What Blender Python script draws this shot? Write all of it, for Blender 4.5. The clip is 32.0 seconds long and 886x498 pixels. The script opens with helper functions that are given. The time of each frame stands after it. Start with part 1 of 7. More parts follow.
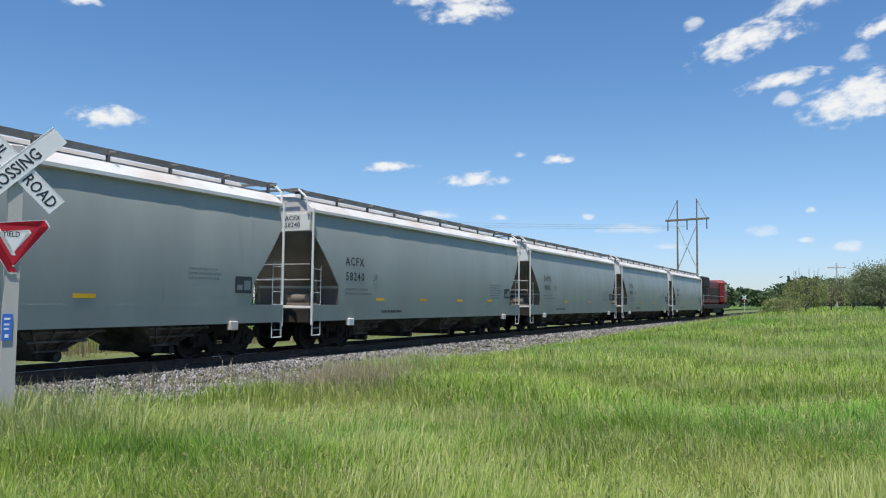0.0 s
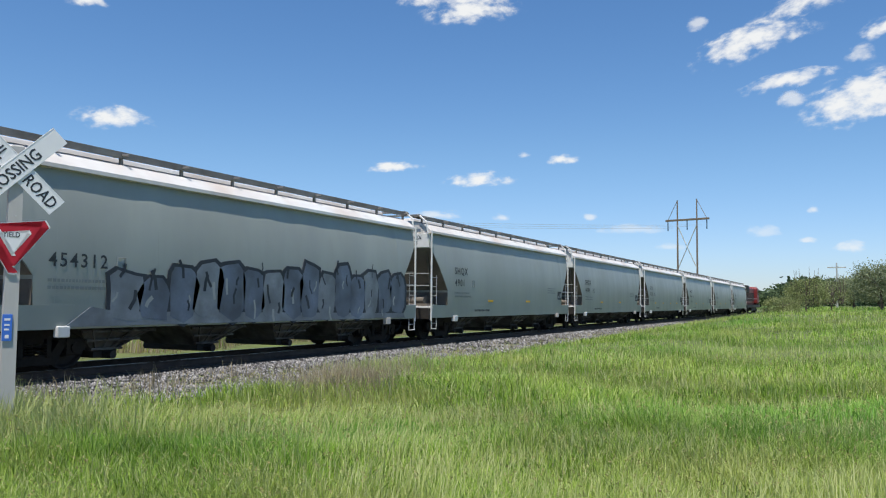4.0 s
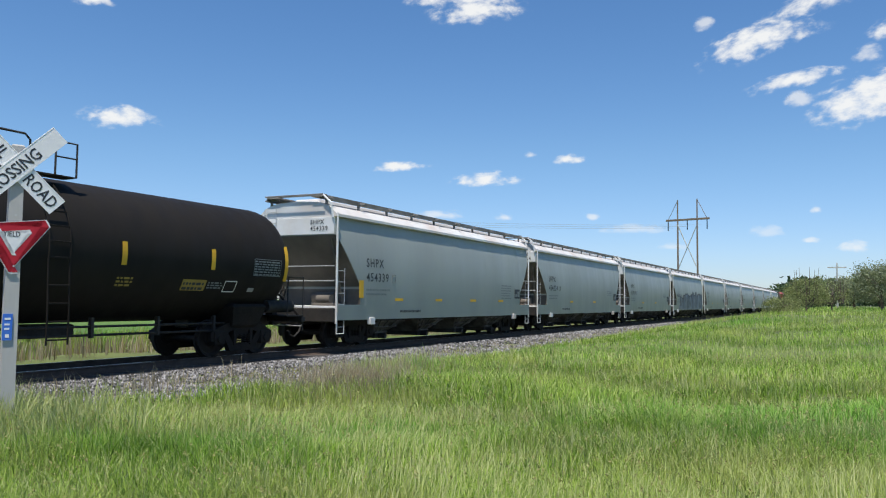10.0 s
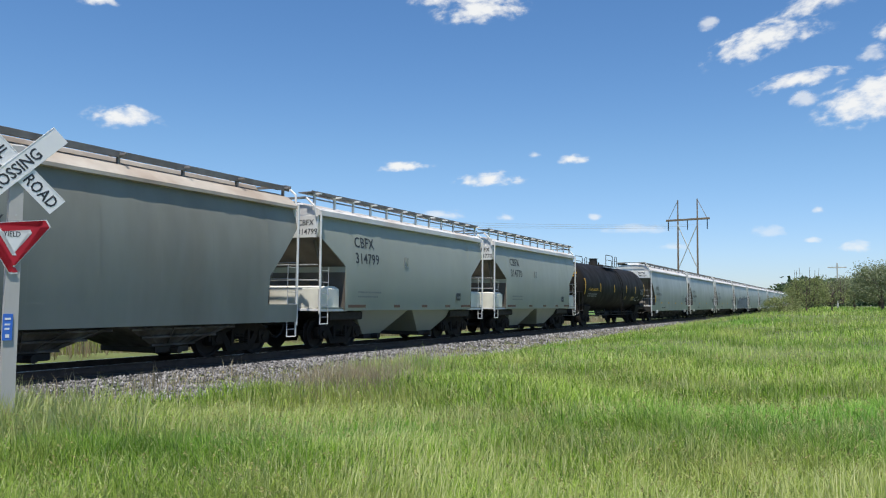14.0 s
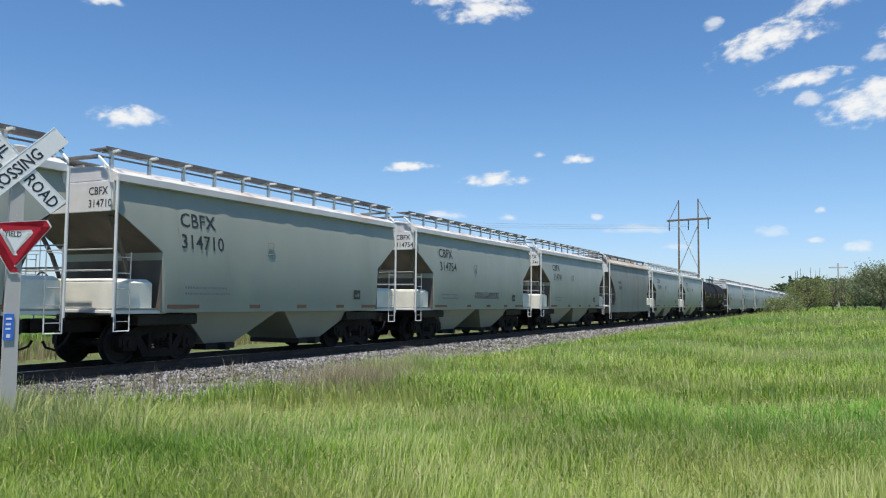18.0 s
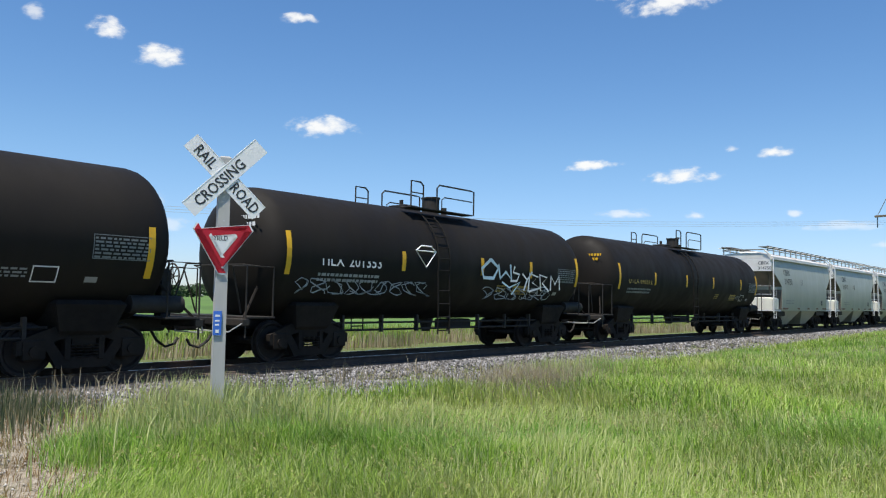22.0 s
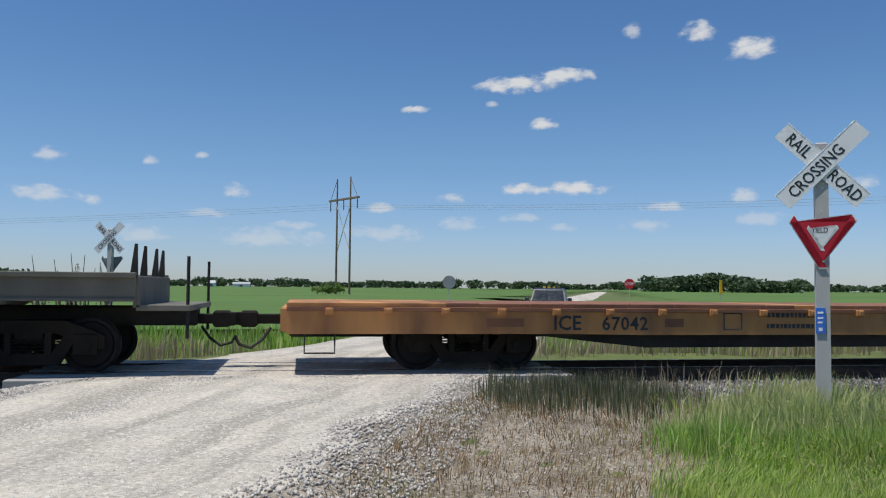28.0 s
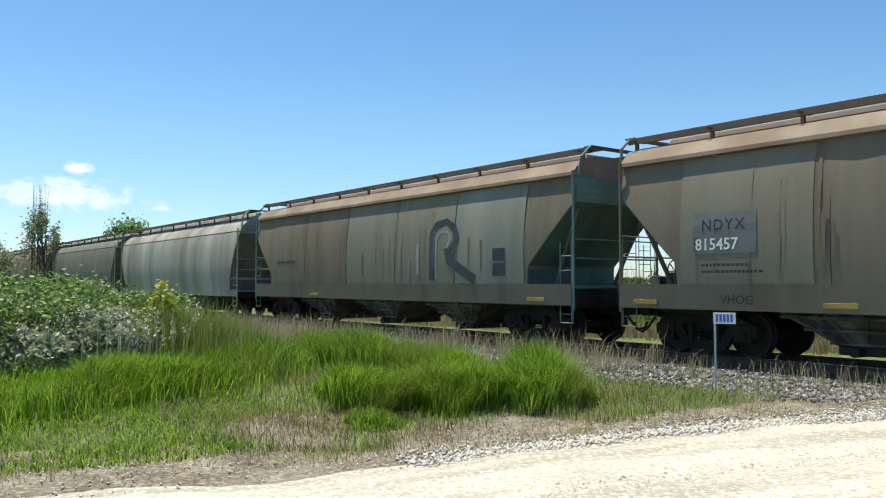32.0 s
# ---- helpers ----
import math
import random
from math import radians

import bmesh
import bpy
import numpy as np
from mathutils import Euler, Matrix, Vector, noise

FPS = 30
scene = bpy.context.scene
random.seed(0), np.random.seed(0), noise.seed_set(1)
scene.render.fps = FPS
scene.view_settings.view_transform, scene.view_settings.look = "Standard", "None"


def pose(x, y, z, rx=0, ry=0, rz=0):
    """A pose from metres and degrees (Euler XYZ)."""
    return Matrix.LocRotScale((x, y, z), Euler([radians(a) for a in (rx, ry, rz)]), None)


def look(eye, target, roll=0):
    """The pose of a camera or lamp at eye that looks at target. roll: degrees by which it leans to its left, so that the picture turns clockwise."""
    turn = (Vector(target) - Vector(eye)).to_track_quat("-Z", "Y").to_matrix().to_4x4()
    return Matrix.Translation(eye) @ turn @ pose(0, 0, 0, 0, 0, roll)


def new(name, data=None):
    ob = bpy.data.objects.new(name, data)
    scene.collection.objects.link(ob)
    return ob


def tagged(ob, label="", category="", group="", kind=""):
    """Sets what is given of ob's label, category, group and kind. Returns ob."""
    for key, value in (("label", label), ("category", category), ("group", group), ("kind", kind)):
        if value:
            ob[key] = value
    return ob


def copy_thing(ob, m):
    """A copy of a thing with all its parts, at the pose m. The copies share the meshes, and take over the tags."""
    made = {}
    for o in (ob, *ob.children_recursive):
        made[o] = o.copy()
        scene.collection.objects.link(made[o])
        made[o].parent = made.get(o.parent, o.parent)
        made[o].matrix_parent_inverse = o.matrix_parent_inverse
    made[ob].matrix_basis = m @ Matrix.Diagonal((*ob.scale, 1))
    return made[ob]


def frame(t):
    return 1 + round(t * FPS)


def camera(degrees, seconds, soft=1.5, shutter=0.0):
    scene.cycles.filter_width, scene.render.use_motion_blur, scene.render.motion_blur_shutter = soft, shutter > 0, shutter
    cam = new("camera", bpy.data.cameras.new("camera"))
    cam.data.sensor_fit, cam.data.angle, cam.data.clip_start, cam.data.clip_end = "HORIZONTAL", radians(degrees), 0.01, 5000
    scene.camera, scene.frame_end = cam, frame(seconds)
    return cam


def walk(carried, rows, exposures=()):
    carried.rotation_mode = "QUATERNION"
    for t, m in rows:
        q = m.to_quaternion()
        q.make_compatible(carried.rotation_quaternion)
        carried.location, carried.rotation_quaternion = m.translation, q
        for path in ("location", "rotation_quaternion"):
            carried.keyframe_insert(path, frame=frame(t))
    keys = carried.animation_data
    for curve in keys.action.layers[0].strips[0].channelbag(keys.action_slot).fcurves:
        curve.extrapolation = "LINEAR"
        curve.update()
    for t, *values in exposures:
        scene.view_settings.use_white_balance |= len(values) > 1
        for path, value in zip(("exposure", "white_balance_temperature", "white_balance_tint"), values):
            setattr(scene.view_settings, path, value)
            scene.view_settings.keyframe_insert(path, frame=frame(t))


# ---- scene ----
cam = camera(57.8, 32.0, 1.15)
PATH = [  # seconds, yaw, pitch, roll
    (0, -63.44, 3.71, -0.59), (4.5, -63.43, 3.73, -0.55), (9, -63.42, 3.71, -0.59), (14.5, -63.4, 3.71, -0.59),
    (17, -63.36, 3.71, -0.6), (19.5, -63.24, 3.72, -0.59), (20, -62.67, 3.73, -0.58), (20.5, -61.27, 3.72, -0.54),
    (21, -56.85, 3.63, -0.62), (21.5, -53.15, 3.57, -0.77), (22, -50.65, 3.58, -1.0), (22.5, -47.9, 3.46, -0.98),
    (23, -37.62, 3.19, -0.68), (23.5, -23.82, 2.97, -0.66), (24, -13.33, 2.85, -0.81), (24.5, -3.88, 2.76, -0.74),
    (25, -0.62, 2.68, -0.5), (25.5, -1.82, 2.79, -0.3), (27.5, -10.8, 2.79, -0.39), (28, -9.89, 2.75, -0.54),
    (28.5, -5.63, 2.75, -0.37), (29, 13.1, 2.55, -0.15), (29.5, 30.6, 2.4, -0.28), (30, 42.55, 2.35, -0.05),
    (30.5, 51.5, 2.36, 0.05), (31, 55.62, 2.33, 0.1), (31.5, 55.75, 2.4, 0.21), (32, 52.65, 2.43, -0.01),
]
EYE = 1.474
EXPOSURE = [  # seconds, stops, white balance and tint
    (0, 0.08, 6650, 9), (20, 0.1, 6650, 9), (22, 0.2, 6700, 9), (23, 0.45, 6750, 9), (24.2, 0.5, 6850, 10), (25.2, 0.36, 6700, 9), (26.2, 0.1, 6600, 10),
    (27.5, -0.35, 6500, 10), (28.6, -0.35, 6500, 10), (29.1, -0.35, 6450, 10), (29.6, -0.15, 6450, 9), (30.2, 0.0, 6550, 8), (31, 0.42, 7200, 1), (32, 0.42, 7200, 1),
]
walk(cam, [(t, pose(0, 0, EYE, 90 + p, r, y)) for t, y, p, r in PATH], EXPOSURE)

# ---- sky and sun ----
SUN = Vector((-0.33, -0.08, 1.0)).normalized()          # towards the sun
world = bpy.data.worlds.new("sky")
scene.world = world
world.use_nodes = True
wn, wl = world.node_tree.nodes, world.node_tree.links
sky = wn.new("ShaderNodeTexSky")
sky.sky_type, sky.sun_disc = "NISHITA", False
sky.sun_elevation = math.asin(SUN.z)
sky.sun_rotation = math.atan2(SUN.x, SUN.y)
sky.air_density, sky.dust_density, sky.ozone_density = 1.0, 0.2, 2.6
rich = wn.new("ShaderNodeHueSaturation")
rich.inputs["Saturation"].default_value = 1.2
wl.new(sky.outputs[0], rich.inputs["Color"])
cool = wn.new("ShaderNodeMix")
cool.data_type, cool.blend_type = "RGBA", "MULTIPLY"
cool.inputs[0].default_value = 1.0
cool.inputs[7].default_value = (0.94, 1.0, 1.1, 1)
wl.new(rich.outputs[0], cool.inputs[6])
haze = wn.new("ShaderNodeMix")                           # paler blue towards the horizon
haze.data_type, haze.blend_type = "RGBA", "MULTIPLY"
haze.inputs[7].default_value = (0.74, 0.82, 1.1, 1)
way, up_z, low = wn.new("ShaderNodeTexCoord"), wn.new("ShaderNodeSeparateXYZ"), wn.new("ShaderNodeMapRange")
low.interpolation_type = "SMOOTHSTEP"
low.inputs[1].default_value, low.inputs[2].default_value, low.inputs[3].default_value, low.inputs[4].default_value = -0.02, 0.2, 1.0, 0.0
wl.new(way.outputs["Generated"], up_z.inputs[0])
wl.new(up_z.outputs[2], low.inputs[0])
wl.new(low.outputs[0], haze.inputs[0])
wl.new(cool.outputs[2], haze.inputs[6])
wl.new(haze.outputs[2], wn["Background"].inputs[0])
wn["Background"].inputs[1].default_value = 0.118
sun = new("sun", bpy.data.lights.new("sun", "SUN"))
sun.data.energy, sun.data.angle, sun.data.color = 5.0, radians(0.53), (1.0, 0.96, 0.9)
sun.matrix_basis = look((0, 0, 60), Vector((0, 0, 60)) - SUN)

# ---- materials ----
def material(name, colour, rough=0.6, metal=0.0, vary=0.15, scale=2.0, bump=0.0, bump_scale=60.0, spec=0.4,
             dirt=None, dirt_amount=0.0, dirt_scale=0.7, stretch=(1, 1, 1), random_tint=0.0, emit=0.0, grain=0.0, grain_scale=70.0, grain_colours=((0, 0, 0), (1, 1, 1)), tracks=0.0):
    """A painted or natural surface: two scales of tone, dirt streaks with a shape of their own, and fine relief."""
    m = bpy.data.materials.new(name)
    m.use_nodes = True
    n, l = m.node_tree.nodes, m.node_tree.links
    b = n["Principled BSDF"]
    b.inputs["Roughness"].default_value, b.inputs["Metallic"].default_value = rough, metal
    b.inputs["Specular IOR Level"].default_value = spec
    co = n.new("ShaderNodeTexCoord")
    mp = n.new("ShaderNodeMapping")
    mp.inputs["Scale"].default_value = stretch
    l.new(co.outputs["Object"], mp.inputs[0])

    def tex(s, detail=4):
        t = n.new("ShaderNodeTexNoise")
        t.inputs["Scale"].default_value, t.inputs["Detail"].default_value = s, detail
        l.new(mp.outputs[0], t.inputs["Vector"])
        return t.outputs[0]

    def mix(a, c, f, kind="MIX"):
        x = n.new("ShaderNodeMix")
        x.data_type, x.blend_type = "RGBA", kind
        for s, v in ((6, a), (7, c), (0, f)):
            if isinstance(v, (tuple, float, int)):
                x.inputs[s].default_value = (*v, 1) if isinstance(v, tuple) else v
            else:
                l.new(v, x.inputs[s])
        return x.outputs[2]

    def span(v, a, c, lo=0.0, hi=1.0):
        r = n.new("ShaderNodeMapRange")
        for i, x in enumerate((a, c, lo, hi)):
            r.inputs[1 + i].default_value = x
        l.new(v, r.inputs[0])
        return r.outputs[0]

    dark = tuple(c * (1 - vary) for c in colour)
    light = tuple(min(1, c * (1 + vary)) for c in colour)
    base = mix(dark, light, span(tex(scale), 0.3, 0.7))
    base = mix(base, tuple(c * 0.8 for c in colour), span(tex(scale * 9, 6), 0.45, 0.8, 0, vary * 2))
    if random_tint:
        info = n.new("ShaderNodeObjectInfo")
        base = mix(base, (0.02, 0.02, 0.02), span(info.outputs["Random"], 0, 1, 0, random_tint))
    if dirt:
        base = mix(base, dirt, span(tex(dirt_scale, 8), 0.42, 0.68, 0, dirt_amount))
    if tracks:                                     # streaks worn along the way by wheels
        uv = n.new("ShaderNodeMapping")
        uv.inputs["Scale"].default_value = (5.5, 0.16, 1)
        l.new(co.outputs["UV"], uv.inputs[0])
        t = n.new("ShaderNodeTexNoise")
        t.inputs["Scale"].default_value, t.inputs["Detail"].default_value = 1.0, 4
        l.new(uv.outputs[0], t.inputs["Vector"])
        base = mix(base, tuple(c * 0.62 for c in colour), span(t.outputs[0], 0.46, 0.6, 0, tracks))
    if grain:                                      # single grains, dark and light
        fine = n.new("ShaderNodeTexVoronoi")
        fine.inputs["Scale"].default_value = grain_scale
        l.new(co.outputs["Object"], fine.inputs["Vector"])
        sep = n.new("ShaderNodeSeparateColor")
        l.new(fine.outputs["Color"], sep.inputs[0])
        base = mix(base, grain_colours[0], span(sep.outputs[0], 0.5, 1.0, 0, grain))
        base = mix(base, grain_colours[1], span(sep.outputs[1], 0.6, 1.0, 0, grain))
    l.new(base, b.inputs["Base Color"])
    if bump:
        t = tex(bump_scale, 3)
        u = n.new("ShaderNodeBump")
        u.inputs["Strength"].default_value, u.inputs["Distance"].default_value = bump, 0.02
        l.new(t, u.inputs["Height"])
        l.new(u.outputs[0], b.inputs["Normal"])
    l.new(span(tex(scale * 4), 0.3, 0.7, max(0.05, rough - 0.1), min(1, rough + 0.1)), b.inputs["Roughness"])
    if emit:
        l.new(base, b.inputs["Emission Color"])
        b.inputs["Emission Strength"].default_value = emit
    return m


def island_material(name, colours, rough=0.7, spec=0.2, lit_through=0.0, patch=0.0, patch_colour=(0.3, 0.25, 0.12), patch_scale=0.25, more=()):
    """For joined small pieces: each island takes its own tone from a ramp; larger patches of another tone run over them."""
    m = bpy.data.materials.new(name)
    m.use_nodes = True
    n, l = m.node_tree.nodes, m.node_tree.links
    b = n["Principled BSDF"]
    b.inputs["Roughness"].default_value, b.inputs["Specular IOR Level"].default_value = rough, spec
    g = n.new("ShaderNodeNewGeometry")
    r = n.new("ShaderNodeValToRGB")
    r.color_ramp.elements[0].color, r.color_ramp.elements[1].color = (*colours[0], 1), (*colours[-1], 1)
    for i, c in enumerate(colours[1:-1]):
        r.color_ramp.elements.new((i + 1) / (len(colours) - 1)).color = (*c, 1)
    l.new(g.outputs["Random Per Island"], r.inputs[0])
    out = r.outputs[0]
    for patch, patch_colour, patch_scale, lo in (((patch, patch_colour, patch_scale, 0.5),) if patch else ()) + tuple(more):
        t = n.new("ShaderNodeTexNoise")
        t.inputs["Scale"].default_value, t.inputs["Detail"].default_value = patch_scale, 3
        co = n.new("ShaderNodeTexCoord")
        l.new(co.outputs["Object"], t.inputs["Vector"])
        mr = n.new("ShaderNodeMapRange")
        mr.inputs[1].default_value, mr.inputs[2].default_value, mr.inputs[4].default_value = lo, lo + 0.16, patch
        l.new(t.outputs[0], mr.inputs[0])
        x = n.new("ShaderNodeMix")
        x.data_type = "RGBA"
        l.new(mr.outputs[0], x.inputs[0])
        l.new(out, x.inputs[6])
        x.inputs[7].default_value = (*patch_colour, 1)
        out = x.outputs[2]
    l.new(out, b.inputs["Base Color"])
    if lit_through:
        tr = n.new("ShaderNodeBsdfTranslucent")
        l.new(out, tr.inputs[0])
        ms = n.new("ShaderNodeMixShader")
        ms.inputs[0].default_value = lit_through
        l.new(b.outputs[0], ms.inputs[1])
        l.new(tr.outputs[0], ms.inputs[2])
        l.new(ms.outputs[0], n["Material Output"].inputs[0])
    return m


M = {
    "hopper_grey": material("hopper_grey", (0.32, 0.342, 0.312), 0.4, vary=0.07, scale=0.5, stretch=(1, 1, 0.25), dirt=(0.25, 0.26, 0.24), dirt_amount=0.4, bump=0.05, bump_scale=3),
    # roof white: sunlight on the sloping edge put into the colour, with brown stains
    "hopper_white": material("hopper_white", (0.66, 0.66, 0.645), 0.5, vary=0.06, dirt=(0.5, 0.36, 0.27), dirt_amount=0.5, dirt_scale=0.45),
    "trim_white": material("trim_white", (0.74, 0.74, 0.72), 0.5, vary=0.05, dirt=(0.55, 0.46, 0.36), dirt_amount=0.35, dirt_scale=1.6),
    "cement_grey": material("cement_grey", (0.325, 0.34, 0.28), 0.42, vary=0.06, scale=0.5, stretch=(1, 1, 0.3), dirt=(0.28, 0.29, 0.25), dirt_amount=0.4),
    "old_tan": material("old_tan", (0.21, 0.18, 0.135), 0.78, vary=0.24, scale=0.9, stretch=(1, 1, 0.13), dirt=(0.125, 0.09, 0.062), dirt_amount=0.8, dirt_scale=0.9, spec=0.25),
    "old_eave": material("old_eave", (0.26, 0.2, 0.145), 0.8, vary=0.25, scale=1.2, dirt=(0.16, 0.1, 0.065), dirt_amount=0.7, dirt_scale=0.8),
    "old_eave_pale": material("old_eave_pale", (0.5, 0.45, 0.38), 0.7, vary=0.15, scale=1.2, dirt=(0.3, 0.22, 0.16), dirt_amount=0.7, dirt_scale=0.8),
    "dusty_grey": material("dusty_grey", (0.245, 0.255, 0.22), 0.55, vary=0.1, scale=0.6, stretch=(1, 1, 0.25), dirt=(0.17, 0.155, 0.125), dirt_amount=0.6),
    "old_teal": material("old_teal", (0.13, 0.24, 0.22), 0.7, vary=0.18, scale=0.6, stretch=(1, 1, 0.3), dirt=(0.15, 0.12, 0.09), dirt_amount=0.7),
    # old_teal at half brightness: shade under the car end put into the colour
    "teal_shaded": material("teal_shaded", (0.07, 0.12, 0.11), 0.75, vary=0.2, scale=1.2, stretch=(1, 1, 0.3), dirt=(0.06, 0.05, 0.04), dirt_amount=0.7),
    "seam_dark": material("seam_dark", (0.07, 0.055, 0.04), 0.85, vary=0.3, scale=3),
    "old_olive": material("old_olive", (0.225, 0.205, 0.155), 0.75, vary=0.2, scale=0.9, stretch=(1, 1, 0.13), dirt=(0.15, 0.125, 0.09), dirt_amount=0.7, dirt_scale=0.9),
    "old_rust": material("old_rust", (0.185, 0.14, 0.098), 0.8, vary=0.25, scale=0.8, stretch=(1, 1, 0.13), dirt=(0.22, 0.18, 0.13), dirt_amount=0.7, dirt_scale=0.7),
    "old_pale": material("old_pale", (0.245, 0.235, 0.195), 0.75, vary=0.2, scale=0.9, stretch=(1, 1, 0.13), dirt=(0.13, 0.17, 0.15), dirt_amount=0.7, dirt_scale=0.7),
    "old_grey": material("old_grey", (0.36, 0.345, 0.31), 0.75, vary=0.2, scale=0.9, stretch=(1, 1, 0.13), dirt=(0.14, 0.11, 0.08), dirt_amount=0.7),
    "old_brown": material("old_brown", (0.17, 0.105, 0.072), 0.75, vary=0.2, scale=0.6, stretch=(1, 1, 0.3), dirt=(0.1, 0.07, 0.05), dirt_amount=0.6),
    "tank_black": material("tank_black", (0.0125, 0.0106, 0.009), 0.66, vary=0.2, scale=0.6, spec=0.16, dirt=(0.024, 0.02, 0.0155), dirt_amount=0.5, dirt_scale=0.4, stretch=(1, 1, 0.35)),
    "black_steel": material("black_steel", (0.018, 0.017, 0.016), 0.75, vary=0.25, scale=3, dirt=(0.07, 0.055, 0.04), dirt_amount=0.5),
    "truck_steel": material("truck_steel", (0.014, 0.012, 0.0105), 0.85, vary=0.3, scale=4, spec=0.2, dirt=(0.04, 0.03, 0.022), dirt_amount=0.6),
    "wheel_steel": material("wheel_steel", (0.025, 0.02, 0.018), 0.7, 0.2, vary=0.2),
    "tread": material("tread", (0.45, 0.44, 0.42), 0.3, 0.9, vary=0.1),
    "rail_side": material("rail_side", (0.09, 0.06, 0.045), 0.8, vary=0.25, scale=5),
    "galv": material("galv", (0.5, 0.5, 0.49), 0.5, 0.3, vary=0.1),
    "cream_white": material("cream_white", (0.8, 0.77, 0.66), 0.6, vary=0.08, dirt=(0.4, 0.33, 0.25), dirt_amount=0.4),
    "board_grey": material("board_grey", (0.22, 0.21, 0.2), 0.7, vary=0.2, scale=4, dirt=(0.12, 0.09, 0.07), dirt_amount=0.5),
    "orange": material("orange", (0.56, 0.26, 0.085), 0.65, vary=0.18, scale=1.2, stretch=(1, 1, 0.35), dirt=(0.2, 0.09, 0.045), dirt_amount=0.85, dirt_scale=1.3),
    "rust_deck": material("rust_deck", (0.22, 0.1, 0.06), 0.85, vary=0.3, scale=2, dirt=(0.34, 0.15, 0.07), dirt_amount=0.6),
    "gondola_grey": material("gondola_grey", (0.165, 0.155, 0.122), 0.75, vary=0.25, scale=1.5, stretch=(1, 1, 0.3), dirt=(0.12, 0.1, 0.08), dirt_amount=0.6, dirt_scale=0.8),
    "flat_black": material("flat_black", (0.010, 0.012, 0.013), 0.72, vary=0.2, scale=1, spec=0.2, dirt=(0.03, 0.028, 0.025), dirt_amount=0.4),
    "deck_light": material("deck_light", (0.2, 0.215, 0.19), 0.7, vary=0.15, scale=2),
    "red_loco": material("red_loco", (0.2, 0.022, 0.022), 0.5, vary=0.15),
    "glass_dark": material("glass_dark", (0.02, 0.025, 0.03), 0.08, spec=0.6),
    "ink_dark": material("ink_dark", (0.035, 0.04, 0.045), 0.6),
    "ink_white": material("ink_white", (0.75, 0.75, 0.73), 0.6),
    "ink_faint": material("ink_faint", (0.2, 0.22, 0.22), 0.6),
    "yellow": material("yellow", (0.75, 0.42, 0.02), 0.5, vary=0.12),
    "dull_yellow": material("dull_yellow", (0.34, 0.24, 0.05), 0.6, vary=0.2),
    "sign_white": material("sign_white", (0.82, 0.82, 0.8), 0.4, vary=0.04),
    "sign_red": material("sign_red", (0.5, 0.015, 0.03), 0.4, vary=0.06),
    "sign_blue": material("sign_blue", (0.05, 0.17, 0.6), 0.4),
    "sign_back": material("sign_back", (0.3, 0.31, 0.31), 0.5, 0.3),
    "wood_post": material("wood_post", (0.5, 0.49, 0.46), 0.85, vary=0.12, scale=3, stretch=(1, 1, 0.15), dirt=(0.25, 0.23, 0.2), dirt_amount=0.4),
    "wood_pole": material("wood_pole", (0.2, 0.15, 0.11), 0.9, vary=0.2, stretch=(1, 1, 0.1)),
    "plank": material("plank", (0.36, 0.345, 0.32), 0.9, vary=0.2, scale=3, stretch=(0.15, 1, 1)),
    "tie": material("tie", (0.09, 0.07, 0.055), 0.9, vary=0.3, scale=4),
    "paint_grey": material("paint_grey", (0.05, 0.06, 0.066), 0.6, vary=0.25),
    "panel_grey": material("panel_grey", (0.15, 0.152, 0.15), 0.6, vary=0.15),
    "graffiti_blue": material("graffiti_blue", (0.13, 0.16, 0.21), 0.55, vary=0.3, scale=1.5, dirt=(0.05, 0.055, 0.065), dirt_amount=0.7, dirt_scale=1.2),
    "spray_pale": material("spray_pale", (0.5, 0.66, 0.72), 0.6, vary=0.12),
    "graffiti_slate": material("graffiti_slate", (0.2, 0.225, 0.25), 0.55, vary=0.3, scale=1.5, dirt=(0.09, 0.1, 0.11), dirt_amount=0.7, dirt_scale=1.2),
    "graffiti_faint": material("graffiti_faint", (0.3, 0.32, 0.31), 0.6, vary=0.15, scale=2),
    "graffiti_dark": material("graffiti_dark", (0.03, 0.035, 0.045), 0.6, vary=0.3),
    "ground": material("ground", (0.115, 0.14, 0.045), 0.95, vary=0.3, scale=0.6, dirt=(0.12, 0.16, 0.04), dirt_amount=0.8, dirt_scale=0.15, bump=0.4, bump_scale=14),
    "crop": material("crop", (0.085, 0.16, 0.025), 0.9, vary=0.2, scale=0.05, dirt=(0.12, 0.2, 0.04), dirt_amount=0.6, dirt_scale=0.02, bump=0.5, bump_scale=3),
    "gravel": material("gravel", (0.63, 0.57, 0.46), 0.95, vary=0.1, scale=0.6, dirt=(0.42, 0.38, 0.33), dirt_amount=0.65, dirt_scale=1.3, bump=1.0, bump_scale=55, grain=0.55, grain_scale=30, grain_colours=((0.28, 0.25, 0.21), (0.84, 0.79, 0.7)), tracks=1.0),
    "dirt": material("dirt", (0.26, 0.215, 0.155), 0.95, vary=0.3, scale=1.5, dirt=(0.4, 0.36, 0.29), dirt_amount=0.7, dirt_scale=1.5, bump=0.8, bump_scale=30, grain=0.6, grain_scale=34, grain_colours=((0.09, 0.07, 0.045), (0.52, 0.47, 0.38))),
    "soil": material("soil", (0.14, 0.11, 0.075), 0.95, vary=0.3, scale=1.5, dirt=(0.3, 0.27, 0.21), dirt_amount=0.7, dirt_scale=1.8, bump=0.8, bump_scale=30, grain=0.6, grain_scale=34, grain_colours=((0.06, 0.05, 0.03), (0.45, 0.41, 0.34))),
    # oily fines, darkened further to widen the train's shadow band by colour
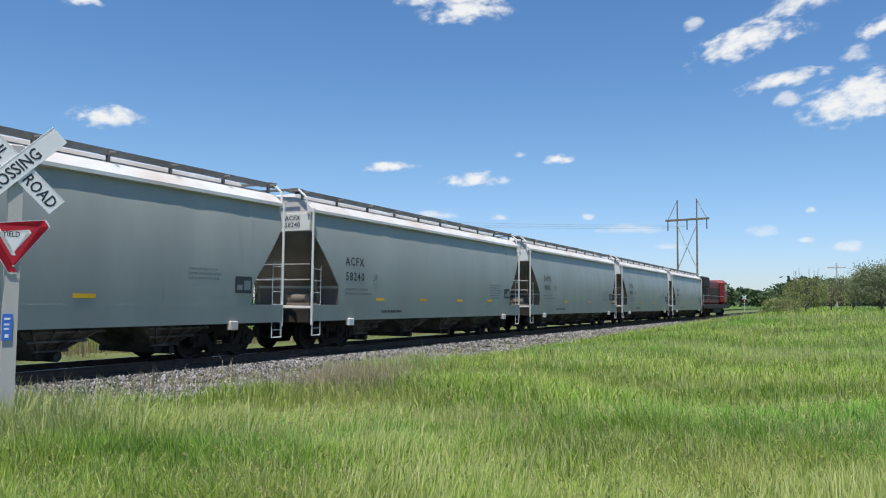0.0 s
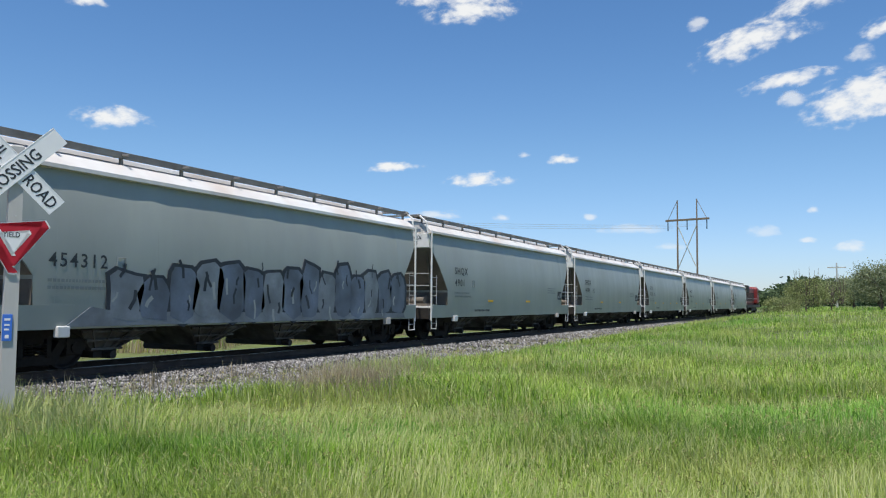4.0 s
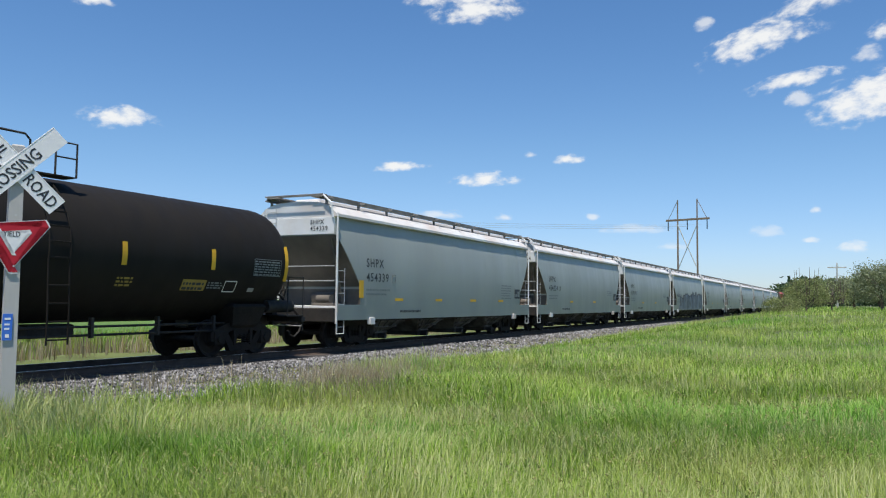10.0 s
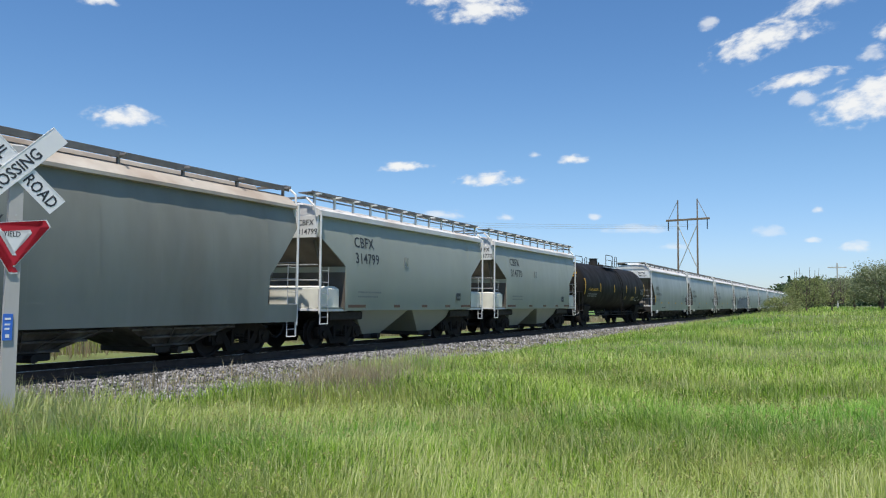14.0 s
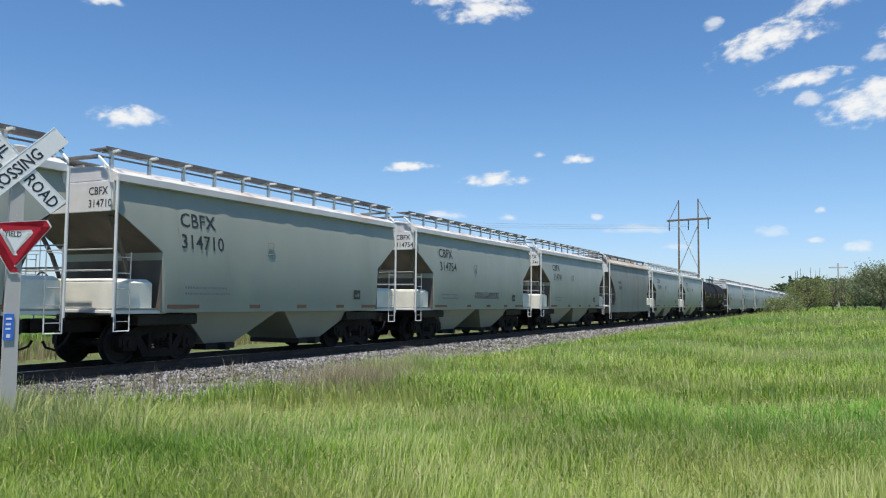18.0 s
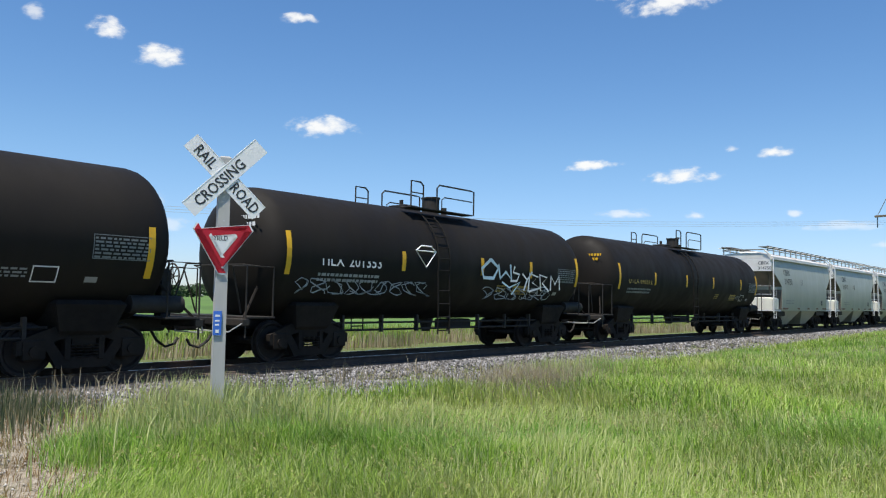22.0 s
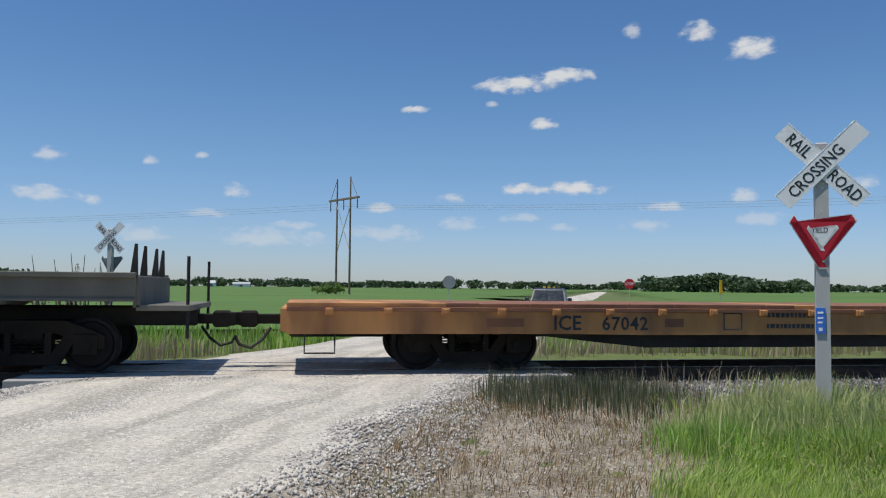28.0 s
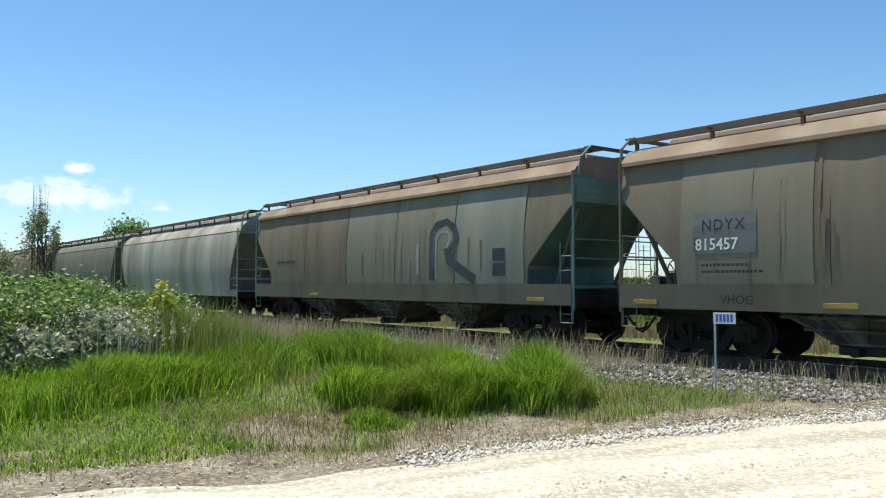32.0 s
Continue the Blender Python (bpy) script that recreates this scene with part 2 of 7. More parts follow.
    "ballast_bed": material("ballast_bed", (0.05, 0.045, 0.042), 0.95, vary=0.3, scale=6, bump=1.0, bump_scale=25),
    # grime plus the shade under the car ends, both put into this colour
    "slope_grime_shade": material("slope_grime_shade", (0.13, 0.11, 0.09), 0.8, vary=0.3, scale=1.5, dirt=(0.16, 0.14, 0.12), dirt_amount=0.4),
    # near-black base holds the shade below the car; paler dust lies over it
    "bay_dust_shade": material("bay_dust_shade", (0.06, 0.052, 0.045), 0.85, vary=0.3, scale=2, stretch=(1, 1, 0.3), dirt=(0.22, 0.21, 0.19), dirt_amount=0.6, dirt_scale=2.5),
    "bark": material("bark", (0.13, 0.1, 0.08), 0.95, vary=0.3, scale=6, bump=0.5),
    "truck_blue": material("truck_blue", (0.03, 0.04, 0.06), 0.35),
    "chrome": material("chrome", (0.6, 0.6, 0.6), 0.25, 0.8),
}

# ---- mesh tools ----
class Shape:
    """Gathers vertices and faces of one part."""

    def __init__(self):
        self.v, self.f = [], []

    def add(self, verts, faces):
        o = len(self.v)
        self.v += [tuple(p) for p in verts]
        self.f += [tuple(i + o for i in q) for q in faces]
        return self

    def box(self, x0, y0, z0, x1, y1, z1, taper=0.0):
        """A block with a small chamfer round its upper edge."""
        c = min(abs(x1 - x0), abs(y1 - y0), abs(z1 - z0)) * 0.12
        ring = lambda a, z: [(x0 + a, y0 + a, z), (x1 - a, y0 + a, z), (x1 - a, y1 - a, z), (x0 + a, y1 - a, z)]
        v = ring(c, z0) + ring(0, z0 + c) + ring(taper, z1 - c) + ring(taper + c, z1)
        f = [(3, 2, 1, 0), (12, 13, 14, 15)]
        for k in range(3):
            f += [(4 * k + i, 4 * k + (i + 1) % 4, 4 * k + 4 + (i + 1) % 4, 4 * k + 4 + i) for i in range(4)]
        return self.add(v, f)

    def loft(self, rings, closed=True, caps=True):
        n = len(rings[0])
        v = [p for r in rings for p in r]
        f = []
        for k in range(len(rings) - 1):
            for i in range(n if closed else n - 1):
                j = (i + 1) % n
                f.append((k * n + i, k * n + j, (k + 1) * n + j, (k + 1) * n + i))
        if caps:
            f += [tuple(range(n - 1, -1, -1)), tuple(range((len(rings) - 1) * n, len(rings) * n))]
        return self.add(v, f)

    def tube(self, pts, r, n=6, caps=True):
        pts = [Vector(p) for p in pts]
        rings, side = [], None
        for i, p in enumerate(pts):
            d = (pts[min(i + 1, len(pts) - 1)] - pts[max(i - 1, 0)]).normalized()
            if side is None:
                side = d.cross(Vector((0, 0, 1)) if abs(d.z) < 0.9 else Vector((1, 0, 0))).normalized()
            else:
                side = (side - d * side.dot(d)).normalized()
            up = d.cross(side)
            rr = r[i] if isinstance(r, (list, tuple)) else r
            rings.append([p + (side * math.cos(a) + up * math.sin(a)) * rr for a in (2 * math.pi * k / n for k in range(n))])
        return self.loft(rings, True, caps)

    def extrude_y(self, poly, y0, y1):
        """poly: points (x, z)."""
        return self.loft([[(x, y0, z) for x, z in poly], [(x, y1, z) for x, z in poly]])

    def extrude_x(self, poly, x0, x1):
        """poly: points (y, z)."""
        return self.loft([[(x0, y, z) for y, z in poly], [(x1, y, z) for y, z in poly]])

    def mesh(self, name, mat, smooth=None):
        me = bpy.data.meshes.new(name)
        me.from_pydata(self.v, [], self.f)
        if smooth:
            me.shade_smooth()
            me.set_sharp_from_angle(angle=radians(smooth))
        me.materials.append(mat)
        return me


def put(name, shape, mat, parent=None, label="", smooth=None, at=None):
    """Links a shape (or a ready mesh) as one part under parent."""
    me = shape if isinstance(shape, bpy.types.Mesh) else shape.mesh(name, mat, smooth)
    ob = new(name, me)
    if parent is not None:
        ob.parent = parent
    if at is not None:
        ob.matrix_basis = at
    return tagged(ob, label) if label else ob


def thing(name, label, category, group="", at=None):
    ob = new(name)
    ob.empty_display_size = 0.3
    if at is not None:
        ob.matrix_basis = at
    return tagged(ob, label, category, group)


TEXTS = {}


def lettering(body, size, mat, spacing=1.0, thick=0.0):
    """The mesh of a line of letters, flat in x and y, starting at the origin."""
    key = (body, size, mat.name, spacing, thick)
    if key not in TEXTS:
        cu = bpy.data.curves.new("lettering", "FONT")
        cu.body, cu.size, cu.space_character, cu.offset, cu.resolution_u = body, size, spacing, thick, 2
        ob = new("lettering", cu)
        bpy.context.view_layer.update()
        me = bpy.data.meshes.new_from_object(ob.evaluated_get(bpy.context.evaluated_depsgraph_get()))
        bpy.data.objects.remove(ob)
        me.materials.clear()
        me.materials.append(mat)
        TEXTS[key] = me
    return TEXTS[key]


def write_on(parent, body, size, x, y, z, mat, spacing=1.0, thick=0.0, name="lettering", tilt=0.0):
    return put(name, lettering(body, size, mat, spacing, thick), mat, parent, at=pose(x, y, z, 90 + tilt, 0, 0))


def bars(rows, rng, width, height, mat_name="ink_faint"):
    """Unreadable writing: rows of short bars. rows: (x, z, length)."""
    s = Shape()
    for x, z, length in rows:
        a = x
        while a < x + length:
            w = width * rng.uniform(0.6, 1.5)
            s.add([(a, 0, z), (a + w, 0, z), (a + w, 0, z + height), (a, 0, z + height)], [(0, 1, 2, 3)])
            a += w + width * 0.45
    return s

# ---- ground, road, track ----
TRACK_Y = 15.2
GAUGE = 0.7525


def step(a, b, x):
    t = np.clip((x - a) / (b - a), 0, 1)
    return t * t * (3 - 2 * t)


def ripple(x, y):
    return 0.05 * np.sin(x * 0.83 + 1.3 * np.sin(y * 0.4)) * np.sin(y * 0.71 + 0.6) + 0.025 * np.sin(x * 2.1 + y * 1.7)


ROAD_MID = [(-40, -6.0), (-6.0, -4.9), (0, -4.3), (4, -3.3), (6.4, -2.75), (10, -1.5), (13, -0.4), (15.2, 0.4), (18, 1.5), (33, 7.4), (60, 18.2), (420, 162.0)]
ROAD_HALF = [(-40, 2.7), (0, 2.6), (4, 2.6), (6.4, 2.9), (10, 3.0), (13, 3.8), (15.2, 4.2), (18, 3.4), (33, 3.0), (60, 3.0), (420, 3.0)]


def road_mid(y):
    return np.interp(y, [p[0] for p in ROAD_MID], [p[1] for p in ROAD_MID])


def road_half(y):
    return np.interp(y, [p[0] for p in ROAD_HALF], [p[1] for p in ROAD_HALF])


def height(x, y):
    """The lie of the land."""
    x, y = np.asarray(x, float), np.asarray(y, float)
    z = -0.12 + ripple(x, y)
    z = z + 1.05 * step(13, 48, x) * step(11.5, 2.5, y)                      # the bank that rises along the track
    z = z - 0.22 * step(6, 10, x) * step(8.6, 10.2, y) * step(15, 12.5, y)   # ditch beside the ballast
    z = z + 0.35 * step(-8, -14, x) * step(9.5, 5, y)
    z = z - 0.35 * step(18.5, 21, y) * step(60, 22, y)
    on_road = 1 - step(0.75, 1.35, np.abs(x - road_mid(y)) / road_half(y))
    road_z = -0.07 + 0.035 * np.sin(x * 2.6 + 0.2 * y) * step(14, 9, y) * 0.4 + 0.05 * step(10, 14, y) * step(22, 17, y)
    z = z * (1 - on_road) + road_z * on_road
    near = np.abs(y - TRACK_Y)
    bed = step(2.9, 1.9, near) * (1 - on_road)
    return z * (1 - bed) - 0.22 * bed


def sheet(name, xs, ys, lift, mat, mask=None, label="", category=""):
    """A piece of ground that follows the land; mask(x, y) keeps cells."""
    X, Y = np.meshgrid(xs, ys)
    Z = height(X, Y) + (lift(X, Y) if callable(lift) else lift)
    v = np.stack([X, Y, Z], -1).reshape(-1, 3)
    n = len(xs)
    f = []
    for j in range(len(ys) - 1):
        for i in range(n - 1):
            if mask is None or mask(0.5 * (xs[i] + xs[i + 1]), 0.5 * (ys[j] + ys[j + 1])):
                a = j * n + i
                f.append((a, a + 1, a + 1 + n, a + n))
    me = bpy.data.meshes.new(name)
    me.from_pydata(v.tolist(), [], f)
    me.shade_smooth()
    me.materials.append(mat)
    ob = new(name, me)
    return tagged(ob, label, category, kind="structure")


def graded(spans):
    out = []
    for a, b, d in spans:
        out += list(np.arange(a, b, d))
    return np.array(out + [spans[-1][1]])


gx = graded([(-3000, -400, 200), (-400, -60, 20), (-60, -14, 2), (-14, 30, 0.5), (30, 70, 2), (70, 400, 20), (400, 3000, 200)])
gy = graded([(-800, -60, 60), (-60, -6, 3), (-6, 22, 0.5), (22, 60, 2), (60, 400, 20), (400, 3000, 200)])
sheet("ground", gx, gy, 0.0, M["ground"], label="rough grassy soil along the railway reaching to the horizon", category="ground")

# gravel road, in its own frame along its middle line
ry = graded([(-30, -6, 1.5), (-6, 20, 0.35), (20, 60, 1.5), (60, 420, 12)])
ru = np.linspace(-1, 1, 25)
rv, rf = [], []
for j, y in enumerate(ry):
    for i, u in enumerate(ru):
        edge = 1 + 0.05 * math.sin(y * 1.7 + (2 if u > 0 else 0)) + 0.03 * math.sin(y * 4.1)
        x = float(road_mid(y) + u * road_half(y) * edge)
        crown = 0.03 * (1 - u * u) + 0.012 * math.cos(u * 9.0) * (1 if abs(u) < 0.8 else 0)
        rv.append((x, y, float(height(x, y)) + 0.012 + crown * (1 - float(step(2.5, 1.5, abs(y - TRACK_Y)))) - 0.02 * abs(u) ** 8))
        if j < len(ry) - 1 and i < len(ru) - 1:
            a = j * len(ru) + i
            rf.append((a, a + 1, a + 1 + len(ru), a + len(ru)))
me = bpy.data.meshes.new("road")
me.from_pydata(rv, [], rf)
along = me.uv_layers.new(name="along")
for lp in me.loops:
    along.data[lp.index].uv = (ru[lp.vertex_index % len(ru)], ry[lp.vertex_index // len(ru)])
me.shade_smooth()
me.materials.append(M["gravel"])
tagged(new("road", me), "pale crushed-limestone gravel road crossing the railway", "gravel road", kind="structure")

# crops beyond the track
cx = graded([(-2500, -200, 100), (-200, 200, 10), (200, 2500, 100)])
cy = graded([(30, 100, 5), (100, 400, 25), (400, 2600, 100)])
sheet("crop_field", cx, cy, 0.32, M["crop"], lambda x, y: abs(x - float(road_mid(y))) > 7 + 0.0 * y, "young green crop field stretching to the far woods", "field")

# ballast bed with its shoulders
RAIL_TOP = 0.0
bed = Shape()
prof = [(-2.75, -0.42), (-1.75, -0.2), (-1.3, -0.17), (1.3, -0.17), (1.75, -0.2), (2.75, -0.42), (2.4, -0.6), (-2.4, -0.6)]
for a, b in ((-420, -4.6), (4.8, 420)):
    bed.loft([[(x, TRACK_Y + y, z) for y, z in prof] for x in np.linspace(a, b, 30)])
tagged(put("ballast", bed, M["ballast_bed"]), "crushed-rock ballast bed, near-black with the train's shade put into it", "ballast", kind="structure")

rail_prof = [(-0.07, -0.17), (-0.07, -0.155), (-0.012, -0.135), (-0.012, -0.045), (-0.036, -0.03), (-0.036, -0.004), (-0.028, 0.0),
             (0.028, 0.0), (0.036, -0.004), (0.036, -0.03), (0.012, -0.045), (0.012, -0.135), (0.07, -0.155), (0.07, -0.17)]
for side in (-1, 1):
    r = Shape().extrude_x([(TRACK_Y + side * GAUGE + y, z) for y, z in rail_prof], -420, 420)
    ob = tagged(put("rail", r, M["rail_side"]), "rusty steel rail with a worn bright head", "rail", "rails of the track", kind="structure")
    head = Shape().extrude_x([(TRACK_Y + side * GAUGE - 0.026, -0.002), (TRACK_Y + side * GAUGE + 0.026, -0.002), (TRACK_Y + side * GAUGE + 0.022, 0.002), (TRACK_Y + side * GAUGE - 0.022, 0.002)], -420, 420)
    put("running_surface", head, M["tread"], ob, "polished running surface")

# crossing planks
cross = tagged(new("crossing_deck"), "weathered timber planks laid between and beside the rails", "level crossing", kind="structure")
rng = random.Random(4)
for row, y in enumerate((-1.58, -1.30, -1.04, -0.56, -0.28, 0.0, 0.28, 0.56, 1.04, 1.30, 1.58)):
    x = -4.4 + rng.uniform(-0.3, 0.3)
    while x < 4.4:
        ln = rng.uniform(2.0, 2.6)
        p = Shape().box(x, TRACK_Y + y - 0.125, -0.16, min(x + ln, 4.7), TRACK_Y + y + 0.125, rng.uniform(-0.035, -0.012))
        put("plank", p, M["plank"], cross)
        x += ln + 0.015

# ---- railway cars: x along the track, near side at -y, z from the rail head ----
def wheelset_mesh():
    s = Shape()
    prof = [(0.0, 0.08), (0.0, 0.17), (0.04, 0.2), (0.05, 0.36), (0.0, 0.40), (0.0, 0.452), (0.1, 0.457), (0.105, 0.485), (0.14, 0.485), (0.14, 0.41), (0.1, 0.37), (0.1, 0.2), (0.14, 0.17), (0.14, 0.08)]
    n = 28
    for side in (-1, 1):
        rings = [[(math.cos(2 * math.pi * k / n) * r, side * (0.80 - y), math.sin(2 * math.pi * k / n) * r) for k in range(n)] for y, r in prof]
        s.loft(rings[::-side], True, True)
    s.tube([(0, -1.02, 0), (0, 1.02, 0)], 0.085, 10)
    for k in range(3):
        a = 2 * math.pi * k / 3
        for side in (-1, 1):
            s.tube([(0.05 * math.cos(a), side * 1.02, 0.05 * math.sin(a)), (0.05 * math.cos(a), side * 1.05, 0.05 * math.sin(a))], 0.018, 6)
    return s.mesh("wheelset", M["wheel_steel"], 40)


def sideframe_mesh():
    s = Shape()
    for sg in (-1,):
        top = [(-1.17, 0.40), (-1.17, 0.62), (-0.96, 0.72), (-0.56, 0.87), (0.56, 0.87), (0.96, 0.72), (1.17, 0.62), (1.17, 0.40), (0.72, 0.40), (0.66, 0.57), (0.42, 0.66), (-0.42, 0.66), (-0.66, 0.57), (-0.72, 0.40)]
        low = [(-0.74, 0.57), (-0.56, 0.62), (-0.36, 0.34), (0.36, 0.34), (0.56, 0.62), (0.74, 0.57), (0.47, 0.14), (-0.47, 0.14)]
        y = sg * 0.99
        s.extrude_y(top, y - 0.08, y + 0.08)
        s.extrude_y(low, y - 0.07, y + 0.07)
        s.box(-0.36, y - 0.1, 0.28, -0.26, y + 0.1, 0.7).box(0.26, y - 0.1, 0.28, 0.36, y + 0.1, 0.7)
        for x in (-0.889, 0.889):
            s.box(x - 0.19, y - 0.11, 0.3, x + 0.19, y + 0.12, 0.66)
            s.tube([(x, y - sg * 0.02, 0.457), (x, y + sg * 0.15, 0.457)], 0.1, 10)
        for x in (-0.23, -0.08, 0.08, 0.23):                      # spring coils
            for k in range(5):
                z = 0.33 + k * 0.055
                s.tube([(x + 0.062 * math.cos(a), y - 0.03 + 0.062 * math.sin(a), z) for a in (2 * math.pi * q / 8 for q in range(9))], 0.014, 4)
    return s.mesh("side_frame", M["truck_steel"], 40)


WHEELSET, FRAME = wheelset_mesh(), sideframe_mesh()
BOLSTER = Shape().box(-0.22, -1.05, 0.5, 0.22, 1.05, 0.72).box(-0.5, -0.35, 0.6, 0.5, 0.35, 0.86).mesh("bolster", M["truck_steel"])
COUPLER = Shape().box(-0.55, -0.09, 0.78, 0.25, 0.09, 0.96).box(0.2, -0.17, 0.72, 0.5, 0.15, 1.02).box(0.42, -0.17, 0.75, 0.6, -0.04, 0.99).mesh("coupler", M["truck_steel"])
HOSE = Shape().tube([(0, 0.3, 0.72), (0.15, 0.32, 0.5), (0.35, 0.3, 0.36), (0.55, 0.28, 0.42), (0.62, 0.26, 0.55)], 0.03, 6).mesh("air_hose", M["black_steel"], 60)
BRAKE_WHEEL = Shape().tube([(0, 0.26 * math.cos(a), 0.26 * math.sin(a)) for a in (2 * math.pi * k / 16 for k in range(17))], 0.018, 5)
for k in range(4):
    a = math.pi * k / 4
    BRAKE_WHEEL.tube([(0, 0.26 * math.cos(a), 0.26 * math.sin(a)), (0.03, 0, 0), (0, -0.26 * math.cos(a), -0.26 * math.sin(a))], 0.012, 4)
BRAKE_WHEEL = BRAKE_WHEEL.mesh("brake_wheel", M["black_steel"], 60)
WHEELS = []                                                        # (object, place on its truck)


def running_gear(car, centres, end):
    for c in centres:
        tr = put("truck", BOLSTER, None, car, "dark cast-steel two-axle truck", at=pose(c, 0, 0))
        put("side_frame", FRAME, None, tr)
        put("side_frame", FRAME, None, tr, at=pose(0, 0, 0, 0, 0, 180))
        for x in (-0.889, 0.889):
            WHEELS.append((put("wheelset", WHEELSET, None, tr, at=pose(x, 0, 0.457)), x))
    for sg in (-1, 1):
        put("coupler", COUPLER, None, car, at=pose(sg * end, 0, 0, 0, 0, 0 if sg > 0 else 180))
        put("air_hose", HOSE, None, car, at=pose(sg * (end - 0.05), 0, 0, 0, 0, 0 if sg > 0 else 180))


def ladder(x, y, z0, z1, w, along, r=0.014, step_=0.34):
    s = Shape()
    d = (w, 0) if along else (0, w)
    s.tube([(x, y, z0), (x, y, z1)], r, 5).tube([(x + d[0], y + d[1], z0), (x + d[0], y + d[1], z1)], r, 5)
    z = z0 + 0.15
    while z < z1:
        s.tube([(x, y, z), (x + d[0], y + d[1], z)], r * 0.9, 5)
        z += step_
    return s


def half_width(z, prof):
    zs = [p[1] for p in prof][::-1]
    ys = [p[0] for p in prof][::-1]
    return float(np.interp(z, zs, ys))


# profiles from the roof down: half width, height
ACF = [(0.0, 4.52), (0.8, 4.47), (1.2, 4.34), (1.495, 4.09), (1.5, 4.01), (1.36, 4.0), (1.46, 3.65), (1.535, 3.2), (1.58, 2.8), (1.6, 2.4), (1.602, 2.0), (1.592, 1.6), (1.575, 1.30)]
CEM = [(0.0, 4.32), (0.8, 4.29), (1.25, 4.22), (1.49, 4.1), (1.5, 3.95), (1.36, 3.94), (1.455, 3.6), (1.535, 3.1), (1.582, 2.65), (1.6, 2.2), (1.59, 1.7), (1.545, 1.15)]
RIB = [(0.0, 4.53), (0.8, 4.48), (1.25, 4.35), (1.5, 4.08), (1.51, 4.0), (1.38, 3.99), (1.475, 3.6), (1.545, 3.1), (1.587, 2.6), (1.598, 2.0), (1.575, 1.44)]
ROUND = [(0.0, 4.42), (0.6, 4.38), (1.0, 4.22), (1.3, 3.92), (1.42, 3.7), (1.43, 3.66), (1.52, 3.3), (1.58, 2.8), (1.6, 2.2), (1.56, 1.6), (1.46, 1.1)]


def hopper(name, label, group, xe, prof, slope, sill, bays, side, roof, board, trim, under, round_end=0.0, tall_rail=0.0, slope_paint=None, seam_paint=None):
    """Covered hopper. slope: (z top, run, z knee) of the end cut; sill: (z0, z1); bays: list of x."""
    car = thing(name, label, "covered hopper car", group)
    n_roof = 4
    zt, run, zk = slope
    zlow = prof[-1][1]
    roof_pts, side_pts = prof[:n_roof + 1], prof[n_roof + 1:]
    # roof; on the grey cars its white paints in sun on the curve
    s = Shape()
    ring = [(-y, z) for y, z in roof_pts[::-1]] + [(y, z) for y, z in roof_pts[1:]] + [(roof_pts[-1][0] - 0.2, roof_pts[-1][1] - 0.012), (-roof_pts[-1][0] + 0.2, roof_pts[-1][1] - 0.012)]
    s.extrude_x(ring, -xe, xe)
    put("roof", s, roof, car, "curved-edge roof, sunlit white put into the grey cars' colour", 30)
    # shell, cut back under the ends by the slope sheets
    zs = np.interp(np.linspace(0, 1, 13), np.linspace(0, 1, len(side_pts)), [p[1] for p in side_pts])
    zs = sorted({round(float(z), 3) for z in zs}, reverse=True)
    ins = [0, 0.02, run * 0.2, run * 0.45, run * 0.7, run * 0.9, run, run + 0.05, run + 0.12]
    xs = [-xe + a for a in ins] + list(np.linspace(-xe + run + 0.5, xe - run - 0.5, 27)) + [xe - a for a in ins[::-1]]

    def cut(x):
        a = xe - abs(x)
        z = zt - (zt - zk) * min(1, a / run) ** (0.8 if round_end else 1.0)
        if a > run + 0.03:
            z = zlow
        return max(z, zlow)
    rings = []
    for k, x in enumerate(xs):
        dent = lambda z: (0.009 * math.sin(k * 2.3 + 1.1 * z) * math.sin(z * 2.1 + k * 0.7) + 0.004 * math.sin(k * 4.1)) * (1 if abs(x) < xe - run else 0)
        zc = cut(x)
        pts = [max(z, zc) for z in zs]
        near = [(x, -half_width(z, prof) - dent(z), z) for z in pts]
        far = [(x, half_width(z, prof), z) for z in pts[::-1]]
        rings.append(near + far)
    s = Shape().loft(rings)
    put("body", s, side, car, "smooth painted steel side sheets", 50)
    for e in (-1, 1):
        rows = []
        for a in np.linspace(0.0, run + 0.02, 8):
            x = e * (xe - a + 0.012)
            z = max(zt - (zt - zk) * min(1, a / run) ** (0.8 if round_end else 1.0) - 0.012, sill[1] - 0.05)
            w = half_width(max(z, zlow), prof) - 0.015
            rows.append([(x, -w, z), (x, w, z)])
        rows.append([(rows[-1][0][0] + e * 0.01, rows[-1][0][1], sill[1] - 0.06), (rows[-1][1][0] + e * 0.01, rows[-1][1][1], sill[1] - 0.06)])
        put("slope_sheet", Shape().loft(rows, False, False), slope_paint or M["slope_grime_shade"], car, "slope sheet under the end, dark with grime and painted-in shade")
    # thin weld seams
    seam = Shape().loft([[(-0.008, -half_width(z, prof) - 0.004, z), (0.008, -half_width(z, prof) - 0.004, z)] for z in zs], False, False).mesh("weld_seam", seam_paint or side)
    for x in np.linspace(-xe + run + 0.5, xe - run - 0.5, 6):
        put("weld_seam", seam, None, car, at=pose(x, 0, 0))
    for sg in (-1, 1):
        w = half_width(sill[1], prof) - 0.05 if tall_rail else half_width(sill[1], prof) + (0.014 if seam_paint else 0.004)
        put("side_sill", Shape().extrude_x([(sg * (w + 0.006), sill[1]), (sg * (w - 0.022), sill[0]), (sg * (w - 0.1), sill[0]), (sg * (w - 0.08), sill[1])], -xe + 0.03, xe - 0.03), side, car)
    # ends: platform, posts, ladders, braces
    for e in (-1, 1):
        x = e * xe
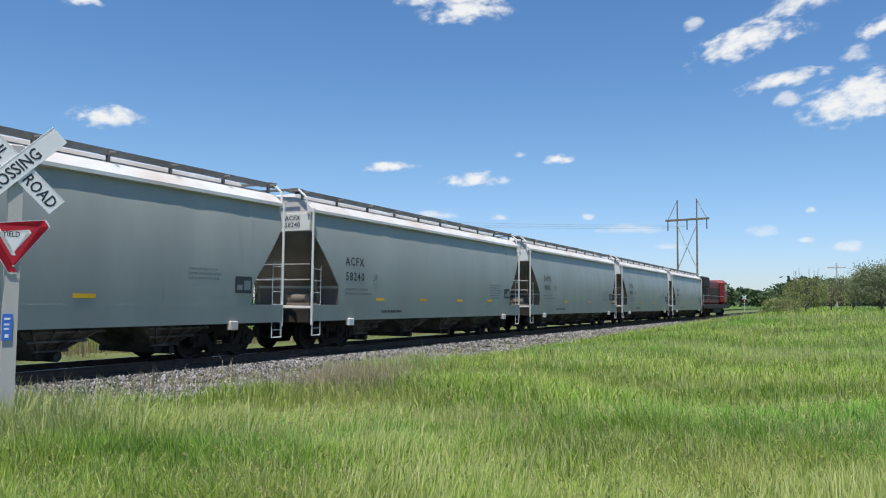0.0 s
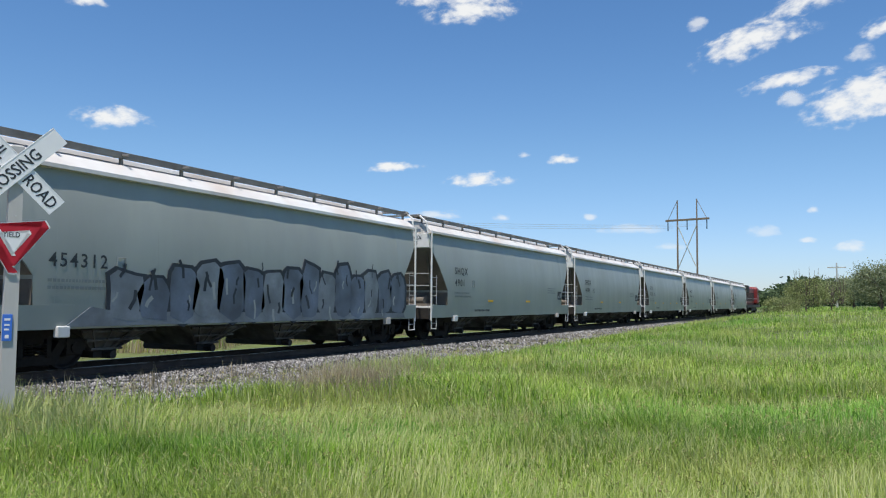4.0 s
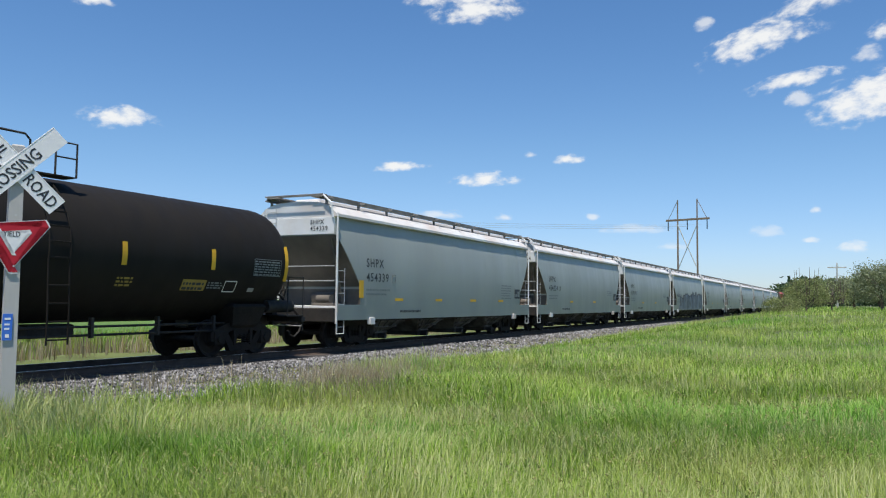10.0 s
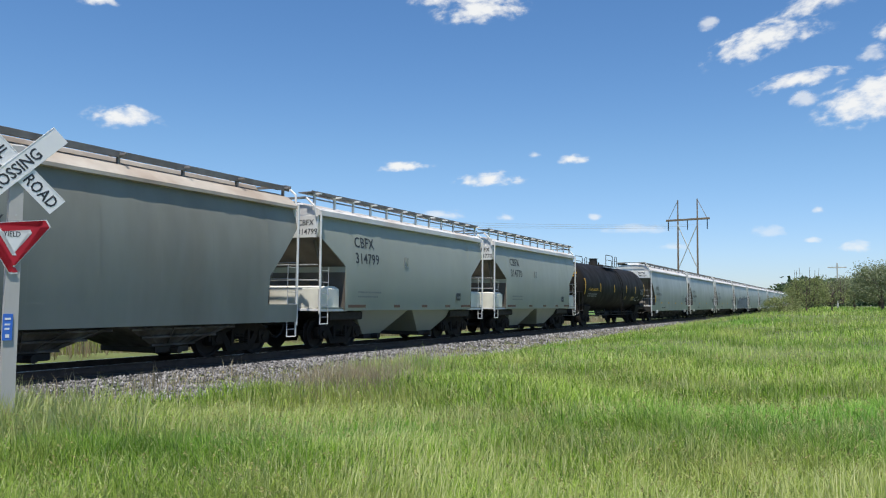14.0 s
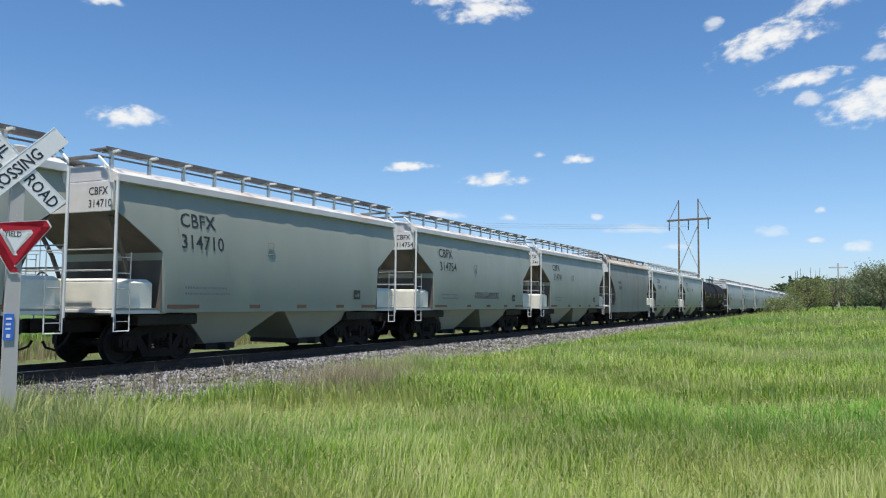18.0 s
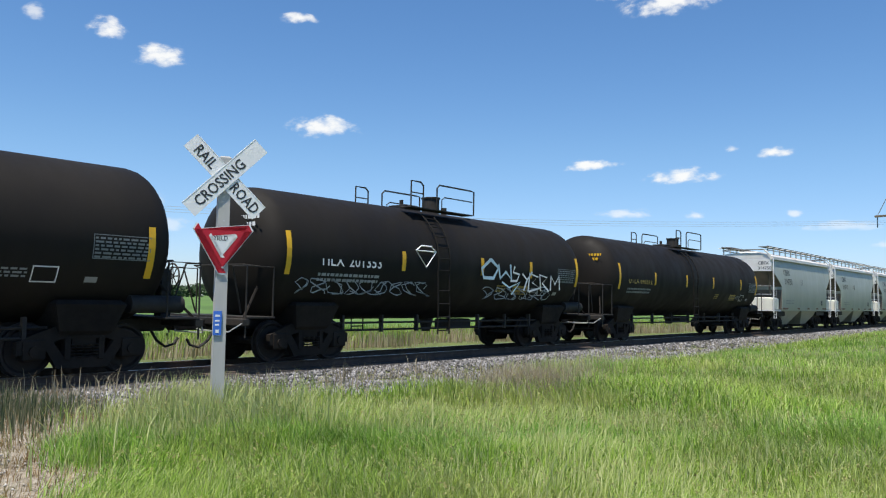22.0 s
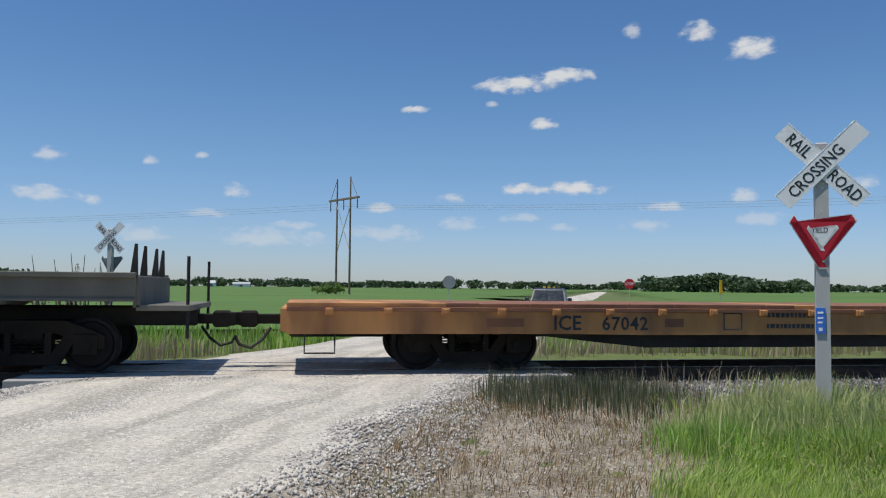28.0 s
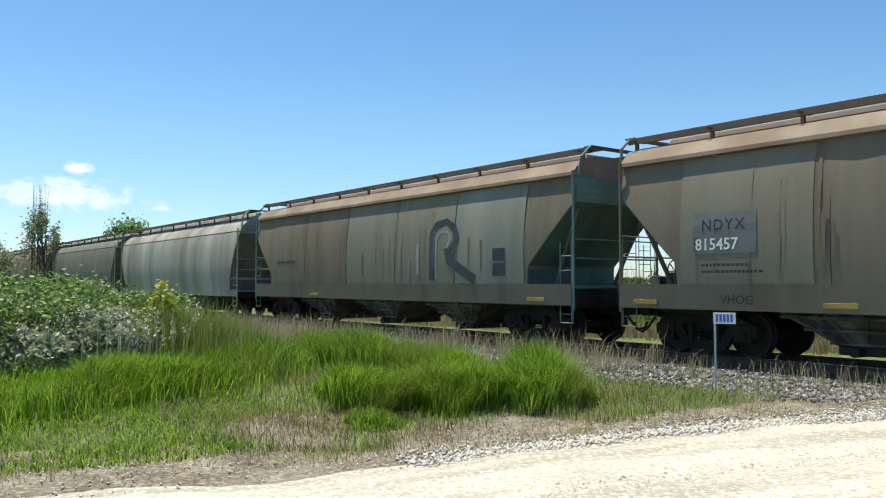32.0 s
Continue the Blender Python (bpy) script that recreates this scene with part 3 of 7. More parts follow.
        put("end_platform", Shape().box(min(x, x - e * 1.5), -1.5, sill[1] - 0.12, max(x, x - e * 1.5), 1.5, sill[1] - 0.04), trim, car)
        put("end_sill", Shape().box(x - 0.12, -1.5, sill[0] - 0.06, x + 0.12, 1.5, sill[1] - 0.1), under, car)
        for sg in (-1, 1):
            y = sg * (half_width(2.5, prof) - 0.06)
            post = Shape().tube([(x, y, sill[0] - 0.1), (x, y, roof_pts[-1][1] + 0.1)], 0.034, 7)
            put("corner_post", post, trim, car)
            put("ladder", ladder(x - e * 0.42, y, sill[0] - 0.35, 2.45, e * 0.36, True, 0.011), M["galv"] if trim == M["trim_white"] else trim, car)
            put("slope_brace", Shape().tube([(x - e * 0.1, y * 0.8, zt - 0.1), (x - e * 0.55, y * 0.75, 2.4), (x - e * 1.0, y * 0.7, sill[1])], 0.05, 6), M["slope_grime_shade"], car)
            put("grab_rail", Shape().tube([(x - e * 0.02, y, sill[0] - 0.1), (x - e * 0.02, y, sill[0] - 0.4), (x - e * 0.42, y, sill[0] - 0.4), (x - e * 0.42, y, sill[0] - 0.1)], 0.016, 5), trim, car)
        put("end_ladder", ladder(x + e * 0.06, 0.75, sill[1], roof_pts[-1][1] + 0.3, 0.45, False, 0.011), M["galv"] if trim == M["trim_white"] else trim, car)
        put("end_sheet", Shape().box(x - 0.03, -1.42, zt + 0.02, x + 0.03, 1.42, roof_pts[-1][1] - 0.02), trim, car, "upper end sheet")
        if e > 0:
            put("end_print", Shape().box(x + e * 0.034 - 0.002, -1.2, zt + 0.12, x + e * 0.034 + 0.002, -0.7, zt + 0.2).box(x + e * 0.034 - 0.002, -1.2, zt + 0.26, x + e * 0.034 + 0.002, -0.6, zt + 0.34), M["ink_faint"], car)
        put("handrail", Shape().tube([(x + e * 0.02, -1.45, 2.05), (x + e * 0.02, 1.45, 2.05)], 0.02, 5).tube([(x + e * 0.02, -1.45, 2.5), (x + e * 0.02, 1.45, 2.5)], 0.016, 5), M["galv"] if trim == M["trim_white"] else trim, car)
        put("center_sill", Shape().box(min(x + e * 0.1, x - e * 2.9), -0.2, 0.7, max(x + e * 0.1, x - e * 2.9), 0.2, 1.02), under, car)
        put("body_bolster", Shape().box(x - e * 1.75 - 0.9, -1.32, 0.86, x - e * 1.75 + 0.9, 1.32, sill[1] - 0.13), under, car)
        top = roof_pts[0][1]
        put("crossover_platform", Shape().box(x - 0.12 + e * 0.08, -1.1, top + 0.14, x - 0.09 + e * 0.08, 1.1, top + 0.18).box(x - 0.015 + e * 0.08, -1.1, top + 0.14, x + 0.015 + e * 0.08, 1.1, top + 0.18).box(x + 0.09 + e * 0.08, -1.1, top + 0.14, x + 0.12 + e * 0.08, 1.1, top + 0.18), board, car)
        put("crossover_bracket", Shape().tube([(x + e * 0.06, -1.4, roof_pts[-1][1] - 0.05), (x + e * 0.1, -1.35, top - 0.1), (x + e * 0.1, -1.05, top + 0.15)], 0.035, 6), trim, car)
    put("brake_wheel", BRAKE_WHEEL, None, car, at=pose(-xe - 0.14, 0.55, 1.75))
    put("air_reservoir", Shape().tube([(-xe + 0.85, -0.9, 1.55), (-xe + 0.85, -0.1, 1.55)], [0.16, 0.16], 12), M["slope_grime_shade"], car, "", 40)
    put("brake_cylinder", Shape().tube([(-xe + 0.5, -1.0, 1.5), (-xe + 0.5, -0.5, 1.5)], 0.13, 10).box(-xe + 0.3, -1.2, 1.25, -xe + 0.7, -0.4, 1.38), M["slope_grime_shade"], car, "", 40)
    # roof walks and hatches
    top = roof_pts[0][1]
    for sg in (-1, 1):
        zb = top + (0.1 if not tall_rail else 0.17) + tall_rail
        y = sg * (0.85 if not tall_rail else 1.0)
        b = Shape().box(-xe - 0.1, y - 0.24, zb, xe + 0.1, y + 0.24, zb + 0.035)
        put("running_board", b, board, car, "steel grating roof walk")
        if tall_rail:
            put("mid_rail", Shape().tube([(-xe - 0.1, y + sg * 0.2, zb - 0.17), (xe + 0.1, y + sg * 0.2, zb - 0.17)], 0.022, 5), board, car)
            put("toe_board", Shape().box(-xe - 0.1, y + sg * 0.25 - 0.008, zb - 0.03, xe + 0.1, y + sg * 0.25 + 0.008, zb + 0.06), board, car)
        else:
            put("board_edge", Shape().box(-xe - 0.1, y + sg * 0.25 - 0.01, zb - 0.09, xe + 0.1, y + sg * 0.25 + 0.01, zb + 0.05), board, car)
        br = Shape().box(-0.04, -0.03, half_width_top(prof, abs(y) + 0.2) - 0.02, 0.03, 0.03, zb).box(-0.03, -0.25, zb - 0.05, 0.03, 0.25, zb).mesh("bracket", trim if tall_rail else board)
        k = int(2 * xe / (1.05 if tall_rail else 1.75))
        for i in range(k + 1):
            put("bracket", br, None, car, at=pose(-xe + 0.1 + i * (2 * xe - 0.2) / k, y + sg * 0.2, 0))
    hat = Shape().box(-xe + 0.5, -0.5, top - 0.05, xe - 0.5, 0.5, top + (0.13 if not tall_rail else 0.1), 0.05)
    put("trough_hatch", hat, roof, car)
    # discharge bays
    for b in bays:
        w = bays_width(bays, xe)
        o = Shape().loft([[(b - w, -1.4, sill[0] + 0.15), (b + w, -1.4, sill[0] + 0.15), (b + w, 1.4, sill[0] + 0.15), (b - w, 1.4, sill[0] + 0.15)],
                          [(b - w, -1.3, sill[0] - 0.02), (b + w, -1.3, sill[0] - 0.02), (b + w, 1.3, sill[0] - 0.02), (b - w, 1.3, sill[0] - 0.02)],
                          [(b - w * 0.3, -0.85, 0.34), (b + w * 0.3, -0.85, 0.34), (b + w * 0.3, 0.85, 0.34), (b - w * 0.3, 0.85, 0.34)]])
        ob = put("discharge_bay", o, M["bay_dust_shade"] if tall_rail == 0 else side, car)
        put("outlet_gate", Shape().box(b - w * 0.3, -0.9, 0.2, b + w * 0.3, 0.9, 0.36).tube([(b, -1.15, 0.27), (b, 1.15, 0.27)], 0.09, 8), M["black_steel"], ob)
        if tall_rail == 0:
            fl = Shape()
            for f in (0.12, 0.5, 0.9):
                z, hw_, yy = sill[0] - 0.02 - f * (sill[0] - 0.36), w * (1 - 0.7 * f) + 0.04, -1.42 + 0.52 * f
                fl.box(b - hw_, yy - 0.015, z - 0.025, b + hw_, yy + 0.05, z + 0.025)
            for f in (-0.55, -0.2, 0.2, 0.55):
                fl.tube([(b + f * w * 1.4, -1.43, sill[0] - 0.04), (b + f * w * 0.45, -0.9, 0.38)], 0.025, 4)
            put("bay_flange", fl, M["bay_dust_shade"], ob)
    running_gear(car, (-xe + 1.75, xe - 1.75), xe + 0.1)
    return car


def half_width_top(prof, y):
    return float(np.interp(y, [p[0] for p in prof[:5]], [p[1] for p in prof[:5]]))


def bays_width(bays, xe):
    return (0.33 if len(bays) > 2 else 0.46) * (bays[1] - bays[0])


def tank_car(label, half, radius, zc, marks, dome=0.0, flip=False, mark_z=0.0):
    """Tank car. half: half length of the shell."""
    car = thing("tank_car", label, "tank car", "tank cars of the train")
    s = Shape()
    n = 36
    rings = []
    hd = 0.7
    for k in range(9):
        a = math.pi / 2 * k / 8
        rings.append((-half + hd * (1 - math.cos(a)), radius * math.sin(a) ** 0.8 if k else 0.02))
    prof = rings + [(x, radius) for x in np.linspace(-half + hd + 0.6, half - hd - 0.6, 10)] + [(-x, r) for x, r in rings[::-1]]
    s.loft([[(x, math.cos(2 * math.pi * i / n) * r, zc + math.sin(2 * math.pi * i / n) * r) for i in range(n)] for x, r in prof])
    put("tank", s, M["tank_black"], car, "matt black riveted tank shell", 35)
    for e in (-1, 1):
        x = e * (half + 0.35)
        put("stub_sill", Shape().box(min(x, x - e * 3.2), -0.22, 0.72, max(x, x - e * 3.2), 0.22, 1.0).box(x - 0.08, -1.45, 0.84, x + 0.08, 1.45, 1.0), M["black_steel"], car)
        put("saddle", Shape().box(e * (half - 1.75) - 0.5, -1.15, 0.72, e * (half - 1.75) + 0.5, 1.15, zc - radius * 0.72, -0.15), M["truck_steel"], car)
        put("end_platform", Shape().box(min(x, x - e * 0.75), -1.45, 1.0, max(x, x - e * 0.75), 1.45, 1.04), M["black_steel"], car)
        for y in (-1.42, 1.42):
            rl = Shape().tube([(x, y, 0.6), (x, y, 2.1), (x - e * 0.7, y, 2.1), (x - e * 0.7, y, 1.0)], 0.02, 5)
            rl.tube([(x, y, 2.1), (x, y * 0.65, 2.1), (x - e * 0.3, y * 0.6, 1.1)], 0.02, 5)
            put("end_railing", rl, M["black_steel"], car)
    put("brake_wheel", BRAKE_WHEEL, None, car, at=pose(half + 0.3, -0.5, 1.85))
    put("brake_stand", Shape().box(half + 0.0, -0.62, 1.0, half + 0.22, -0.38, 2.0, 0.02), M["black_steel"], car)
    put("brake_reservoir", Shape().tube([(half - 1.0, -1.15, 1.28), (half + 0.1, -1.15, 1.28)], 0.17, 12), M["black_steel"], car, "", 40)
    for e in (-1, 1):
        xh = e * (half - 0.02)
        put("head_handrail", Shape().tube([(xh - e * 0.25, -1.18, zc - 0.35), (xh + e * 0.08, -0.9, zc - 0.3), (xh + e * 0.1, 0.9, zc - 0.3), (xh - e * 0.25, 1.18, zc - 0.35)], 0.018, 5), M["black_steel"], car)
        put("head_brace", Shape().tube([(e * (half + 0.3), -1.3, 1.04), (e * (half - 0.3), -0.95, zc - 0.75)], 0.03, 5), M["truck_steel"], car)
        put("uncoupling_lever", Shape().tube([(e * (half + 0.42), -1.4, 0.9), (e * (half + 0.6), -1.2, 0.72), (e * (half + 0.6), -0.2, 0.72), (e * (half + 0.75), -0.05, 0.8)], 0.016, 5), M["galv"], car)
    before = {o.name for o in car.children}
    # dome, platform and railing on top
    zt = zc + radius
    put("manway", Shape().tube([(0.78, 0, zt - 0.1), (0.78, 0, zt + 0.42)], 0.27, 18).tube([(0.78, 0, zt + 0.42), (0.78, 0, zt + 0.46)], 0.3, 18), M["black_steel"], car, "", 40)
    put("valve_housing", Shape().box(-0.95, -0.3, zt - 0.05, -0.15, 0.3, zt + 0.1).tube([(-0.7, 0, zt), (-0.7, 0, zt + 0.26)], 0.06, 8).tube([(1.35, -0.1, zt - 0.05), (1.35, -0.1, zt + 0.2)], 0.09, 8), M["black_steel"], car)
    for sg in (-1, 1):
        put("top_platform", Shape().box(-1.6, sg * 0.85 - 0.2, zt - 0.07, 1.6, sg * 0.85 + 0.2, zt - 0.04), M["black_steel"], car)
        y = sg * 1.05
        r = Shape()
        r.tube([(-1.6, y, zt - 0.06), (-1.6, y, zt + 0.64), (-1.15, y, zt + 0.64), (-1.02, y, zt + 0.55), (-1.02, y, zt - 0.05)], 0.025, 5)
        r.tube([(-0.35, y, zt - 0.05), (-0.35, y, zt + 0.55), (-0.22, y, zt + 0.65), (1.4, y, zt + 0.65), (1.6, y, zt + 0.63), (1.6, y, zt - 0.06)], 0.025, 5)
        r.tube([(-0.1, y, zt - 0.05), (-0.1, y, zt + 0.25), (0.05, y, zt + 0.33), (1.5, y, zt + 0.33)], 0.018, 5)
        r.tube([(-1.6, y, zt + 0.33), (-1.02, y, zt + 0.33)], 0.018, 5)
        put("top_railing", r, M["black_steel"], car)
        arc = Shape()
        for dx in (0.0, 0.55):
            arc.tube([(-1.0 + dx, sg * math.sin(a) * (radius + 0.1), zc + math.cos(a) * (radius + 0.1)) for a in np.linspace(0.65, 1.75, 8)] + [(-1.0 + dx, sg * (radius + 0.1), 1.3), (-1.0 + dx, sg * (radius + 0.1), 0.55)], 0.022, 5)
        for a in np.linspace(0.75, 1.7, 6):
            arc.tube([(-1.0, sg * math.sin(a) * (radius + 0.1), zc + math.cos(a) * (radius + 0.1)), (-0.45, sg * math.sin(a) * (radius + 0.1), zc + math.cos(a) * (radius + 0.1))], 0.018, 5)
        for z in (1.7, 1.35, 1.0, 0.65):
            arc.tube([(-1.0, sg * (radius + 0.1), z), (-0.45, sg * (radius + 0.1), z)], 0.018, 5)
        put("side_ladder", arc, M["tank_black"], car)
    put("handrail", Shape().tube([(1.0, 0, zt - 0.02), (2.0, -0.6, zt - 0.1), (2.1, -0.6, zt - 0.1)], 0.02, 4), M["black_steel"], car)
    for o in [c for c in car.children if c.name not in before]:
        o.matrix_basis = pose(dome, 0, 0, 0, 0, 180 if flip else 0) @ Matrix.Diagonal((0.86, 1, 1, 1))
    pipe = Shape()
    for z in (0.86, 0.68):
        pipe.tube([(-half + 2.4, -1.0, z), (half - 2.4, -1.0, z)], 0.028, 5)
    for x in np.linspace(-half + 2.8, half - 2.8, 7):
        pipe.box(x - 0.035, -1.05, 0.62, x + 0.035, -0.95, 1.05)
    put("underframe_rail", pipe, M["black_steel"], car)
    put("outlet_valve", Shape().tube([(0.2, 0, zc - radius + 0.1), (0.2, 0, 0.55)], [0.25, 0.12], 10).box(0.9, -0.25, 0.62, 2.0, 0.25, 0.9), M["black_steel"], car)
    # yellow reflective strips
    for x, big in marks:
        z0, z1 = (1.96 + mark_z, 2.92 + mark_z) if big else (zc - 0.28 + mark_z, zc + 0.22 + mark_z)
        st = Shape()
        st.loft([[(x - 0.07, -math.sqrt(max(radius ** 2 - (z - zc) ** 2, 0.1)) - 0.008, z), (x + 0.07, -math.sqrt(max(radius ** 2 - (z - zc) ** 2, 0.1)) - 0.008, z)] for z in np.linspace(z0, z1, 6)], False, False)
        put("reflective_strip", st, M["yellow"], car, "yellow reflective strip")
    running_gear(car, (-half + 1.75, half - 1.75), half + 0.4)
    return car


rng = random.Random(11)
H_LABEL = "long grey covered hopper car with a roof edge whitened as if sunlit"
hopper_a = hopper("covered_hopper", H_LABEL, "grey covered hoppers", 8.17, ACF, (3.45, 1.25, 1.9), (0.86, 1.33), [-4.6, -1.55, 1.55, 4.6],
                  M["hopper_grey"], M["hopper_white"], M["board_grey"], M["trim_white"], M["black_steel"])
CARS = [(hopper_a, 27.1)]
for i, q in enumerate([80.85, 62.95, 44.95, 9.4, -8.2, -25.8, -43.4, -61.0, -78.6, -262.0]):
    CARS.append((copy_thing(hopper_a, pose(0, 0, 0)), q))
hoppers_a = [c[0] for c in CARS]

C_LABEL = "short pale grey-green cement hopper car with a railed roof walk"
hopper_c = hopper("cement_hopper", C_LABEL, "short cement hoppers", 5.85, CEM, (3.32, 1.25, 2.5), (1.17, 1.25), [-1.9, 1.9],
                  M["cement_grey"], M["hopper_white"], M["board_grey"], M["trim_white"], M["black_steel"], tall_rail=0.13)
cem = [(hopper_c, -112.5)]
for q in (-125.5, -151.35, -164.45, -177.6, -190.5):
    cem.append((copy_thing(hopper_c, pose(0, 0, 0)), q))
CARS += cem
hopper_x = hopper("dark_hopper", "short dusty grey-brown covered hopper car with a straight side sill", "short cement hoppers", 5.85, ACF, (3.45, 1.25, 2.1), (0.86, 1.34), [-1.9, 1.9],
                  M["dusty_grey"], M["old_eave_pale"], M["board_grey"], M["trim_white"], M["black_steel"])
CARS.append((hopper_x, -138.3))

T_LABEL = "matt black tank car with yellow strips and a railed platform"
strips = lambda end, *xs: [(-end, True), (end, True)] + [(x, False) for x in xs]
tank_1 = tank_car(T_LABEL, 8.27, 1.53, 2.45, strips(7.7, -4.43, -1.06, 2.17, 4.86), -0.1, True)
CARS.append((tank_1, -96.9))
tank_2 = tank_car(T_LABEL, 8.3, 1.53, 2.45, strips(7.5, -4.48, -1.36, 1.67, 5.25), 0.0)
CARS.append((tank_2, -206.66))
tank_3 = tank_car("black tank car with white spray-painted scrawls on its side", 6.87, 1.53, 2.45, strips(6.2, -2.47, 0.87, 3.39), -0.35)
CARS.append((tank_3, -223.52))
tank_4 = tank_car("long black tank car with white lettering and yellow strips", 9.73, 1.53, 2.45, strips(8.95, -5.84, -3.25, -0.67, 1.45, 3.8, 5.88), -0.1, True, -0.2)
CARS.append((tank_4, -241.94))
tank_5 = tank_car("long black tank car with yellow lettering and strips", 9.64, 1.53, 2.45, strips(8.97, -3.27, -0.57, 2.43, 5.83), 1.02)
CARS.append((tank_5, -281.5))

# old dirty hoppers at the train's rear
D_LABEL = "old weathered tan covered hopper car with brown rust and grime"
old_1 = hopper("weathered_hopper", D_LABEL, "weathered hoppers", 8.7, RIB, (3.35, 1.45, 1.9), (0.95, 1.45), [-3.9, 0.0, 3.9],
               M["old_tan"], M["old_eave"], M["old_brown"], M["old_tan"], M["truck_steel"], seam_paint=M["seam_dark"])
CARS.append((old_1, -362.6))
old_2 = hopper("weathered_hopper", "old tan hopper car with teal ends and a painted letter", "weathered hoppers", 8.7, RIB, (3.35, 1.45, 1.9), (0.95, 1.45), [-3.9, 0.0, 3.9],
               M["old_tan"], M["old_eave"], M["old_brown"], M["old_teal"], M["truck_steel"], slope_paint=M["teal_shaded"], seam_paint=M["seam_dark"])
CARS.append((old_2, -381.4))
old_3 = hopper("weathered_hopper", "old round-sided light grey hopper car streaked with dust", "weathered hoppers", 8.5, ROUND, (3.6, 0.75, 1.7), (0.9, 1.2), [-3.9, 0.0, 3.9],
               M["old_grey"], M["old_grey"], M["old_brown"], M["old_grey"], M["truck_steel"], round_end=1)
CARS.append((old_3, -400.5))
for i, q in enumerate((-418.9, -437.2, -455.5, -473.8)):
    again = copy_thing(old_3, pose(0, 0, 0))
    CARS.append((again, q))
    for o in again.children:                                # a paler one, then brown ones
        if o.name.startswith(("body", "roof", "side_sill")):
            o.material_slots[0].link = "OBJECT"
            o.material_slots[0].material = M["gondola_grey"] if i == 0 else M["old_brown"]


# flat cars
def fish_belly(half, z_top, z_end, z_mid, a, b):
    """Side outline of a sill that is deep between +-b and shallow beyond +-a."""
    return [(-half, z_top), (half, z_top), (half, z_end), (a, z_end), (b, z_mid), (-b, z_mid), (-a, z_end), (-half, z_end)]


def flat_car():
    car = thing("flat_car", "orange-painted flat car with a rusty deck and stake pockets", "flat car")
    half = 9.6
    for sg in (-1, 1):
        side = put("side_sill", Shape().extrude_y(fish_belly(half, 1.13, 0.68, 0.66, 4.9, 3.4), sg * 1.55 - 0.04, sg * 1.55 + 0.04), M["orange"], car, "orange side sill with rust runs")
        put("lower_flange", Shape().extrude_y([(-5.6, 0.68), (5.6, 0.68), (3.2, 0.42), (-3.2, 0.42)], sg * 1.35 - 0.05, sg * 1.35 + 0.05), M["black_steel"], car)
        pk = Shape().box(-0.07, -0.05, 1.0, 0.07, 0.05, 1.12).box(-0.04, -0.08, 1.03, 0.04, -0.04, 1.1).mesh("stake_pocket", M["orange"])
        for x in np.linspace(-half + 0.7, half - 0.7, 19):
            put("stake_pocket", pk, None, side, at=pose(x, sg * 1.62, 0, 0, 0, 0 if sg < 0 else 180))
    rn = random.Random(3)
    for sg in (-1, 1):
        put("rub_rail", Shape().box(-half, sg * 1.59 - 0.03, 1.06, half, sg * 1.59 + 0.03, 1.135), M["rust_deck"], car, "rust-brown edge of the deck")
    x = -half
    while x < half - 0.01:
        w = rn.choice((0.6, 0.9, 1.2, 1.8))
        x1 = min(half, x + w)
        put("deck_board", Shape().box(x, -1.58, 1.135, x1 - 0.02, 1.58, 1.2 + rn.uniform(0, 0.012)), M["orange"] if rn.random() < 0.3 else M["rust_deck"], car)
        x = x1
    for e in (-1, 1):
        put("end_sill", Shape().box(e * half - 0.1, -1.58, 0.72, e * half + 0.1, 1.58, 1.12), M["orange"], car)
        put("step_iron", Shape().tube([(e * (half - 0.3), -1.58, 0.68), (e * (half - 0.3), -1.58, 0.36), (e * (half - 0.8), -1.58, 0.36), (e * (half - 0.8), -1.58, 0.68)], 0.018, 5), M["black_steel"], car)
    put("brake_staff", Shape().tube([(half - 0.1, -0.5, 1.1), (half - 0.1, -0.5, 1.6)], 0.03, 6), M["black_steel"], car)
    put("center_sill", Shape().box(-half, -0.3, 0.55, half, 0.3, 1.1), M["black_steel"], car)
    running_gear(car, (-half + 3.2, half - 3.2), half + 0.35)
    return car


def gondola():
    car = thing("well_car", "grey steel low-sided car with a deep sprayed side", "gondola car")
    half = 7.0
    for sg in (-1, 1):
        poly = [(-half, 1.62), (half, 1.62), (half, 1.24), (half - 2.3, 1.22), (half - 3.1, 0.86), (half - 3.6, 0.55), (half - 3.89, 0.33), (-half + 3.89, 0.33), (-half + 3.6, 0.55), (-half + 3.1, 0.86), (-half + 2.3, 1.22), (-half, 1.28)]
        put("side_wall", Shape().extrude_y(poly, sg * 1.52 - 0.04, sg * 1.52 + 0.04), M["gondola_grey"], car, "grey side wall sprayed with scrawls")
        put("top_chord", Shape().box(-half, sg * 1.56 - 0.08, 1.58, half, sg * 1.56 + 0.08, 1.67), M["gondola_grey"], car)
        put("side_rib", Shape().box(-half, sg * 1.57 - 0.03, 1.2, half, sg * 1.57 + 0.03, 1.25), M["gondola_grey"], car)
    put("floor_pan", Shape().box(-half + 3.9, -1.48, 0.34, half - 3.9, 1.48, 0.42).box(-half, -1.48, 1.2, -half + 3.0, 1.48, 1.28).box(half - 3.0, -1.48, 1.2, half, 1.48, 1.28), M["gondola_grey"], car)
    for e in (-1, 1):
        x = e * half
        put("end_platform", Shape().box(min(x, x + e * 0.85), -1.5, 1.05, max(x, x + e * 0.85), 1.5, 1.15), M["gondola_grey"], car)
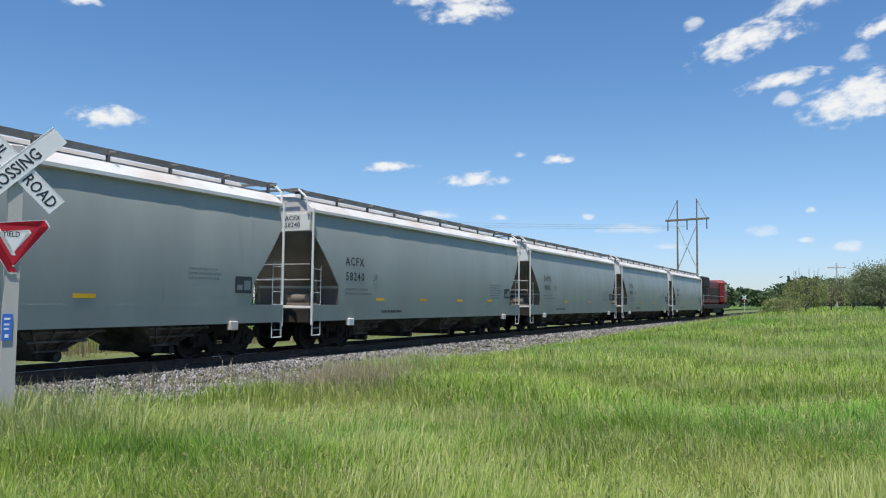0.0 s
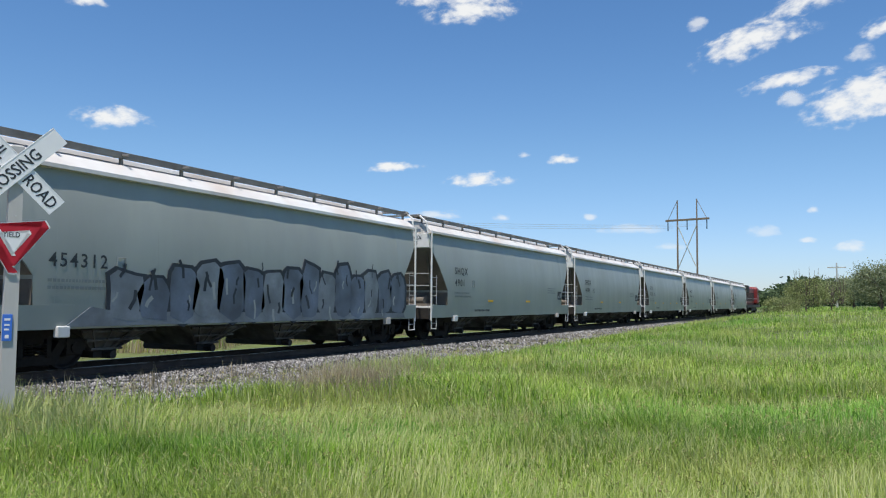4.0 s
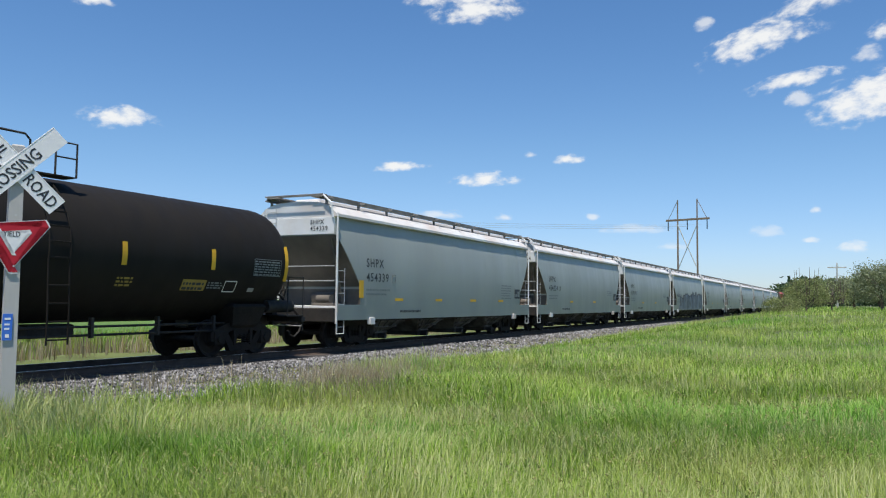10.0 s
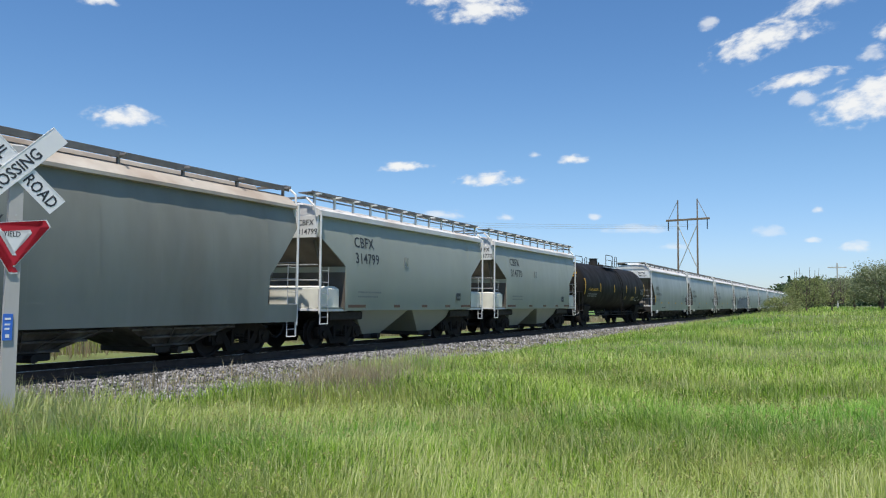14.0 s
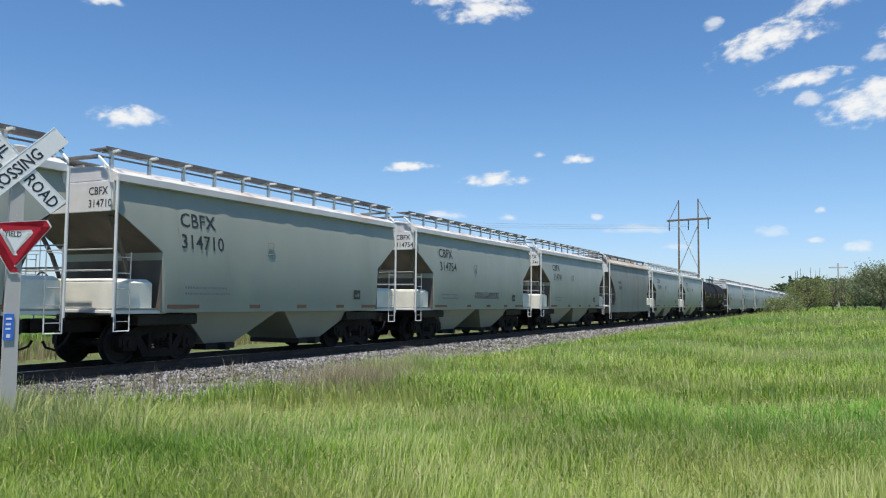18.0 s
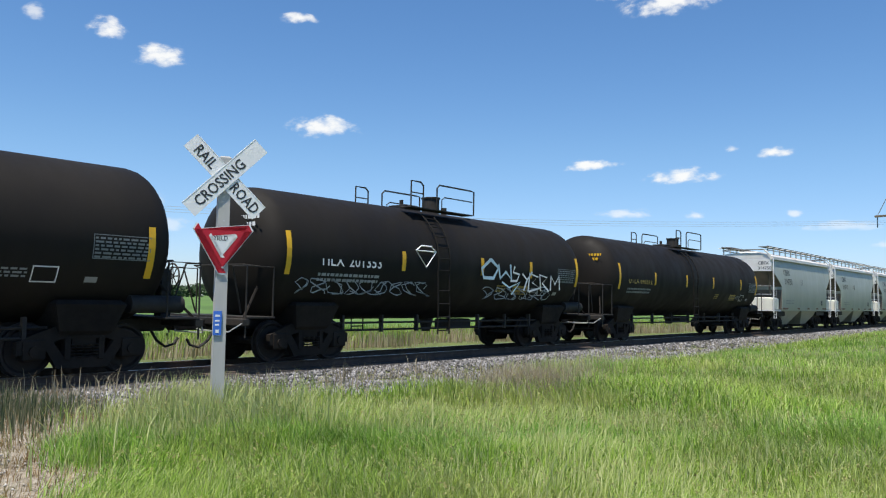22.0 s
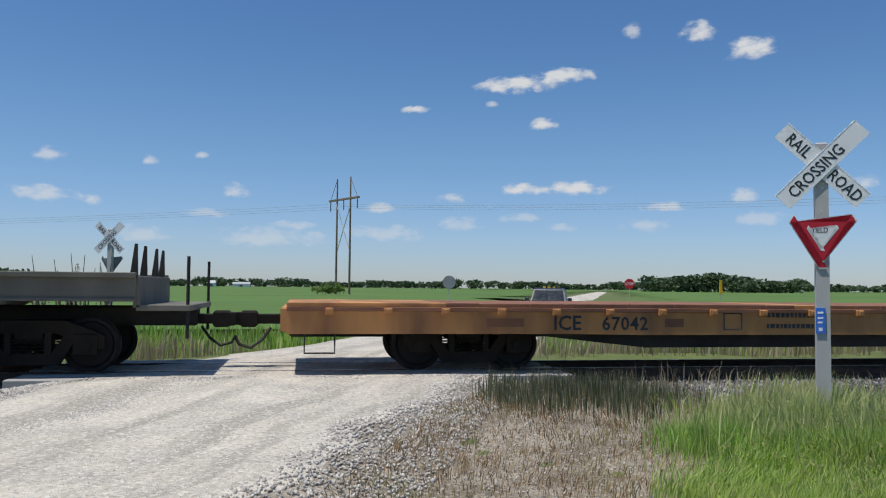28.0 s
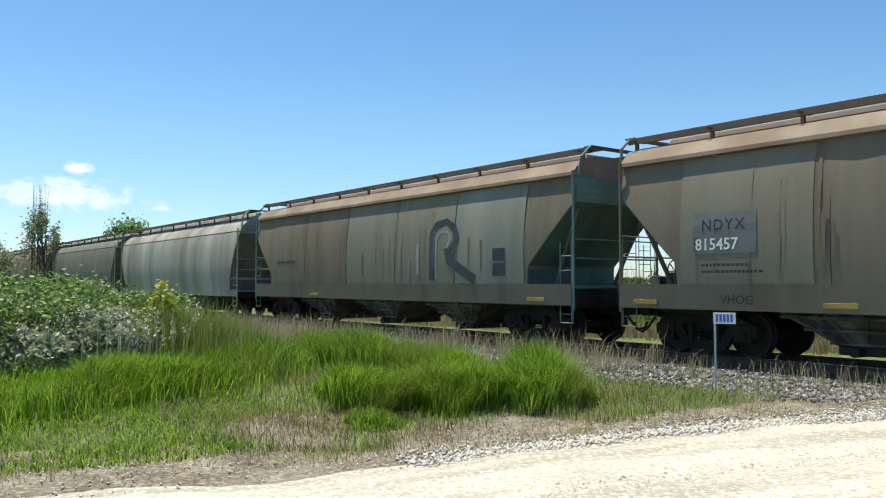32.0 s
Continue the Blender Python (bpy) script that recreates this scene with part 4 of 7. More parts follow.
        put("end_wall", Shape().box(x - 0.05, -1.5, 1.1, x + 0.05, 1.5, 1.62), M["gondola_grey"], car)
        for y in (-1.45, 1.45):
            put("end_post", Shape().tube([(x + e * 0.8, y, 0.6), (x + e * 0.8, y, 1.95)], 0.03, 6), M["black_steel"], car)
        for y in (-1.3, -0.5, 0.6, 1.3):
            put("stanchion", Shape().loft([[(x - e * 0.15, y - 0.04, 1.55), (x - e * 0.02, y - 0.04, 1.55), (x - e * 0.02, y + 0.04, 1.55), (x - e * 0.15, y + 0.04, 1.55)], [(x - e * 0.08, y - 0.03, 2.15), (x - e * 0.04, y - 0.03, 2.15), (x - e * 0.04, y + 0.03, 2.15), (x - e * 0.08, y + 0.03, 2.15)]]), M["black_steel"], car)
    put("brake_wheel", BRAKE_WHEEL, None, car, at=pose(-half + 0.25, -0.7, 2.1))
    put("brake_stand", Shape().box(-half + 0.3, -0.85, 1.25, -half + 0.5, -0.55, 2.35, 0.02), M["black_steel"], car)
    put("center_sill", Shape().box(-half - 0.8, -0.2, 0.75, -half + 4.0, 0.2, 1.1), M["black_steel"], car)
    put("center_sill", Shape().box(half - 4.0, -0.2, 0.75, half + 0.8, 0.2, 1.1), M["black_steel"], car)
    running_gear(car, (-half + 1.75, half - 1.75), half + 0.87)
    return car


def bulkhead_flat():
    car = thing("bulkhead_flat_car", "black flat car with a tall steel bulkhead at each end", "flat car")
    half = 10.82
    for sg in (-1, 1):
        put("side_sill", Shape().extrude_y(fish_belly(half, 1.16, 0.62, 0.36, 6.6, 5.4), sg * 1.5 - 0.05, sg * 1.5 + 0.05), M["flat_black"], car)
    put("deck", Shape().box(-half + 0.92, -1.52, 1.17, half - 0.92, 1.52, 1.25), M["deck_light"], car, "pale worn deck")
    for e in (-1, 1):
        x = e * (half - 0.85)
        a, b = x - e * 0.06, x + e * 0.06
        poly = [(-1.46, 1.17), (1.46, 1.17), (1.46, 4.52), (1.15, 4.82), (-1.15, 4.82), (-1.46, 4.52)]
        put("bulkhead", Shape().extrude_x(poly, min(a, b), max(a, b)), M["flat_black"], car, "tall black bulkhead with clipped corners")
        for sg in (-1, 1):
            pts = [(x - e * 0.07, 4.54), (x + e * 0.48, 4.52), (x + e * 0.92, 0.9), (x + e * 0.82, 0.6), (x - e * 0.07, 0.6)]
            put("side_plate", Shape().extrude_y(pts, sg * 1.535 - 0.02, sg * 1.535 + 0.02), M["flat_black"], car, "wide black steel side plate")
            put("corner_plate", Shape().loft([[(x - e * 0.07, sg * 1.53, 4.53), (x + e * 0.48, sg * 1.53, 4.51)], [(x - e * 0.07, sg * 1.15, 4.84), (x + e * 0.44, sg * 1.15, 4.82)], [(x - e * 0.07, sg * 0.8, 4.86), (x + e * 0.44, sg * 0.8, 4.84)]], False, False), M["flat_black"], car)
        for y in (-1.0, -0.5, 0.0, 0.5, 1.0):
            pts = [(x + e * 0.05, 4.76), (x + e * 0.34, 4.72), (x + e * 0.78, 1.1), (x + e * 0.05, 1.1)]
            put("rib", Shape().extrude_y(pts, y - 0.04, y + 0.04), M["flat_black"], car)
        for z in (1.6, 2.3, 3.0, 3.7, 4.3):
            xo = x + e * (0.5 - 0.13 * (z - 1.6))
            put("cross_bar", Shape().box(min(x, xo), -1.5, z, max(x, xo), 1.5, z + 0.05), M["black_steel"], car)
        put("grab_iron", Shape().tube([(x + e * 0.5, -1.56, 2.2), (x + e * 0.72, -1.62, 2.1), (x + e * 0.72, -1.62, 1.5), (x + e * 0.6, -1.56, 1.45)], 0.02, 5), M["black_steel"], car)
        put("end_sill", Shape().box(e * half - 0.1, -1.5, 0.7, e * half + 0.1, 1.5, 1.12), M["flat_black"], car)
        put("step_iron", ladder(e * (half - 0.1), -1.5, 0.35, 3.6, 0.4, False), M["black_steel"], car)
    put("center_sill", Shape().box(-half, -0.3, 0.5, half, 0.3, 1.16), M["flat_black"], car)
    running_gear(car, (-half + 2.3, half - 2.3), half + 0.5)
    return car


flat_o, gond, bulk = flat_car(), gondola(), bulkhead_flat()
CARS += [(flat_o, -302.2), (gond, -321.2), (bulk, -341.71)]


def locomotive():
    car = thing("locomotive", "red and black diesel locomotive at the head of the train", "locomotive")
    put("frame", Shape().box(-10.8, -1.5, 0.9, 10.8, 1.5, 1.4), M["black_steel"], car)
    put("hood", Shape().box(-10.2, -0.95, 1.4, 5.6, 0.95, 4.3), M["red_loco"], car, "red long hood")
    put("radiator", Shape().box(-10.0, -1.35, 3.3, -5.6, 1.35, 4.5), M["black_steel"], car)
    put("cab", Shape().box(5.6, -1.5, 1.4, 8.6, 1.5, 4.5), M["red_loco"], car)
    put("nose", Shape().box(8.6, -1.0, 1.4, 10.4, 1.0, 3.2), M["red_loco"], car)
    put("fuel_tank", Shape().box(-3.2, -1.4, 0.4, 3.2, 1.4, 0.95), M["black_steel"], car)
    put("cab_window", Shape().box(6.2, -1.53, 3.1, 7.9, -1.49, 3.9), M["glass_dark"], car)
    put("exhaust", Shape().box(-1.0, -0.3, 4.3, 0.2, 0.3, 4.65), M["black_steel"], car)
    put("handrail", Shape().tube([(-10.6, -1.45, 1.4), (-10.6, -1.45, 2.4), (5.4, -1.45, 2.4)], 0.02, 5), M["galv"], car)
    for x in np.arange(-9.5, 5.0, 1.6):
        put("vent_panel", Shape().box(x, -0.98, 2.0, x + 1.1, -0.94, 3.4), M["black_steel"], car)
    running_gear(car, (-7.4, -5.2, 5.2, 7.4), 10.9)
    return car


CARS.append((locomotive(), 101.6))

# ---- lettering and paint on the cars ----
def near(prof, z):
    return -half_width(z, prof) - 0.01


def letter_side(car, prof, body, size, x, z, mat, spacing=1.0, out=0.0):
    """Lettering laid on the curved side of a hopper."""
    lean = math.degrees(math.atan((half_width(z, prof) - half_width(z + size * 0.7, prof)) / (size * 0.7)))
    return write_on(car, body, size, x, near(prof, z) - out, z, mat, spacing, 0.004, tilt=-lean)


def small_print(car, x, z, y, n, length, rng, mat="ink_faint", h=0.07, gap=0.12, name="small_print"):
    tagged(put(name, bars([(0, -k * gap, length * rng.uniform(0.75, 1.0)) for k in range(n)], rng, 0.06, h), M[mat], car, "rows of small stencilled print", at=pose(x, y, z)), kind="stuff")


def stencil_box(car, x, z, y, w=0.62, h=0.42, dark="ink_dark"):
    f = put("stencil_box", Shape().box(x, y - 0.003, z, x + w, y + 0.001, z + h), M[dark], car, "dark consolidated stencil panel")
    put("panel_print", Shape().box(x + 0.06, y - 0.006, z + 0.08, x + w * 0.42, y - 0.0035, z + h * 0.5).box(x + w * 0.52, y - 0.006, z + 0.08, x + w - 0.06, y - 0.0035, z + h - 0.1), M["ink_faint"], f)


rng = random.Random(21)
# order of hoppers_a: first built, then the copies
A_TEXT = {0: ("ACFX", "58240"), 1: ("SHPX", "4880"), 2: ("SHPX", "4880"), 3: ("SHPX", "4860"), 4: ("SHQX", "4894"), 5: ("SHQX", "4901"), 6: ("", "454312"), 7: ("SHPX", "453914"), 8: ("SHPX", "454224"), 9: ("SHPX", "454339"), 10: ("ACFX", "57968")}
for i, car in enumerate(hoppers_a):
    top, low = A_TEXT[i]
    y = near(ACF, 2.35)
    size, tx = (0.36, -6.55) if i in (0, 10) else (0.39, -6.6 if i > 5 else -6.3)
    if top:
        letter_side(car, ACF, top, size, tx, 2.54, M["ink_dark"], 1.22)
    letter_side(car, ACF, low, size, tx, 2.08, M["ink_dark"], 1.22)
    small_print(car, tx, 1.78, near(ACF, 1.75), 2, 1.6, rng, h=0.06, gap=0.14)
    small_print(car, -4.4, 1.07, near(ACF, 1.33) - 0.015, 1, 1.6, rng, "ink_dark", h=0.08)
    stencil_box(car, 6.2, 1.62, near(ACF, 1.9))
    put("test_mark", Shape().tube([(tx + 1.62, near(ACF, 2.2), 2.08), (tx + 1.84, near(ACF, 2.2), 2.08), (tx + 1.84, near(ACF, 2.2), 2.32), (tx + 1.62, near(ACF, 2.2), 2.32), (tx + 1.62, near(ACF, 2.2), 2.08)], 0.009, 4), M["ink_faint"], car)
    small_print(car, 4.6, 2.15, near(ACF, 1.9), 6 if i % 3 == 0 else 3, 1.2, rng, h=0.05, gap=0.11)
    for x in (-7.0, 7.0) if i == 10 else ((-6.9,) if i in (9, 10) else ()):
        put("reflective_strip", Shape().box(x - 0.13, near(ACF, 1.9) - 0.002, 1.55, x + 0.13, near(ACF, 1.9) + 0.001, 2.1), M["yellow"], car)
    for x in (-4.75, -1.75, 1.35, 4.3) if i in (0, 9, 10) else (-3.0, 1.5):
        put("reflective_strip", Shape().box(x, near(ACF, 1.5) - 0.002, 1.46, x + 0.55, near(ACF, 1.5) + 0.001, 1.55), M["yellow"], car)
    for x in (-6.35, 6.05):
        put("jacking_pad", Shape().box(x, -1.64, 0.7, x + 0.26, -1.5, 0.92), M["hopper_white"], car)


note = put("notice_panel", Shape().box(-0.9, near(ACF, 1.6) - 0.003, 1.44, 0.0, near(ACF, 1.6) + 0.001, 1.86), M["old_olive"], hoppers_a[10], "faded yellowish notice with dark print")
put("panel_print", bars([(0.05, 0.05, 0.75), (0.1, 0.22, 0.6), (0.1, 0.33, 0.55)], rng, 0.06, 0.06), M["ink_dark"], note, at=pose(-0.9, near(ACF, 1.6) - 0.006, 1.44))


def scrawl(car, x0, x1, z0, z1, y, rn, n, mat, width=0.06, name="spray_paint", label="loops of sprayed paint"):
    """Sprayed strokes as flat ribbons."""
    for k in range(n):
        s = Shape()
        cx = x0 + (k + 0.5) * (x1 - x0) / n
        hw, h = (x1 - x0) / n * 0.55, z1 - z0
        p = [(cx + hw * math.sin(2.3 * q + rn.uniform(-0.4, 0.4) + k * 1.9) * rn.uniform(0.6, 1.1), z0 + h * min(1, max(0, 0.5 + 0.5 * math.cos(1.55 * q + k * 0.7 + rn.uniform(-0.3, 0.3))))) for q in np.linspace(0, 5.5, 14)]
        rows = []
        for i in range(len(p)):
            a, b = p[max(0, i - 1)], p[min(len(p) - 1, i + 1)]
            d = Vector((b[0] - a[0], b[1] - a[1]))
            d = Vector((-d.y, d.x)).normalized() * width * rn.uniform(0.6, 1.1) if d.length > 1e-6 else Vector((width, 0))
            rows.append([(p[i][0] - d.x, y - 0.001 * k, p[i][1] - d.y), (p[i][0] + d.x, y - 0.001 * k, p[i][1] + d.y)])
        s.loft(rows, False, False)
        put(name, s, mat, car, label)


for i, car in enumerate(hoppers_a):                   # marks repeated on the white end sheets
    for k, word in enumerate(A_TEXT[i]):
        if word:
            put("end_lettering", lettering(word, 0.2, M["ink_dark"], 1.1, 0.002), None, car, at=pose(-8.215, -0.55, 3.78 - 0.2 * k, 90, 0, -90))

def stroke(car, name, pts, width, mat, y, label=""):
    """A flat painted stroke along a line of points (x, z), following the lean of the side."""
    rows = []
    for i, (x, z) in enumerate(pts):
        a, b = Vector(pts[max(0, i - 1)]), Vector(pts[min(len(pts) - 1, i + 1)])
        d = (b - a).normalized()
        for_y = (lambda zz: near(RIB, zz) + y) if y > -1 else (lambda zz: y)
        rows.append([(x - d.y * width, for_y(z), z + d.x * width), (x + d.y * width, for_y(z), z - d.x * width)])
    return put(name, Shape().loft(rows, False, False), mat, car, label)


# the big sprayed piece on one grey hopper: dark field, pale fat letters
piece = hoppers_a[6]
rn = random.Random(5)
def blob(cx, z0, w, h, rn, n=9):
    """A lopsided angular outline, wider where letters kick out."""
    return [(cx + w * rn.uniform(0.75, 1.15) * math.copysign(abs(math.cos(a)) ** 0.6, math.cos(a)), z0 + h * 0.5 + h * 0.5 * rn.uniform(0.85, 1.08) * math.copysign(abs(math.sin(a)) ** 0.6, math.sin(a))) for a in (2 * math.pi * (q + 0.3) / n for q in range(n))]


for k in range(15):
    x = -5.15 + k * 0.82
    h = (1.15 if k < 2 else 1.55) + rn.uniform(-0.12, 0.22)
    out = blob(x + 0.4, 0.88, 0.6, h, rn, 11)
    put("spray_paint", Shape().extrude_y(out, -1.623 - 0.0008 * (k % 3), -1.6), M["graffiti_dark"], piece, "dark sprayed shadow")
    c = (x + 0.4, 0.88 + h * 0.5)
    fill = [(c[0] + (px - c[0]) * 0.8, c[1] + (pz - c[1]) * 0.88) for px, pz in out]
    put("spray_paint", Shape().extrude_y(fill, -1.6285, -1.6255), M["graffiti_blue" if k % 3 else "graffiti_slate"], piece, "angular blue-grey sprayed letter")
    for q in range(3):                                 # cuts and shines inside the letter
        ax, az = c[0] + rn.uniform(-0.3, 0.3), c[1] + rn.uniform(-0.35, 0.35) * h
        bx, bz = ax + rn.uniform(-0.18, 0.18), az + rn.uniform(0.2, 0.5) * (1 if q else -1)
        stroke(piece, "spray_paint", [(ax, az), ((ax + bx) / 2 + rn.uniform(-0.06, 0.06), (az + bz) / 2), (bx, bz)], rn.uniform(0.02, 0.05), M["graffiti_dark" if q else "graffiti_faint"], -1.6305 - 0.0006 * q, "sprayed stroke")
put("spray_paint", Shape().extrude_y([(-6.2, 0.9), (7.3, 0.9), (7.2, 1.06), (-5.0, 1.2), (-5.6, 1.3)], -1.6262, -1.6), M["graffiti_slate"], piece, "blue-grey sprayed ground line")

# cement hoppers
C_TEXT = ("314770", "314799", "314741", "314754", "314710", "314750")
for (car, q), num in zip(cem, C_TEXT):
    for k, word in enumerate(("CBFX", num)):
        put("end_lettering", lettering(word, 0.24, M["ink_dark"], 1.0, 0.002), None, car, at=pose(-5.91, -0.72, 3.66 - 0.27 * k, 90, 0, -90))
    letter_side(car, CEM, "CBFX", 0.47, -4.05, 3.13, M["ink_dark"], 1.02)
    letter_side(car, CEM, num, 0.47, -4.05, 2.63, M["ink_dark"], 1.02)
    small_print(car, -3.9, 1.7, near(CEM, 2.0), 2, 1.5, rng, h=0.05, gap=0.14)
    stencil_box(car, 3.2, 1.5, near(CEM, 2.0), 0.34, 0.28)
    put("test_mark", Shape().tube([(-0.95, near(CEM, 2.65), 2.65), (-0.72, near(CEM, 2.65), 2.65), (-0.72, near(CEM, 2.65), 2.95), (-0.95, near(CEM, 2.65), 2.95), (-0.95, near(CEM, 2.65), 2.65)], 0.012, 4), M["ink_faint"], car)
    for x, w in ((-4.4, 1.0), (-1.6, 0.4), (0.4, 0.4), (2.3, 0.4), (3.7, 0.9)):
        put("reflective_strip", Shape().box(x, near(CEM, 1.3) - 0.004, 1.24, x + w, near(CEM, 1.3) + 0.002, 1.33), M["old_brown"], car, "faded brown strip")
    for e in (-1, 1):
        put("end_box", Shape().box(min(e * 5.82, e * 4.75), -1.45, 1.16, max(e * 5.82, e * 4.75), 1.45, 1.88), M["cream_white"], car, "cream box across the end platform")
        put("number_panel", Shape().box(min(e * 5.84, e * 5.905), -1.4, 3.3, max(e * 5.84, e * 5.905), 1.4, 3.95), M["trim_white"], car, "white end sheet")
scrawl(cem[3][0], -0.9, 1.6, 1.6, 1.85, near(CEM, 1.75), random.Random(6), 9, M["ink_dark"], 0.016, label="small dark scrawl")
letter_side(hopper_x, ACF, "BNBX", 0.3, -3.8, 2.75, M["ink_dark"], 1.1)
letter_side(hopper_x, ACF, "20088", 0.3, -3.8, 2.38, M["ink_dark"], 1.1)

# tank cars
def round_y(z, off=0.006):
    return -math.sqrt(max(1.53 ** 2 - (z - 2.45) ** 2, 0.05)) - off


def patch(x0, x1, z0, z1, off=0.006, shape=None):
    """A painted rectangle on the curve of a tank's near side."""
    return (shape or Shape()).loft([[(x0, round_y(z, off), z), (x1, round_y(z, off), z)] for z in np.linspace(z0, z1, 3)], False, False)


def print_rows(x0, x1, z0, z1, rows, rn, off=0.008):
    s = Shape()
    h = (z1 - z0) / rows
    for k in range(rows):
        a = x0
        while a < x1 - 0.03:
            w = min(rn.uniform(0.05, 0.16), x1 - a)
            patch(a, a + w, z0 + k * h, z0 + k * h + h * 0.55, off, s)
            a += w + 0.035
    return s


def outline(x0, x1, z0, z1, t=0.014, off=0.008):
    s = Shape()
    for a, b, c, d in ((x0, x1, z0, z0 + t), (x0, x1, z1 - t, z1), (x0, x0 + t, z0, z1), (x1 - t, x1, z0, z1)):
        patch(a, b, c, d, off, s)
    return s


for car, half, mark, num, ink, x, size, gap in ((tank_1, 8.27, "UTLX", "202715", "yellow", -7.0, 0.34, 0.98), (tank_2, 8.3, "UTLX", "646572", "dull_yellow", -6.8, 0.34, 0.98), (tank_3, 6.87, "TILX", "201353", "ink_white", -5.3, 0.36, 0.92), (tank_4, 9.73, "GATX", "81093", "ink_white", -8.0, 0.36, 1.12), (tank_5, 9.64, "UTLX", "649118", "yellow", -6.05, 0.34, 1.0)):
    zl = 1.93 if car == tank_4 else 2.2
    write_on(car, mark, size, x, round_y(zl, 0.012), zl, M[ink], 1.05, 0.004, tilt=math.degrees(math.asin((2.3 - zl) / 1.53)) if zl < 2 else 0)
    write_on(car, num, size, x + gap, round_y(zl, 0.012), zl, M[ink], 1.05, 0.004, tilt=math.degrees(math.asin((2.3 - zl) / 1.53)) if zl < 2 else 0)
    tagged(put("small_print", print_rows(x, x + 2.0, zl - 0.36, zl - 0.12, 2, rng), M["ink_faint" if ink != "ink_white" else "graffiti_faint"], car, "rows of small stencilled print"), kind="stuff")
    panel = put("data_panel", outline(half - 1.9, half - 0.8, 2.08, 2.52), M["ink_faint"], car, "pale printed data panel")
    tagged(put("panel_print", print_rows(half - 1.87, half - 0.85, 2.1, 2.5, 6, rng), M["ink_faint"], panel), kind="stuff")
    note = put("notice_panel", patch(half - 4.3, half - 3.52, 1.66, 1.92), M["dull_yellow" if car != tank_5 else "yellow"], car, "yellow notice panel with dark print")
    tagged(put("panel_print", print_rows(half - 4.27, half - 3.56, 1.68, 1.9, 2, rng, 0.011), M["ink_dark"], note), kind="stuff")
    tagged(put("small_print", print_rows(half - 3.46, half - 2.95, 1.72, 1.9, 3, rng), M["ink_faint"], car), kind="stuff")
    put("stencil_box", outline(half - 2.88, half - 2.44, 1.64, 1.92, 0.022), M["ink_white"], car, "white-framed stencil panel")
    put("builder_plate", patch(half - 1.95, half - 1.72, 1.66, 1.76), M["sign_back"], car)
    tagged(put("small_print", print_rows(half * 0.25, half * 0.25 + 0.45, 1.72, 1.95, 3, rng), M["dull_yellow"], car), kind="stuff")
rn = random.Random(9)
spray = lambda pts: [(0.72 + (a - 815) / 42.0, 2.75 - (b - 450) / 78.0) for a, b in pts]
for pts, ink, w in (([(836, 458), (818, 480), (822, 500), (842, 500), (852, 476), (836, 458)], "spray_pale", 0.05), ([(852, 468), (856, 500), (868, 484), (880, 500), (878, 466)], "spray_pale", 0.045), ([(888, 470), (884, 484), (898, 488), (892, 504), (878, 504)], "ink_white", 0.035),
                    ([(905, 486), (916, 500), (928, 480)], "ink_white", 0.035), ([(916, 500), (908, 526)], "ink_white", 0.035), ([(918, 528), (922, 484), (942, 492), (928, 506), (946, 518), (920, 528)], "ink_white", 0.035),
                    ([(948, 526), (946, 486), (964, 492), (952, 506), (968, 526)], "ink_white", 0.035), ([(972, 524), (974, 488), (984, 508), (994, 486), (996, 522)], "ink_white", 0.035), ([(860, 508), (876, 520), (900, 506), (880, 536)], "spray_pale", 0.03)):
    stroke(tank_3, "spray_paint", spray(pts), w, M[ink], -1.565, "white and pale blue sprayed letter")
scrawl(tank_3, -6.0, -1.4, 1.55, 1.9, -1.44, rn, 9, M["graffiti_faint"], 0.016, label="faint sprayed scrawl")
scrawl(tank_3, 1.0, 4.6, 1.5, 1.85, -1.42, rn, 6, M["graffiti_faint"], 0.016, label="faint sprayed scrawl")
put("spray_paint", Shape().tube([(-2.05, -1.56, 2.72), (-1.85, -1.555, 2.85), (-1.45, -1.555, 2.85), (-1.25, -1.56, 2.72), (-1.65, -1.57, 2.3), (-2.05, -1.56, 2.72), (-1.25, -1.56, 2.72)], 0.022, 4), M["ink_white"], tank_3, "white sprayed diamond")

# flat cars and the low car
write_on(flat_o, "ICE", 0.36, -5.0, -1.598, 0.75, M["ink_dark"], 1.0, 0.006)
write_on(flat_o, "67042", 0.33, -4.1, -1.598, 0.75, M["ink_dark"], 1.08, 0.006)
small_print(flat_o, -0.9, 0.98, -1.6, 2, 1.1, rng, "ink_dark", h=0.08, gap=0.2)
put("test_mark", Shape().tube([(-1.75, -1.6, 0.76), (-1.4, -1.6, 0.76), (-1.4, -1.6, 1.05), (-1.75, -1.6, 1.05), (-1.75, -1.6, 0.76)], 0.012, 4), M["ink_dark"], flat_o)
stencil_box(flat_o, 5.6, 0.78, -1.6, 0.35, 0.24)
for x in (-6.2, -2.9, 0.1, 1.6, 3.6):
    put("paint_patch", Shape().box(x, -1.596, 0.8, x + rng.uniform(0.3, 0.7), -1.5925, 0.95), M["rust_deck"], flat_o)
write_on(gond, "TR", 0.33, -5.74, -1.57, 1.28, M["ink_dark"], 1.0, 0.006)
write_on(gond, "601072", 0.31, -5.2, -1.57, 1.28, M["ink_dark"], 0.95, 0.006)
write_on(gond, "S", 0.28, 2.1, -1.57, 1.3, M["ink_dark"], 1.0, 0.006)
small_print(gond, -3.4, 1.42, -1.57, 2, 1.1, rng, "ink_faint", h=0.06, gap=0.14)
stencil_box(gond, 2.0, 0.92, -1.567, 0.5, 0.32)
